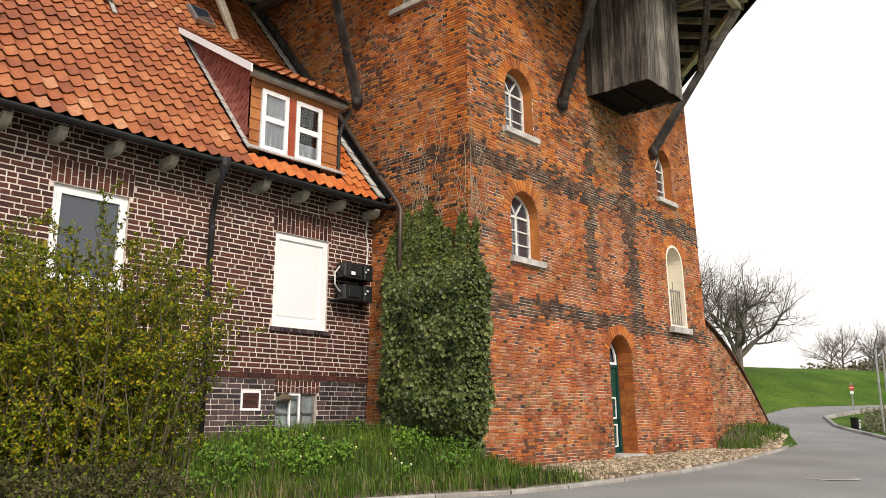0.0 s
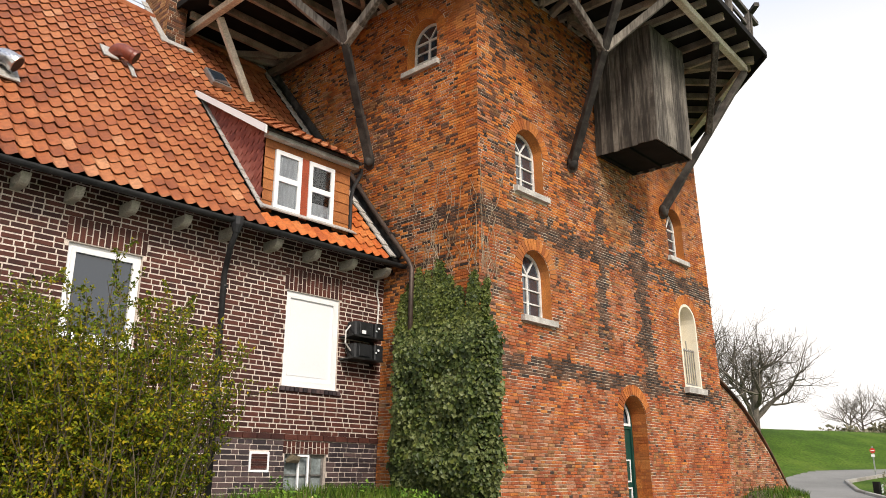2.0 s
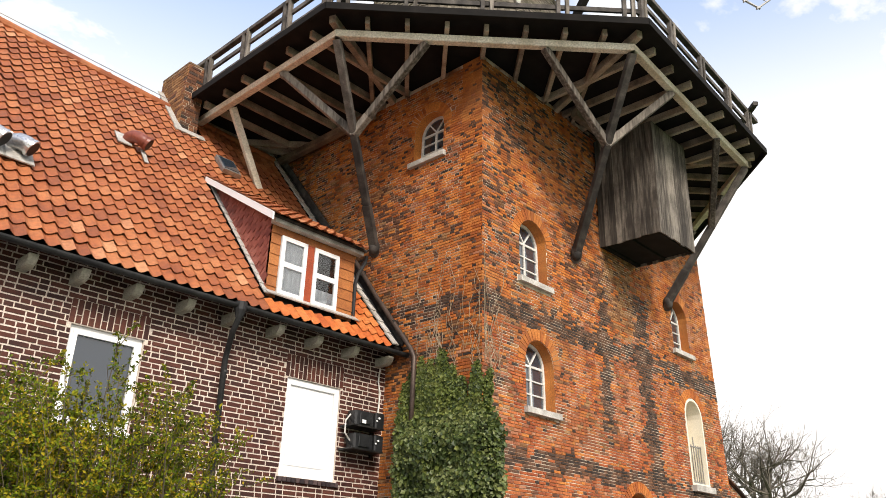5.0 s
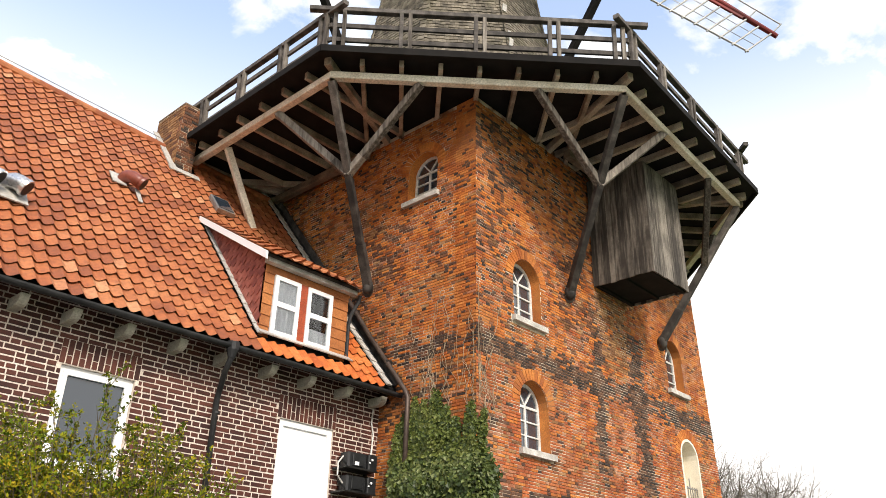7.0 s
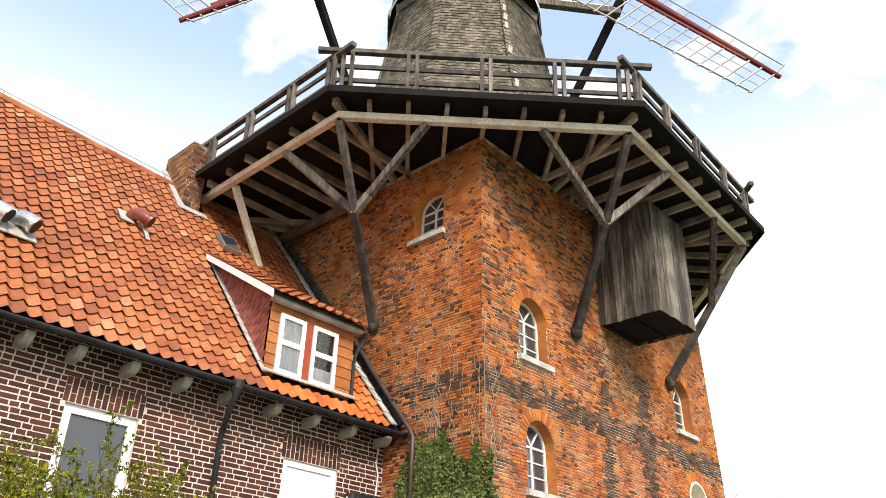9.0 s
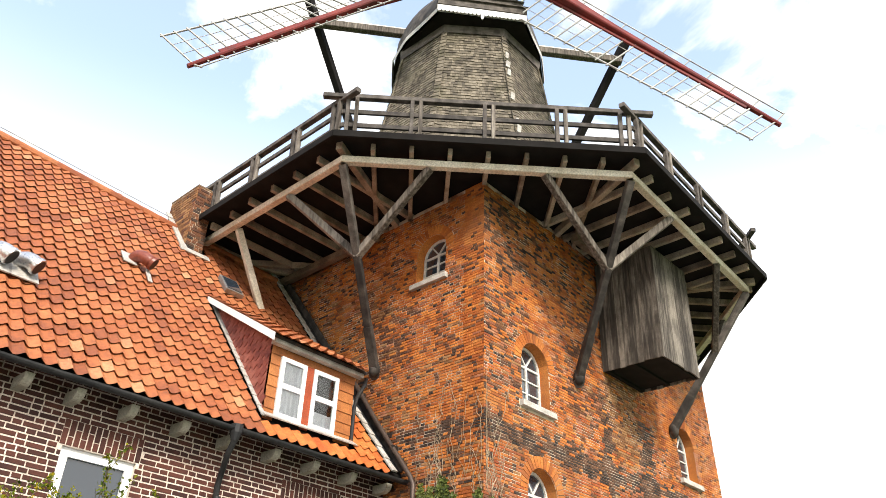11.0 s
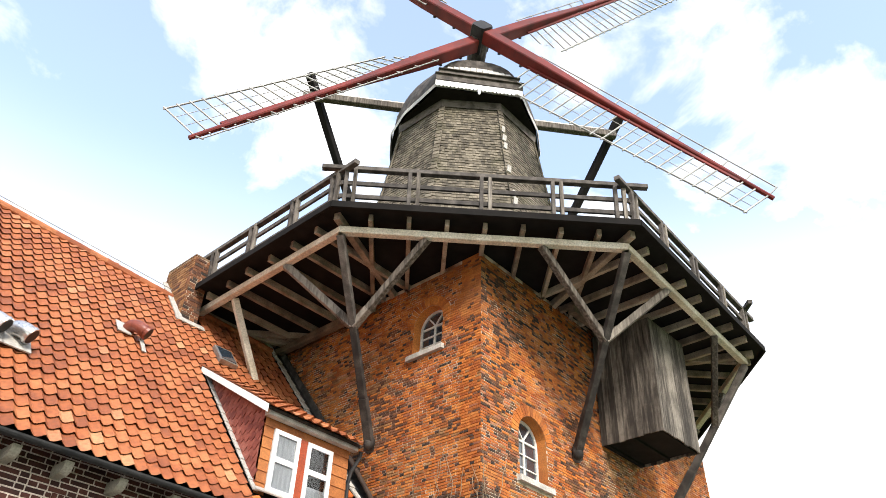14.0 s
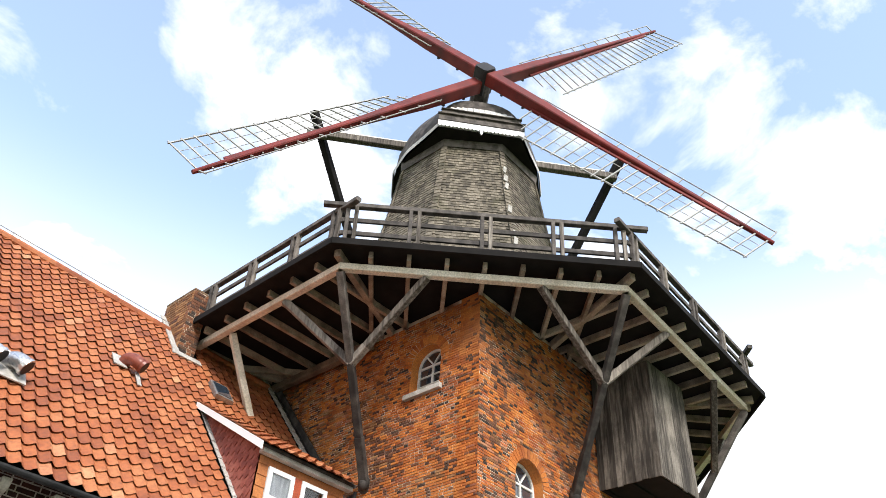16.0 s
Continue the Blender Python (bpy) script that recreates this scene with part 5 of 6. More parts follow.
part("flashing", Geo().beam((6.5, 13.72, roof_z(13.72) + 0.08), (7.2, 13.72, roof_z(13.72) + 0.08), 0.03, 0.2, up=(0, 0.64, 0.77)), M["lead"], chimney, "pale lead flashing")


# ---- roof fittings ----
def roof_pt(x, y, h=0.0):
    return Vector((x, y - h * math.sin(PITCH), roof_z(y) + h * math.cos(PITCH)))


def elbow(th, x, y, r, mat, name, reach=0.30):
    """A round pipe out of the roof that bends over along the roof, its mouth closed by a black disc."""
    pts = [roof_pt(x, y, 0.0), roof_pt(x, y, 0.10)]
    for q in range(6):
        a = math.pi / 2 * (q + 1) / 6
        pts.append(roof_pt(x + 0.15 * (1 - math.cos(a)), y - 0.14 * (1 - math.cos(a)), 0.10 + 0.15 * math.sin(a)))
    end = roof_pt(x + reach, y - 0.14 - (reach - 0.15) * 0.6, 0.245)
    d = (end - pts[-1]).normalized()
    pipe = part("pipe", Geo().tube(pts + [end], [r] * len(pts) + [r * 1.03], 16), M[mat], th, smooth=True)
    part(name, Geo().tube([end - d * 0.05, end, end + d * 0.004], [r * 1.12, r * 1.12, r * 0.96], 16), M[mat], pipe)
    # black disc paints the dark inside of the pipe mouth
    part("opening", Geo().tube([end + d * 0.004, end + d * 0.008], [r * 0.95, r * 0.93], 16), M["black_iron"], pipe, "black disc for the shaded pipe mouth")


rp = thing("roof_pipe", "glazed red clay pipe elbow through the roof", "roof pipe", roof_pt(5.12, 12.5))
elbow(rp, 5.12, 12.56, 0.115, "terracotta_pipe", "collar", 0.24)
part("lead_collar", Geo().beam(roof_pt(5.02, 12.42, 0.07), roof_pt(5.02, 12.68, 0.07), 0.26, 0.02, up=(0, -0.77, 0.64)), M["lead"], rp)
part("drip", Geo().beam(roof_pt(5.33, 12.12, 0.07), roof_pt(5.33, 12.40, 0.09), 0.08, 0.02, up=(0, -0.77, 0.64)), M["lead"], rp)
for xx in (2.60, 2.98):
    cw = thing("roof_cowl", "shiny grey zinc vent elbow with dark opening on the roof", "vent", roof_pt(xx, 11.25), "roof cowls")
    elbow(cw, xx, 11.25, 0.125, "zinc_bright", "rim", 0.19)
    part("flashing", Geo().beam(roof_pt(xx + 0.06, 10.98, 0.08), roof_pt(xx + 0.06, 11.46, 0.08), 0.42, 0.02, up=(0, -0.77, 0.64)), M["lead"], cw)
sk = thing("roof_window", "small zinc-framed skylight with dark glass", "skylight", roof_pt(7.4, 13.0))
part("frame", Geo().beam(roof_pt(7.4, 12.83, 0.1), roof_pt(7.4, 13.22, 0.1), 0.42, 0.1, up=(0, -0.77, 0.64)), M["zinc"], sk)
part("pane", Geo().beam(roof_pt(7.4, 12.87, 0.155), roof_pt(7.4, 13.18, 0.155), 0.34, 0.015, up=(0, -0.77, 0.64)), M["mirror_pane"], sk)
# lead valley against the mill wall and dark weathering board
valley = thing("valley_flashing", "stepped grey lead valley between roof and mill wall", "flashing", (9.4, 10.5, 5.2))
for i in range(22):
    y0 = 9.78 + 0.215 * i
    part("lead_step", Geo().beam(roof_pt(9.33, y0, 0.06), roof_pt(9.33, y0 + 0.235, 0.04), 0.13, 0.03, up=(0, -0.77, 0.64)), M["lead"], valley)
part("channel", Geo().beam(roof_pt(9.47, 9.85, 0.0), roof_pt(9.47, 14.6, 0.0), 0.2, 0.03, up=(0, -0.77, 0.64)), M["gutter_dark"], valley)
part("upstand", Geo().beam(roof_pt(9.58, 9.85, 0.08), roof_pt(9.60, 14.6, 0.08), 0.03, 0.15, up=(0, -0.77, 0.64)), M["wood_dark"], valley)


# ---- brickwork ----
def spans_minus(u0, u1, cuts):
    out = [(u0, u1)]
    for a, b in cuts:
        nxt = []
        for p, q in out:
            if b <= p or a >= q:
                nxt.append((p, q))
            else:
                if a - p > 0.03:
                    nxt.append((p, a))
                if q - b > 0.03:
                    nxt.append((b, q))
        out = nxt
    return out


def lay_bricks(place, z0, z1, course, spans, stretcher, header, joint, pick, rng, near=None, parent=None, mats=(), out=None, proud=0.009):
    """Courses of stretchers and headers over a wall. Bricks inside the stretch `near` become pieces of their own, the rest one mesh."""
    g = Geo()
    shared = {}
    made = 0
    z = z0
    row = 0
    o = place(0, 0, 0)
    eu, ew = (place(1, 0, 0) - o).normalized(), (place(0, 1, 0) - o).normalized()
    en = eu.cross(ew)
    if (place(0, 0, -1) - o).dot(en) < 0:
        en = -en
    while z + course * 0.5 < z1:
        h = course - joint
        for a, b in spans(z + h / 2):
            u = a - (rng.random() * stretcher)
            k = row + rng.randrange(2)
            while u < b:
                head = (k % 2 == 1) if rng.random() < 0.82 else (rng.random() < 0.3)
                k += 1
                L = (header if head else stretcher)
                p, q = max(u, a), min(u + L, b)
                u += L + joint
                if q - p < 0.025:
                    continue
                whole = abs((q - p) - L) < 1e-6
                mat = pick((p + q) / 2, z + h / 2, head)
                if near and whole and made < 290 and near[0] < p and q < near[1] and near[2] < z < near[3]:
                    key = (head, mat)
                    if key not in shared:
                        t = Geo()
                        c = 0.004
                        f = [(-L / 2, -h / 2), (L / 2, -h / 2), (L / 2, h / 2), (-L / 2, h / 2)]
                        t.add([(x, y, 0) for x, y in f] + [(x * (1 - 2 * c / L), y * (1 - 2 * c / h), proud + 0.002) for x, y in f],
                              [(0, 1, 5, 4), (1, 2, 6, 5), (2, 3, 7, 6), (3, 0, 4, 7), (4, 5, 6, 7)])
                        shared[key] = t.mesh("brick", [mats[mat]])
                    ob = new("brick", shared[key])
                    m = Matrix((eu, ew, eu.cross(ew) if eu.cross(ew).dot(en) > 0 else -eu.cross(ew))).transposed().to_4x4()
                    m.translation = place((p + q) / 2, z + h / 2, 0.0)
                    ob.parent = parent
                    ob.matrix_parent_inverse = Matrix.Identity(4)
                    ob.matrix_basis = m
                    ob.matrix_parent_inverse = (parent.parent.matrix_basis @ parent.matrix_parent_inverse @ parent.matrix_basis).inverted() if parent.parent else parent.matrix_basis.inverted()
                    made += 1
                    continue
                d = -(proud + rng.uniform(-0.003, 0.004))
                e = 0.003
                j = [rng.uniform(-0.003, 0.003) for _ in range(4)]
                g.add([place(p, z + j[0], 0), place(q, z + j[1], 0), place(q, z + h + j[2], 0), place(p, z + h + j[3], 0),
                       place(p + e, z + e + j[0], d), place(q - e, z + e + j[1], d), place(q - e, z + h - e + j[2], d), place(p + e, z + h - e + j[3], d)],
                      [(0, 1, 5, 4), (1, 2, 6, 5), (2, 3, 7, 6), (3, 0, 4, 7), (4, 5, 6, 7)], mat)
        z += course
        row += 1
    rest = part("brickwork", g, list(mats), parent, fix=False)
    rest["kind"] = "stuff"
    return rest


MILL_MATS = [M["brick_orange"], M["brick_burnt"], M["brick_pink"], M["brick_brown"], M["brick_umber"], M["brick_red"]]


def fuzz(u, z, s, seed):
    return noise.noise(Vector((u * s, z * s, seed)))


def bump_in(x, a, b, soft):
    return smooth(a - soft, a + soft, x) * (1 - smooth(b - soft, b + soft, x))


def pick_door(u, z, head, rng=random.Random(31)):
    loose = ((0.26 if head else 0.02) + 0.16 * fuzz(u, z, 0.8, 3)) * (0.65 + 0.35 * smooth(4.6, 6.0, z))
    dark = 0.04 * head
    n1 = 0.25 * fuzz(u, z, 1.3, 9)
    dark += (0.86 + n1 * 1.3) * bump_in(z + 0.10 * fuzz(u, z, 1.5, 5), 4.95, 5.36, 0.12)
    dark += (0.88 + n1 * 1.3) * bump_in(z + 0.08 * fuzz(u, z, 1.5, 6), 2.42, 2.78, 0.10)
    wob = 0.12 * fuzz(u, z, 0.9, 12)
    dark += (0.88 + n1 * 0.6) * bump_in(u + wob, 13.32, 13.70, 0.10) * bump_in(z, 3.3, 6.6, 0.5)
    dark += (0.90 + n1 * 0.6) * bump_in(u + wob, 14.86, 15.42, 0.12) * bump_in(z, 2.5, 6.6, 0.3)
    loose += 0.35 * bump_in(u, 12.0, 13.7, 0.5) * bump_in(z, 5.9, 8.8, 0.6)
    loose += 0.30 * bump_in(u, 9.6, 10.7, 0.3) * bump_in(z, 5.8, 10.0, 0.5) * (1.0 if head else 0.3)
    # more dark bricks at the wall head, painting the shade under the gallery
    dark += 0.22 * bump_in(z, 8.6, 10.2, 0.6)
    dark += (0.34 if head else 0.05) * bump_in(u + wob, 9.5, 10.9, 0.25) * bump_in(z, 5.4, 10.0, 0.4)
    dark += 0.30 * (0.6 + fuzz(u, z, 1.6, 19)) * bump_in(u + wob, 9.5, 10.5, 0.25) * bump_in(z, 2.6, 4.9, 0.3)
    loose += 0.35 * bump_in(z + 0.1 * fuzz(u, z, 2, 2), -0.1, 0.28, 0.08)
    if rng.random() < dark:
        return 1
    if rng.random() < loose:
        return 4
    if rng.random() < 0.06 + 0.35 * fuzz(u, z, 0.7, 41) + 0.75 * bump_in(u, 13.68, 14.95, 0.12) * bump_in(z, 5.5, 7.5, 0.3):
        return 3
    pink = 0.10 + 0.5 * fuzz(u, z, 0.5, 17) + 0.35 * bump_in(u, 13.7, 14.9, 0.2) * bump_in(z, 3.0, 5.6, 0.5) + 0.4 * bump_in(u, 9.4, 10.4, 0.4) * bump_in(z, 2.2, 4.6, 0.5)
    if rng.random() < pink:
        return 2
    return 5 if rng.random() < 0.85 - 0.70 * smooth(3.0, 5.6, z + 0.8 * fuzz(u, z, 0.5, 51)) else 0


def pick_side(u, z, head, rng=random.Random(37)):
    loose = (0.22 if head else 0.02) + 0.15 * fuzz(u, z, 0.8, 23)
    dark = 0.04 * head
    n1 = 0.25 * fuzz(u, z, 1.3, 29)
    dark += (0.74 + n1 * 1.4) * bump_in(z + 0.1 * fuzz(u, z, 1.5, 25), 4.95, 5.36, 0.12)
    loose += 0.35 * bump_in(u, 9.8, 10.9, 0.3) * bump_in(z, 6.6, 8.3, 0.4)
    dark += (0.24 if head else 0.02) * (0.7 + fuzz(u, z, 0.9, 33)) * bump_in(z, 5.4, 9.6, 0.4)
    dark += 0.32 * (0.6 + fuzz(u, z, 1.6, 35)) * bump_in(z, 3.7, 4.95, 0.2)
    if rng.random() < dark:
        return 1
    if rng.random() < loose:
        return 4
    if rng.random() < 0.05 + 0.40 * fuzz(u, z, 0.6, 43) + 0.25 * bump_in(z, 3.6, 4.9, 0.3) + 0.3 * bump_in(u, 10.8, 15.0, 0.8):
        return 3
    return 2 if rng.random() < 0.06 + 0.35 * fuzz(u, z, 0.5, 27) else 0


openings = WINDOWS + [NICHE, DOOR]


def door_spans(z):
    cuts = []
    for o in openings:
        ring = 0.0 if z < o[3] - 0.02 else 0.21
        if o[2] - (0.12 if o is not DOOR else 0) < z < o[2]:
            cuts.append((o[0] - o[1] - 0.08, o[0] + o[1] + 0.08))
        hwz = arch_half(o, z, ring) if z >= o[2] else 0
        if hwz:
            cuts.append((o[0] - hwz, o[0] + hwz))
    return spans_minus(9.511 + LEAN * z, 18.74 - LEAN * z, cuts)


def side_spans(z):
    o = SIDE_WINDOW
    cuts = []
    if o[2] - 0.12 < z < o[2]:
        cuts.append((o[0] - o[1] - 0.08, o[0] + o[1] + 0.08))
    hwz = arch_half(o, z, 0.0 if z < o[3] - 0.02 else 0.21)
    if hwz:
        cuts.append((o[0] - hwz, o[0] + hwz))
    far = 10.4 if z < 3.9 else min(16.0, EAVE_Y + (z - EAVE_Z) / TP + 0.6)
    return spans_minus(7.885 + LEAN * z, max(far, 10.4), cuts)


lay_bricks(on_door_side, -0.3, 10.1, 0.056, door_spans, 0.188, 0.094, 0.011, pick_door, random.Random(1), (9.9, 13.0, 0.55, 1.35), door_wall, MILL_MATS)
lay_bricks(on_house_side, -0.3, 10.1, 0.056, side_spans, 0.188, 0.094, 0.011, pick_side, random.Random(2), None, house_side_wall, MILL_MATS)


def voussoirs(o, place, parent, count, depth=0.21):
    uc, hw, w0, spring, apex = o
    rise = apex - spring
    vr = random.Random(int(uc * 100))
    for i in range(count):
        a0, a1 = math.pi * i / count + 0.012, math.pi * (i + 1) / count - 0.012
        q = []
        for a, gr in ((a0, 0.004), (a1, 0.004), (a1, depth), (a0, depth)):
            q.append((uc + (hw + gr) * math.cos(a), spring + (rise + gr) * math.sin(a)))
        d = -0.014 - 0.004 * vr.random()
        g = Geo().add([place(u, w, 0) for u, w in q] + [place(u, w, d) for u, w in q], [(0, 1, 5, 4), (1, 2, 6, 5), (2, 3, 7, 6), (3, 0, 4, 7), (4, 5, 6, 7)])
        part("arch_brick", g, M["brick_orange"], parent)


for o in WINDOWS:
    voussoirs(o, on_door_side, door_wall, 19)
voussoirs(NICHE, on_door_side, door_wall, 19)
voussoirs(DOOR, on_door_side, door_wall, 21)
voussoirs(SIDE_WINDOW, on_house_side, house_side_wall, 19)
# reveal bricks inside the door opening
for sgn in (-1, 1):
    g = Geo()
    z = 0.0
    rr = random.Random(3)
    while z < 1.85:
        y = 0.0
        while y < 0.33:
            L = rr.choice((0.105, 0.215))
            y1 = min(y + L, 0.34)
            xs = DOOR[0] + sgn * DOOR[1]
            xi = xs - sgn * 0.006
            P = [on_door_side(xs, z, y), on_door_side(xs, z, y1), on_door_side(xs, z + 0.052, y1), on_door_side(xs, z + 0.052, y)]
            Q = [on_door_side(xi, z, y), on_door_side(xi, z, y1), on_door_side(xi, z + 0.052, y1), on_door_side(xi, z + 0.052, y)]
            g.add(P + Q, [(0, 1, 5, 4), (1, 2, 6, 5), (2, 3, 7, 6), (3, 0, 4, 7), (4, 5, 6, 7)], 0)
            y = y1 + 0.01
        z += 0.0625
    rv = part("reveal_brickwork", g, M["brick_orange"], door_wall, fix=False)
    rv["kind"] = "stuff"


# buttress and chimney faces
def butt_place(u, w, d):
    return Vector((u, 8.10 + 0.03 * w + d, w))


def butt_spans(z):
    xs = [18.3 + 4.95 * i / 60 for i in range(61) if butt_top(18.3 + 4.95 * i / 60) > z + 0.03]
    return [(18.72, max(xs))] if xs and max(xs) > 18.8 else []


butt_core = [c for c in butt.children if c.name.startswith("core")][0]
lay_bricks(butt_place, -0.2, 3.2, 0.056, butt_spans, 0.20, 0.097, 0.011, lambda u, z, h, r=random.Random(8): r.choices((3, 1, 2, 4, 5), (0.36, 0.06, 0.34, 0.12, 0.12))[0], random.Random(4), None, butt_core, MILL_MATS)
stack = [c for c in chimney.children if c.name.startswith("stack")][0]
lay_bricks(lambda u, w, d: Vector((6.66 + d, u, w)), 8.6, 11.0, 0.075, lambda z: [(13.88, 15.0)], 0.22, 0.105, 0.010, lambda u, z, h, r=random.Random(8): r.choices((3, 4), (0.8, 0.12 if z > 10.1 else 0.5))[0], random.Random(5), None, stack, MILL_MATS)
lay_bricks(lambda u, w, d: Vector((u, 13.88 + d, w)), 8.6, 11.0, 0.075, lambda z: [(6.66, 7.08)], 0.22, 0.105, 0.010, lambda u, z, h, r=random.Random(9): r.choices((4, 1), (0.75, 0.15 if z > 10.2 else 0.6))[0], random.Random(6), None, stack, MILL_MATS)

# ---- house brickwork ----
HOUSE_MATS = [M["brick_house"], M["brick_plinth"]]
LINTELS = [(3.90, 5.03, 3.725, 4.059), (7.41, 8.63, 3.685, 4.059), (7.56, 8.47, 1.10, 1.30)]
HOLES = [W1, W2, BW]


def house_spans(z):
    cuts = [(x0, x1) for x0, x1, z0, z1 in LINTELS + HOLES if z0 - 0.03 < z < z1 + 0.01]
    cuts += [(W2[0] - 0.05, W2[1] + 0.05)] if 2.06 < z < 2.14 else []
    cuts += [(6.95, 7.31)] if 0.80 < z < 1.14 else []
    return spans_minus(1.2, 9.60, cuts)


lay_bricks(on_house, 1.40, 4.72, 0.0782, house_spans, 0.237, 0.112, 0.0185, lambda u, z, h: 0, random.Random(12), (6.5, 9.5, 1.42, 2.10), front_wall, HOUSE_MATS, proud=0.008)
lay_bricks(on_house, -0.1, 1.29, 0.0782, house_spans, 0.24, 0.115, 0.014, lambda u, z, h: 1, random.Random(13), None, front_wall, HOUSE_MATS, proud=0.012)


def upright(x0, x1, z0, z1, pattern, mat, proud=0.006, w=0.068):
    lr = random.Random(int(x0 * 10))
    cnt = max(1, round((x1 - x0) / (w + 0.018)))
    pitch = (x1 - x0) / cnt
    w = pitch - 0.018
    x = x0 + 0.006
    for i in range(cnt):
        z = z0 + 0.006
        for h in (pattern if i % 2 == 0 else pattern[::-1]):
            hh = (z1 - z0 - 0.012 * len(pattern)) * h
            d = -proud - 0.003 * lr.random()
            q = [(x, z), (x + w, z), (x + w, z + hh), (x, z + hh)]
            g = Geo().add([on_house(u, b, 0) for u, b in q] + [on_house(u, b, d) for u, b in q], [(0, 1, 5, 4), (1, 2, 6, 5), (2, 3, 7, 6), (3, 0, 4, 7), (4, 5, 6, 7)])
            part("lintel_brick", g, mat, front_wall)
            z += hh + 0.012
        x += pitch


upright(*LINTELS[0], (0.66, 0.34), M["brick_house"])
upright(*LINTELS[1], (0.66, 0.34), M["brick_house"])
upright(*LINTELS[2], (0.55, 0.45), M["brick_house"])
upright(1.2, 9.6, 1.305, 1.40, (1.0,), M["brick_house"], 0.03, 0.24)
upright(W2[0] - 0.04, W2[1] + 0.06, 2.055, 2.135, (1.0,), M["brick_plinth"], 0.05)


# ---- roof tiles ----
def tile_mesh(wide=0.205, length=0.37, seg=6):
    xs = [wide * (i / seg) for i in range(seg + 1)]

    def hump(x):
        return 0.021 * math.cos(2 * math.pi * (x / wide) - 5.6) + 0.003 * math.cos(4 * math.pi * x / wide)

    v = [(x - wide / 2, -0.050 * (1 - (2 * x / wide - 1) ** 2), hump(x) + 0.058) for x in xs]
    v += [(x - wide / 2, length, hump(x) + 0.020) for x in xs]
    v += [(a, b + 0.012, c - 0.013) for a, b, c in v[:seg + 1]]
    n = seg + 1
    f = [(i, i + 1, n + i + 1, n + i) for i in range(seg)] + [(2 * n + i, 2 * n + i + 1, i + 1, i) for i in range(seg)]
    f += [(0, n, 2 * n), (seg, 2 * n + seg, n + seg)]
    return v, f


TV, TF = tile_mesh()
tile_data = {}
for key in ("roof_tile", "roof_tile_new", "roof_tile_pale"):
    tile_data[key] = Geo().add(TV, TF).mesh("roof_tile", [M[key]])


def tiles_on(origin, up_slope, normal, x_from, x_to, rows, step, keep, near, parent, base, newer):
    rng2 = random.Random(77)
    g = Geo()
    made = 0
    cnt = int((x_to - x_from) / 0.2)
    for r in range(rows):
        for c in range(cnt):
            x = x_from + 0.2 * (c + 0.5)
            s = r * step - 0.05
            p = Vector((x, origin.y, origin.z)) + up_slope * s
            if not keep(x, p.y + 0.05):
                continue
            key = "roof_tile_new" if newer(x, p.y) else ("roof_tile_pale" if rng2.random() < (0.14 if r < 2 and x < 5 else 0.03) else "roof_tile")
            m = Matrix((Vector((1, 0, 0)), up_slope, normal)).transposed().to_4x4()
            m = m @ Euler((rng2.uniform(-0.012, 0.012), rng2.uniform(-0.02, 0.02), rng2.uniform(-0.015, 0.015))).to_matrix().to_4x4()
            m.translation = p + normal * rng2.uniform(-0.003, 0.004) + up_slope * rng2.uniform(-0.012, 0.012)
            if made < 300 and near(x, p.y):
                ob = new("roof_tile", tile_data[key])
                ob.parent = parent
                ob.matrix_parent_inverse = base
                ob.matrix_basis = m
                made += 1
            else:
                g.add([m @ Vector(q) for q in TV], TF, ("roof_tile", "roof_tile_new", "roof_tile_pale").index(key))
    if g.f:
        rest = part("tile_field", g, [M["roof_tile"], M["roof_tile_new"], M["roof_tile_pale"]], parent, fix=False)
        rest["kind"] = "stuff"
        return rest


def keep_main(x, y):
    if 6.68 < x < 8.66 and 9.93 < y < 12.4:
        return y > 9.93 and dorm_z(y) < roof_z(y) - 0.02
    if 6.62 < x < 7.12 and y > 13.8:
        return False
    return y < ridge_y(x) + 0.05


roof_base = (house.matrix_basis @ roof.matrix_parent_inverse @ roof.matrix_basis).inverted()
SL, NM = Vector((0, math.cos(PITCH), math.sin(PITCH))), Vector((0, -math.sin(PITCH), math.cos(PITCH)))
tiles_on(Vector((0, EAVE_Y, EAVE_Z - 0.02)), SL, NM, 0.6, 9.3, 29, 0.278, keep_main, lambda x, y: 2.9 < x < 6.7 and y < 11.9, roof, roof_base,
         lambda x, y: (x > 6.6 and y < 10.05) or (x > 8.6 and y < 11.4))
da = math.atan(0.61)
dorm_roof = [c for c in dormer.children if c.name.startswith("roof_deck")][0]
tiles_on(Vector((0, 9.9, dorm_z(9.9) - 0.05)), Vector((0, math.cos(da), math.sin(da))), Vector((0, -math.sin(da), math.cos(da))), 6.62, 8.72, 10, 0.29, lambda x, y: y < 12.45, lambda x, y: True, dorm_roof,
         (dormer.matrix_basis @ dorm_roof.matrix_parent_inverse @ dorm_roof.matrix_basis).inverted(), lambda x, y: False)
ridge_cap = thing("ridge_cap", "row of half-round clay ridge tiles under a thin wire", "ridge tiles", ridge_at(4))
for i in range(27):
    x = -1.0 + 0.38 * i
    if 6.3 < x < 7.1:
        continue
    part("ridge_tile", Geo().tube([ridge_at(x), ridge_at(x + 0.36, 0.012), ridge_at(x + 0.42, 0.015)], [0.115, 0.10, 0.10], 10), M["roof_tile"], ridge_cap)
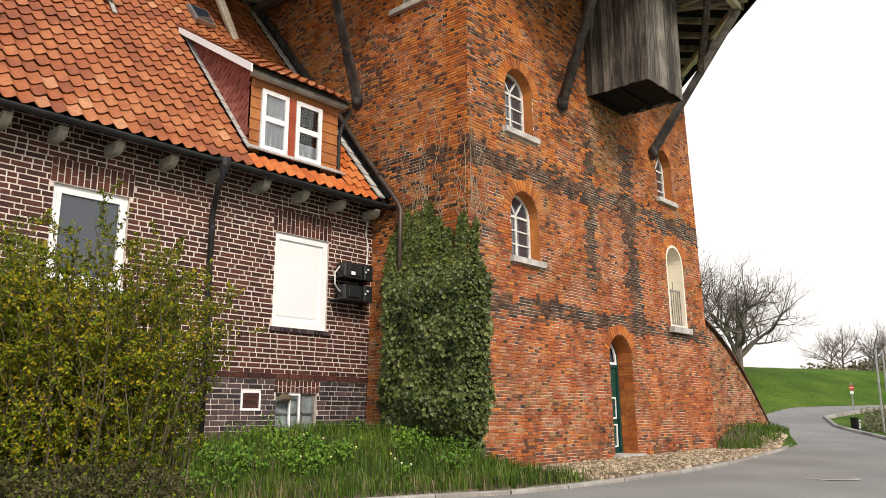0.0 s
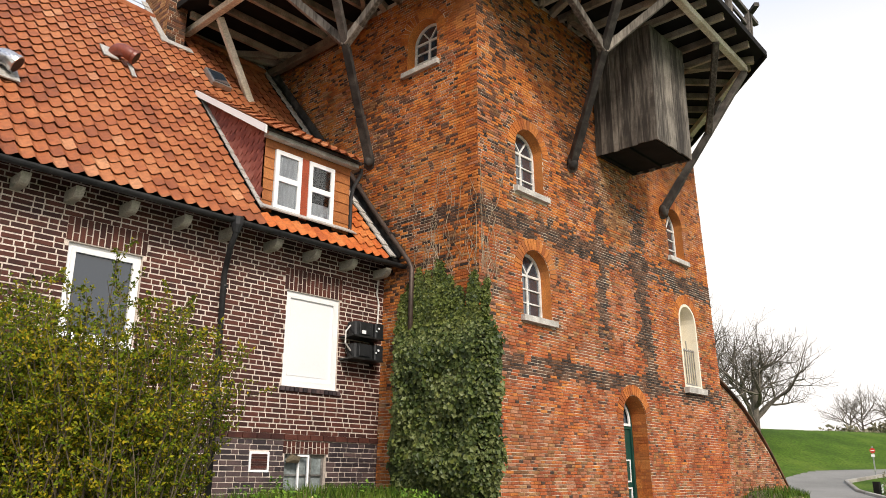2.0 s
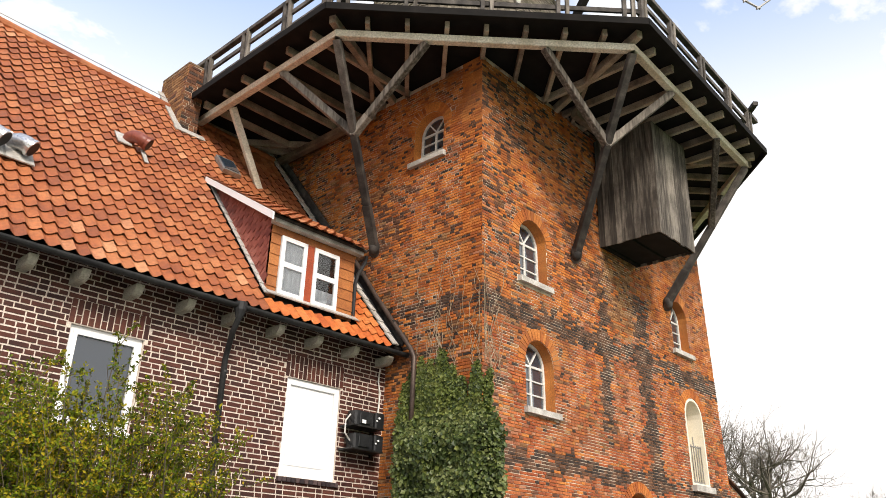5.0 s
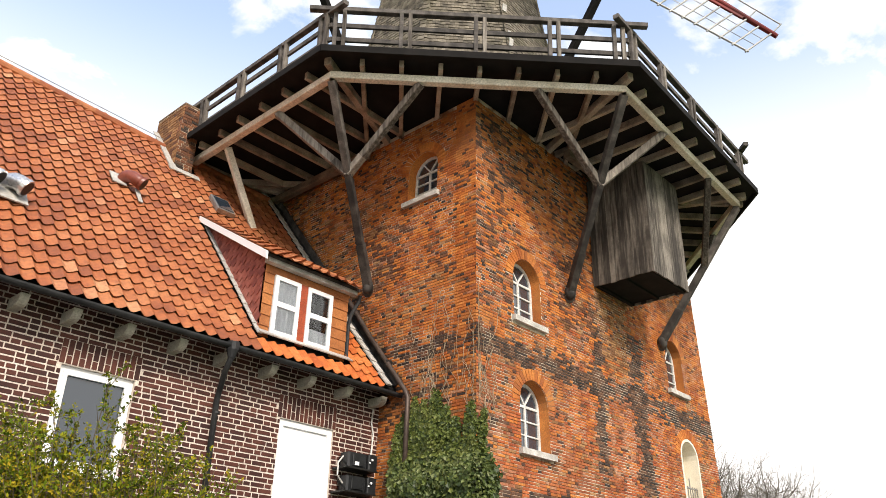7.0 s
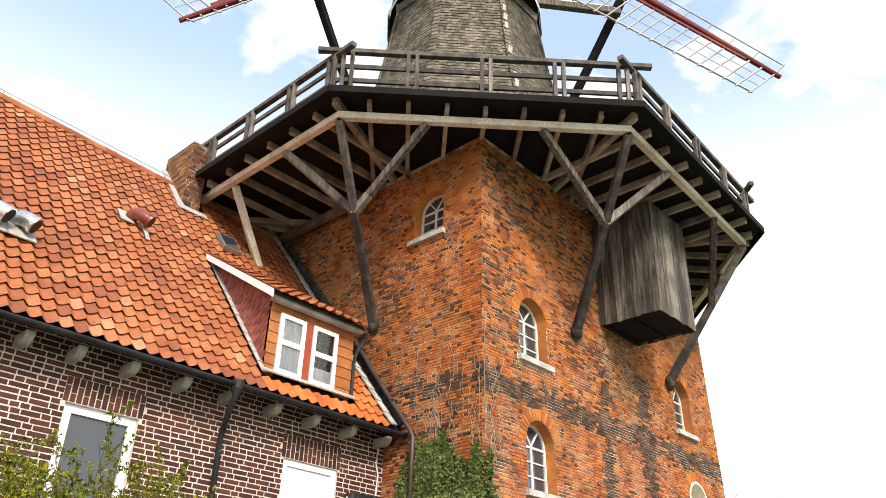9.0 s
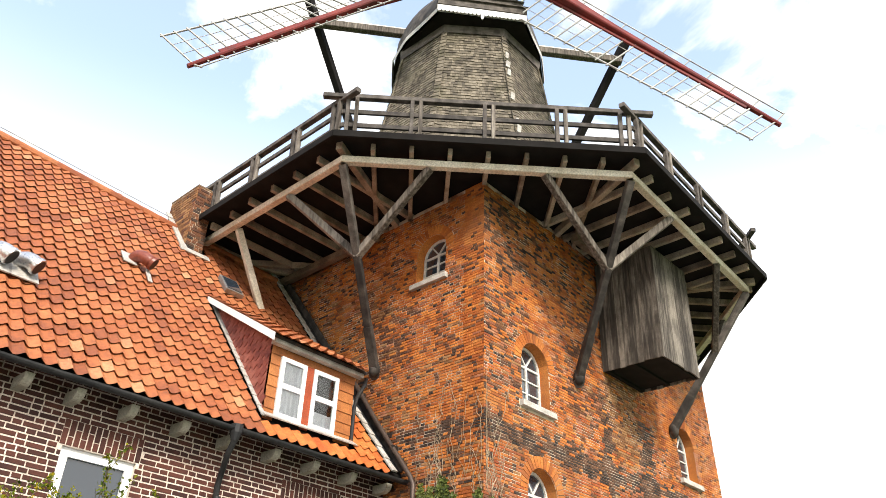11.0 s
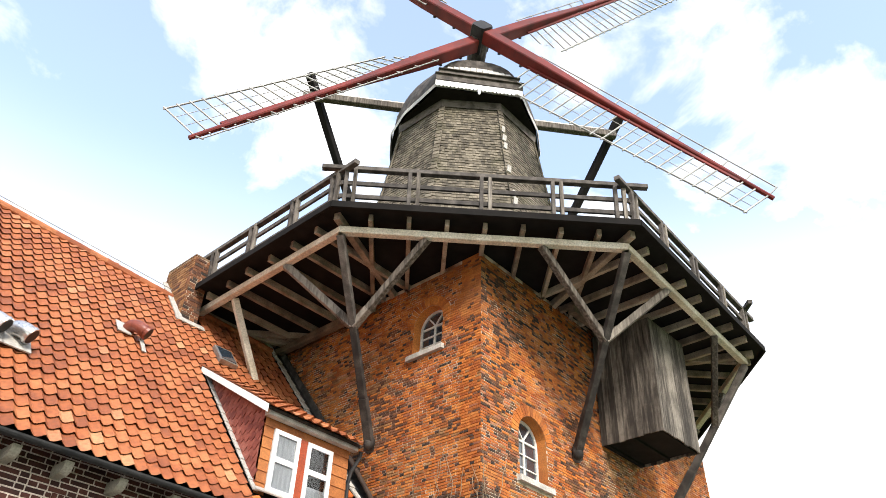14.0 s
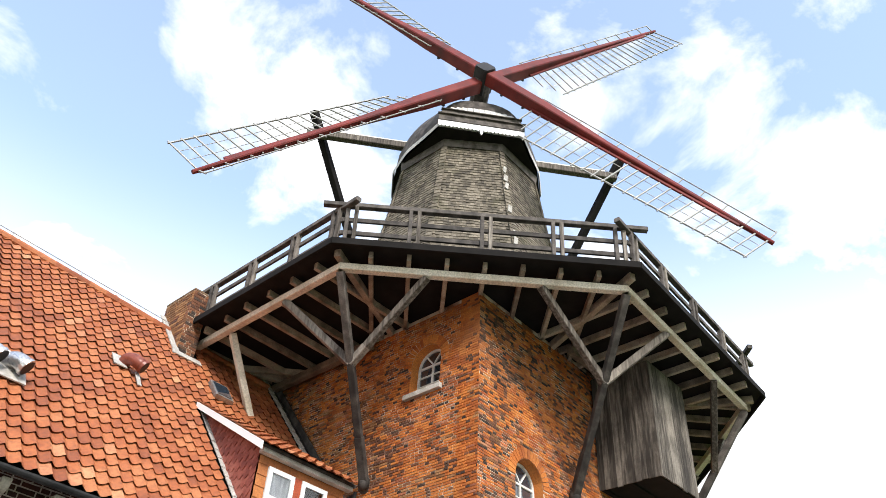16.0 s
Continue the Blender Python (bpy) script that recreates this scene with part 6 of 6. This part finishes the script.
part("wire", Geo().tube([ridge_at(-1, 0.22), ridge_at(2.5, 0.2), ridge_at(6.6, 0.22)], 0.008, 5), M["zinc"], ridge_cap, "thin conductor wire")
for x in (0, 1.5, 3.0, 4.5, 6.0):
    part("wire_holder", Geo().tube([ridge_at(x, 0.08), ridge_at(x, 0.22)], 0.008, 5), M["zinc"], ridge_cap)


# ---- plants ----
def leaf_into(g, c, d, n, L, W, mat=0):
    """A small folded leaf at c, pointing along d, facing n."""
    d = d.normalized()
    s = d.cross(n)
    if s.length < 1e-5:
        s = d.cross(Vector((0.3, 0.5, 0.8)))
    s.normalize()
    up = s.cross(d)
    g.add([c, c + d * L * 0.5 + s * W * 0.5 + up * W * 0.14, c + d * L, c + d * L * 0.5 - s * W * 0.5 + up * W * 0.14],
          [(0, 1, 2), (0, 2, 3)], mat)


def rand_dir(r):
    while True:
        v = Vector((r.uniform(-1, 1), r.uniform(-1, 1), r.uniform(-1, 1)))
        if 0.05 < v.length < 1:
            return v.normalized()


# ivy wrapped round the mill corner
ivy = thing("ivy", "dense dark green ivy climbing the mill corner", "ivy", (9.4, 8.6, 0.3))
ir = random.Random(51)


def ivy_out(y, z):
    """How far the ivy stands off the wall."""
    body = 0.30 * smooth(0.0, 1.1, z) * (1 - smooth(2.7, 3.4, z)) + 0.07
    edge = 1 - smooth(9.35, 9.75, y)
    return (body * (0.45 + 0.55 * edge) + 0.20 * noise.noise(Vector((y * 2.0, z * 1.7, 1.0))) + 0.08 * noise.noise(Vector((y * 6.0, z * 6.0, 3.0))))


IVY_FINGERS = ((7.85, 3.95, 0.12), (8.08, 4.05, 0.16), (8.40, 3.85, 0.14), (8.62, 4.10, 0.15), (8.84, 4.38, 0.20), (9.10, 4.20, 0.15), (9.33, 4.30, 0.16), (9.55, 4.05, 0.14), (9.72, 3.9, 0.10))


def ivy_top(y):
    best = 3.38
    for c, h, w in IVY_FINGERS:
        best = max(best, 3.3 + (h - 3.3) * max(0.0, 1 - (abs(y - c) / w) ** 2.2))
    return best + 0.10 * noise.noise(Vector((y * 14.0, 7.0, 0)))


def ivy_place(y, z, o):
    """Across the house side for y above 7.9, bending round the corner onto the door side below that."""
    wl = 7.89 + LEAN * z
    if y >= wl:
        return Vector((9.52 + LEAN * z - o, y - 0.4 * o * (1 - smooth(wl, wl + 0.8, y)), z)), Vector((-1, -0.25, 0.1))
    t = wl - y
    return Vector((9.52 + LEAN * z + t - 0.25 * o, wl - o * 0.8, z)), Vector((-0.5, -1, 0.1))


# near-black sheet added behind the leaves for the shade deep inside the ivy
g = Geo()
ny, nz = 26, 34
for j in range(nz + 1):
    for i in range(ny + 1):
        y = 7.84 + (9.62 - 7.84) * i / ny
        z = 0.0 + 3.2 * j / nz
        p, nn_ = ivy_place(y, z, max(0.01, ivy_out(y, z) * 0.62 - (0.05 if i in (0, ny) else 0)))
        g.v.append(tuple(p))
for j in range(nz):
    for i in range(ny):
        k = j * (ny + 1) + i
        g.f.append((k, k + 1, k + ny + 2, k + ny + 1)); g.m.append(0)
part("stem_mat", g, M["ivy_shade"], ivy, smooth=True, fix=False)
g = Geo()
for i in range(24000):
    y = ir.uniform(7.76, 9.74)
    z = ir.uniform(0.15, 4.45)
    if z > ivy_top(y):
        continue
    if z > 3.35 and ir.random() < 0.30:
        continue
    o = ivy_out(y, z) * ir.uniform(0.6, 1.12) + 0.02
    p, nrm = ivy_place(y, z, max(0.02, o))
    nrm = (nrm.normalized() + rand_dir(ir) * 0.55).normalized()
    d = Vector((ir.uniform(-0.3, 0.3), ir.uniform(-1, 1), ir.uniform(-1.3, 0.1)))
    L = ir.uniform(0.055, 0.10) * (0.7 if z > 3.3 else 1)
    leaf_into(g, p, d, nrm, L, L * ir.uniform(0.75, 1.0), 1 if (z > 3.2 and ir.random() < 0.7) or ir.random() < 0.14 else 0)
# thin young fingers of ivy flat on the wall above the thick growth
for i in range(9000):
    y, z = ir.uniform(7.80, 9.74), ir.uniform(3.2, 4.45)
    if z > ivy_top(y):
        continue
    p, nrm = ivy_place(y, z, ir.uniform(0.02, 0.07))
    d = Vector((0, ir.uniform(-1, 1), ir.uniform(-1.0, 0.4)))
    L = ir.uniform(0.04, 0.075)
    leaf_into(g, p, d, (nrm.normalized() + rand_dir(ir) * 0.4).normalized(), L, L * ir.uniform(0.7, 0.95), 1 if ir.random() < 0.45 else 0)
for i in range(5000):
    z = ir.uniform(0.2, 3.8)
    if z > 3.3 and ir.random() < 0.6:
        continue
    a = ir.uniform(-0.2, 1.45)
    o = max(0.03, ivy_out(8.1, z) * ir.uniform(0.65, 1.1))
    nrm = Vector((-math.cos(a), -math.sin(a), 0.1))
    p = Vector((9.56 + LEAN * z, 7.93 + LEAN * z, z)) + nrm * o + Vector((0.10 * max(0, a - 0.8), 0.10 * max(0, 0.8 - a), 0))
    d = Vector((ir.uniform(-1, 1), ir.uniform(-1, 1), ir.uniform(-1.3, 0.1)))
    L = ir.uniform(0.045, 0.088)
    leaf_into(g, p, d, (nrm + rand_dir(ir) * 0.55).normalized(), L, L * ir.uniform(0.75, 1.0), 1 if ir.random() < 0.12 else 0)
lv = part("leaves", g, [M["ivy_leaf"], M["ivy_young"]], ivy, fix=False)
lv["kind"] = "stuff"
vines = thing("dry_vines", "thin pale dry vine stems clinging to the brick corner", "vines", (9.55, 8.2, 3.9))
for k in range(52):
    side = ir.random() < 0.8
    u = ir.uniform(7.95, 9.5) if side else ir.uniform(9.62, 10.0)
    z = ir.uniform(3.6, 4.3)
    pts = []
    top = ir.uniform(4.3, 5.2) if ir.random() < 0.7 else ir.uniform(5.2, 6.6)
    while z < top:
        q = on_house_side(u, z, -0.02) if side else on_door_side(u, z, -0.02)
        pts.append(q)
        u += ir.uniform(-0.10, 0.10)
        u = max(u, 7.93 + LEAN * z) if side else max(u, 9.56 + LEAN * z)
        z += ir.uniform(0.08, 0.2)
    if len(pts) > 2:
        part("stem", Geo().tube(pts, 0.004, 4), M["twig_pale"], vines, fix=False)

# tall privet-like shrub in front of the house
br = random.Random(61)


def bush_top(u):
    return 2.27 + 0.26 * noise.noise(Vector((u * 1.6, 0, 5))) + 0.22 * math.exp(-((u + 3.1) / 0.25) ** 2) + 0.20 * smooth(-3.6, -4.4, u) * 1.0 - 0.12 * math.exp(-((u + 2.75) / 0.3) ** 2)


def shrub(name, label, u0, u1, v0, v1, top, base, count, stems, mat, leaf, rnd, green=None):
    sh = thing(name, label, "shrub", (*xy_of((u0 + u1) / 2, (v0 + v1) / 2), base))
    wood, lf = Geo(), Geo()
    tips = []
    for i in range(stems):
        u, v = rnd.uniform(u0 + 0.1, u1 - 0.1), rnd.uniform(v0 + 0.1, v1 - 0.1)
        h = top(u) * rnd.uniform(0.55, 1.06) - base
        p = Vector((*xy_of(u, v), base))
        pts = [p]
        lean = rand_dir(rnd) * 0.22
        n_ = 6
        for k in range(n_):
            lean = lean + rand_dir(rnd) * 0.14
            step = Vector((lean.x, lean.y, 1)).normalized() * (h / n_)
            pts.append(pts[-1] + step)
        r0 = rnd.uniform(0.006, 0.012)
        wood.tube(pts, [r0 * (1 - 0.75 * k / n_) for k in range(n_ + 1)], 4)
        tips.append(pts)
        for k in range(2, n_ + 1):
            for q in range(2):
                d = (rand_dir(rnd) + Vector((0, 0, 0.5))).normalized() * rnd.uniform(0.12, 0.30)
                b = pts[k - 1].lerp(pts[k], rnd.random())
                tw = [b, b + d * 0.55 + Vector((0, 0, 0.02)), b + d + Vector((0, 0, 0.05))]
                wood.tube(tw, [0.004, 0.003, 0.0015], 3)
                tips.append(tw)
    for i in range(count):
        tw = rnd.choice(tips)
        k = rnd.randrange(len(tw) - 1)
        if len(tw) > 4:
            k = rnd.randrange(1, len(tw) - 1)
        c = tw[k].lerp(tw[k + 1], rnd.random()) + rand_dir(rnd) * 0.02
        d = rand_dir(rnd) + Vector((0, 0, 0.35))
        L = leaf * rnd.uniform(0.6, 1.25)
        uu, vv_ = uv_of(c.x, c.y)
        leaf_into(lf, c, d, rand_dir(rnd) + Vector((-0.5, -0.5, 0.6)), L, L * 0.52, 1 if green and green(uu, c.z, rnd) else 0)
    wd_ = part("twig_growth", wood, M["twig"], sh, "thin tan twigs", fix=False)
    wd_["kind"] = "stuff"
    lo = part("leaves", lf, mat, sh, fix=False)
    lo["kind"] = "stuff"
    return sh


def greener(u, z, r):
    return r.random() < 0.35 + 0.45 * smooth(-3.0, -4.2, u) + 0.2 * smooth(1.0, 0.3, z)


shrub("shrub", "tall loose green and yellow-leaved shrub before the house wall", -5.6, -2.28, 6.2, 7.7, bush_top, -0.05, 150000, 420, [M["privet"], M["privet_green"]], 0.040, br, greener)
# low dense hedge along the foot of the bank
lr = random.Random(62)
hd = thing("low_hedge", "low dense trimmed hedge of small dark leaves", "hedge", (*xy_of(-3.6, 5.6), -0.6))
core_, lf = Geo(), Geo()
for i in range(60):
    u = -6.0 + 4.6 * i / 59
    pts = [Vector((*xy_of(u + lr.uniform(-0.1, 0.1), 5.6 + lr.uniform(-0.4, 0.4)), -0.65)), Vector((*xy_of(u + lr.uniform(-0.2, 0.2), 5.6 + lr.uniform(-0.4, 0.4)), 0.22))]
    core_.tube(pts, [0.012, 0.004], 4)
for i in range(24000):
    u, v = lr.uniform(-6.2, -1.5), lr.uniform(5.0, 6.3)
    hi_ = 0.36 + 0.08 * noise.noise(Vector((u * 1.5, v * 1.5, 0))) + 0.06 * noise.noise(Vector((u * 6, v * 6, 0))) - 0.35 * smooth(-2.1, -1.5, u)
    c = Vector((*xy_of(u, v), hi_ - 0.38 * lr.random() ** 2))
    L = lr.uniform(0.022, 0.045)
    leaf_into(lf, c, rand_dir(lr) + Vector((0, 0, 0.4)), rand_dir(lr) + Vector((-0.3, -0.3, 0.7)), L, L * 0.6, 1 if lr.random() < 0.12 else 0)
part("twig_growth", core_, M["twig"], hd, fix=False)["kind"] = "stuff"
ob = part("leaves", lf, [M["hedge_low"], M["privet_green"]], hd, fix=False)
ob["kind"] = "stuff"

# grass on the bank
gr = random.Random(71)


def blades(count, u0, u1, v0, v1, hgt, wid, mats, keep, name, label):
    g = Geo()
    made = 0
    for i in range(count):
        u, v = gr.uniform(u0, u1), gr.uniform(v0, v1)
        past = v - kerb_v(u)
        x, y = xy_of(u, v)
        if past < 0.1 or not keep(u, v, x, y, past):
            continue
        z = ground_z(u, v) - 0.05
        a = gr.uniform(0, 2 * math.pi)
        h = hgt * gr.uniform(0.45, 1.2)
        bend = Vector((math.cos(a), math.sin(a), 0)) * h * gr.uniform(0.05, 0.5)
        s = Vector((-math.sin(a), math.cos(a), 0)) * wid * gr.uniform(0.6, 1.2)
        p = Vector((x, y, z))
        g.add([p - s, p + s, p + bend * 0.4 + Vector((0, 0, h * 0.6)) + s * 0.7, p + bend * 0.4 + Vector((0, 0, h * 0.6)) - s * 0.7, p + bend + Vector((0, 0, h * 0.95))],
              [(0, 1, 2, 3), (3, 2, 4)], 1 if gr.random() < 0.04 + 0.45 * (1 - smooth(0.2, 0.9, past)) * (0.5 + fuzz(u * 2, v * 2, 1, 3)) else 0)
    ob = part(name, g, mats, None, fix=False)
    return tagged(ob, label, "grass", kind="stuff")


def in_bank(u, v, x, y, past):
    return y < 10.2 and x < 9.9 and not (y > 7.75 and x > 9.35) and past < 4.6


blades(56000, -6.5, 2.6, 7.2, 13.5, 0.22, 0.007, [M["grass"], M["grass_dry"]], in_bank, "grass", "long uneven green grass with dry straw on the bank")
blades(2600, 0.2, 5.0, 10.6, 15.5, 0.10, 0.004, [M["grass"], M["grass_dry"]], lambda u, v, x, y, p: y < 7.88 and fuzz(x * 1.5, y * 1.5, 1, 8) > 0.05, "grass", "sparse short grass among stones")
blades(22000, 5.5, 12.5, 17.5, 26.0, 0.22, 0.008, [M["grass"], M["grass"]], lambda u, v, x, y, p: (18.5 < x < 24.5 and 6.9 + (x - 18.5) * 0.14 < y < 8.08 + max(0, x - 22.6)), "grass", "green grass tuft at the buttress foot")
blades(2200, -6.0, -1.2, 7.2, 9.6, 0.35, 0.006, [M["grass_dry"], M["grass_dry"]], lambda u, v, x, y, p: p < 1.2, "grass", "dry straw stalks at the foot of the bank")
# broad-leaved weeds
g = Geo()
for i in range(260):
    u, v = gr.uniform(-3.2, 0.4), gr.uniform(8.8, 12.4)
    past = v - kerb_v(u)
    x, y = xy_of(u, v)
    if past < 0.5 or not in_bank(u, v, x, y, past) or fuzz(x, y, 1.2, 15) < 0.0:
        continue
    z = ground_z(u, v) - 0.02
    for k in range(26):
        c = Vector((x, y, z + gr.uniform(0.02, 0.28))) + Vector((gr.gauss(0, 0.08), gr.gauss(0, 0.08), 0))
        leaf_into(g, c, rand_dir(gr) + Vector((0, 0, 0.3)), Vector((-0.3, -0.3, 1)), gr.uniform(0.04, 0.08), gr.uniform(0.03, 0.05))
wd = part("weeds", g, M["weed"], None, fix=False)
tagged(wd, "bright green leafy weeds on the bank", "weeds", kind="stuff")
for k in range(9):
    u, v = gr.uniform(-2.2, -0.3), gr.uniform(10.6, 11.6)
    x, y = xy_of(u, v)
    if y > 10.1:
        continue
    z = ground_z(u, v)
    fl = thing("wild_flower", "small pale yellow wild flower in the grass", "flower", (x, y, z - 0.05), "wild flowers")
    part("stem", Geo().tube([(x, y, z - 0.06), (x, y, z + 0.24)], 0.003, 4), M["weed"], fl, fix=False)
    part("blossom", Geo().tube([(x, y, z + 0.235), (x, y, z + 0.25), (x, y, z + 0.262)], [0.009, 0.016, 0.006], 7), M["flower"], fl, fix=False)


# bare trees
def bare_tree(base, height, spread, seed, label, thick=0.17, levels=5):
    r = random.Random(seed)
    tree = thing("bare_tree", label, "tree", base, "bare trees")
    trunk, twigs = Geo(), Geo()

    def grow(p, d, L, rad, lv):
        pts = [p]
        n_ = 4 if lv < 3 else 3
        for k in range(n_):
            d = (d + rand_dir(r) * (0.07 if lv == 0 else 0.22) + Vector((0, 0, 0.05 if lv < 2 else 0.10))).normalized()
            pts.append(pts[-1] + d * L / n_)
        gg = trunk if lv == 0 else twigs
        gg.tube(pts, [max(0.005, rad * (1 - 0.45 * k / n_)) for k in range(n_ + 1)], 7 if lv == 0 else (5 if lv < 3 else 3))
        if lv >= levels:
            return
        kids = (8 if lv == 0 else 4 if lv < 3 else 3)
        for k in range(kids):
            f = 0.35 + 0.65 * (k + 1) / kids if lv else 0.18 + 0.82 * (k + 1) / kids
            i = min(n_ - 1, int(f * n_))
            q = pts[i].lerp(pts[i + 1], min(1.0, f * n_ - i))
            side = rand_dir(r)
            if lv == 0:
                side = Vector((math.cos(2.4 * k + 0.5), math.sin(2.4 * k + 0.5), 0))
            side = (side - d * side.dot(d)).normalized()
            nd = (d * (0.55 if k < kids - 1 else 1.0) + side * spread * (1.0 if k < kids - 1 else 0.25)).normalized()
            grow(q, nd, L * (r.uniform(0.52, 0.78) if lv else 0.80 - 0.045 * k), max(0.006, rad * 0.52), lv + 1)

    grow(Vector(base) - Vector((0, 0, 0.2)), Vector((0.03, 0, 1)).normalized(), height * 0.50, thick, 0)
    part("trunk", trunk, M["bark"], tree, fix=False)
    ob = part("crown", twigs, M["bark"], tree, fix=False)
    ob["kind"] = "stuff"
    return tree


def on_ground(u, v):
    return (*xy_of(u, v), ground_z(u, v) - 0.05)


bare_tree(on_ground(16.2, 43.0), 6.4, 0.85, 5, "bare spreading tree with fine twigs on the dike", 0.25, 6)
bare_tree(on_ground(14.2, 46.0), 7.0, 0.8, 9, "bare tree half hidden behind the mill", 0.16)
for i, (u, v, h) in enumerate(((28.5, 58, 3.4), (30.5, 60, 4.2), (33.0, 60, 4.4), (35.5, 62, 4.6), (31.5, 57, 3.0))):
    bare_tree(on_ground(u, v), h, 0.8, 20 + i, "small bare tree far along the lane", 0.09, 4)
far = Geo()
fr_ = random.Random(91)
for i in range(2600):
    u, v = fr_.uniform(28, 40), fr_.uniform(57, 62)
    x, y = xy_of(u, v)
    c = Vector((x, y, ground_z(u, v) + fr_.uniform(0, 1.1) * (0.6 + 0.5 * math.sin(u))))
    leaf_into(far, c, rand_dir(fr_), rand_dir(fr_), 0.35, 0.2)
fh = part("far_bushes", far, M["hedge_far"], None, fix=False)
tagged(fh, "brown-green bushes along the far lane", "bushes", kind="stuff")
# hedge, posts and sign beyond the lane
hg = Geo()
for i in range(3000):
    t = fr_.random()
    u, v = 14.95 + 3.6 * t + fr_.gauss(0, 0.12), 28.3 + 1.2 * t + fr_.gauss(0, 0.2)
    c = Vector((*xy_of(u, v), ground_z(u, v) + fr_.uniform(0.0, 0.75)))
    leaf_into(hg, c, rand_dir(fr_), rand_dir(fr_), 0.10, 0.05)
ob = part("hedge", hg, M["hedge_far"], None, fix=False)
tagged(ob, "low brownish bare hedge beside the lane", "hedge", kind="stuff")
bx = thing("bollard", "dark wooden bollard with white stripes beside the lane", "bollard", on_ground(14.62, 28.4))
x, y, z = on_ground(14.62, 28.4)
part("post", Geo().beam((x, y, z), (x, y, z + 0.5), 0.25, 0.2), M["wood_black"], bx)
for k in range(3):
    part("stripe", Geo().beam((x + 0.12 + 0.02 * k, y - 0.12, z + 0.12 + 0.10 * k), (x + 0.22 + 0.02 * k, y - 0.12, z + 0.2 + 0.10 * k), 0.05, 0.02), M["white_paint"], bx, "white stripe")
sg = thing("road_sign", "round red and white no-entry sign on a grey post", "road sign", on_ground(18.3, 35.5))
x, y, z = on_ground(18.3, 35.5)
part("post", Geo().tube([(x, y, z - 0.1), (x, y, z + 1.35)], 0.03, 8), M["steel"], sg)
away = Vector((-x, -y, 0)).normalized()
c = Vector((x, y, z + 1.15)) + away * 0.04
part("disc", Geo().tube([c, c + away * 0.02], 0.11, 20), M["sign_red"], sg, "red disc")
side_ = Vector((away.y, -away.x, 0))
part("bar", Geo().beam(c + away * 0.03 - side_ * 0.075, c + away * 0.03 + side_ * 0.075, 0.02, 0.035), M["white_paint"], sg, "white bar")
part("plate", Geo().beam(c + Vector((0, 0, -0.21)) - side_ * 0.075, c + Vector((0, 0, -0.21)) + side_ * 0.075, 0.02, 0.11), M["white_paint"], sg, "small white plate")
for u, v, h in ((15.42, 28.0, 2.9), (16.9, 30.2, 2.9)):
    x, y, z = on_ground(u, v)
    pl = thing("steel_post", "plain grey galvanised post beside the lane", "post", (x, y, z), "steel posts")
    part("tube", Geo().tube([(x, y, z - 0.1), (x, y, z + h)], 0.035, 8), M["steel"], pl)
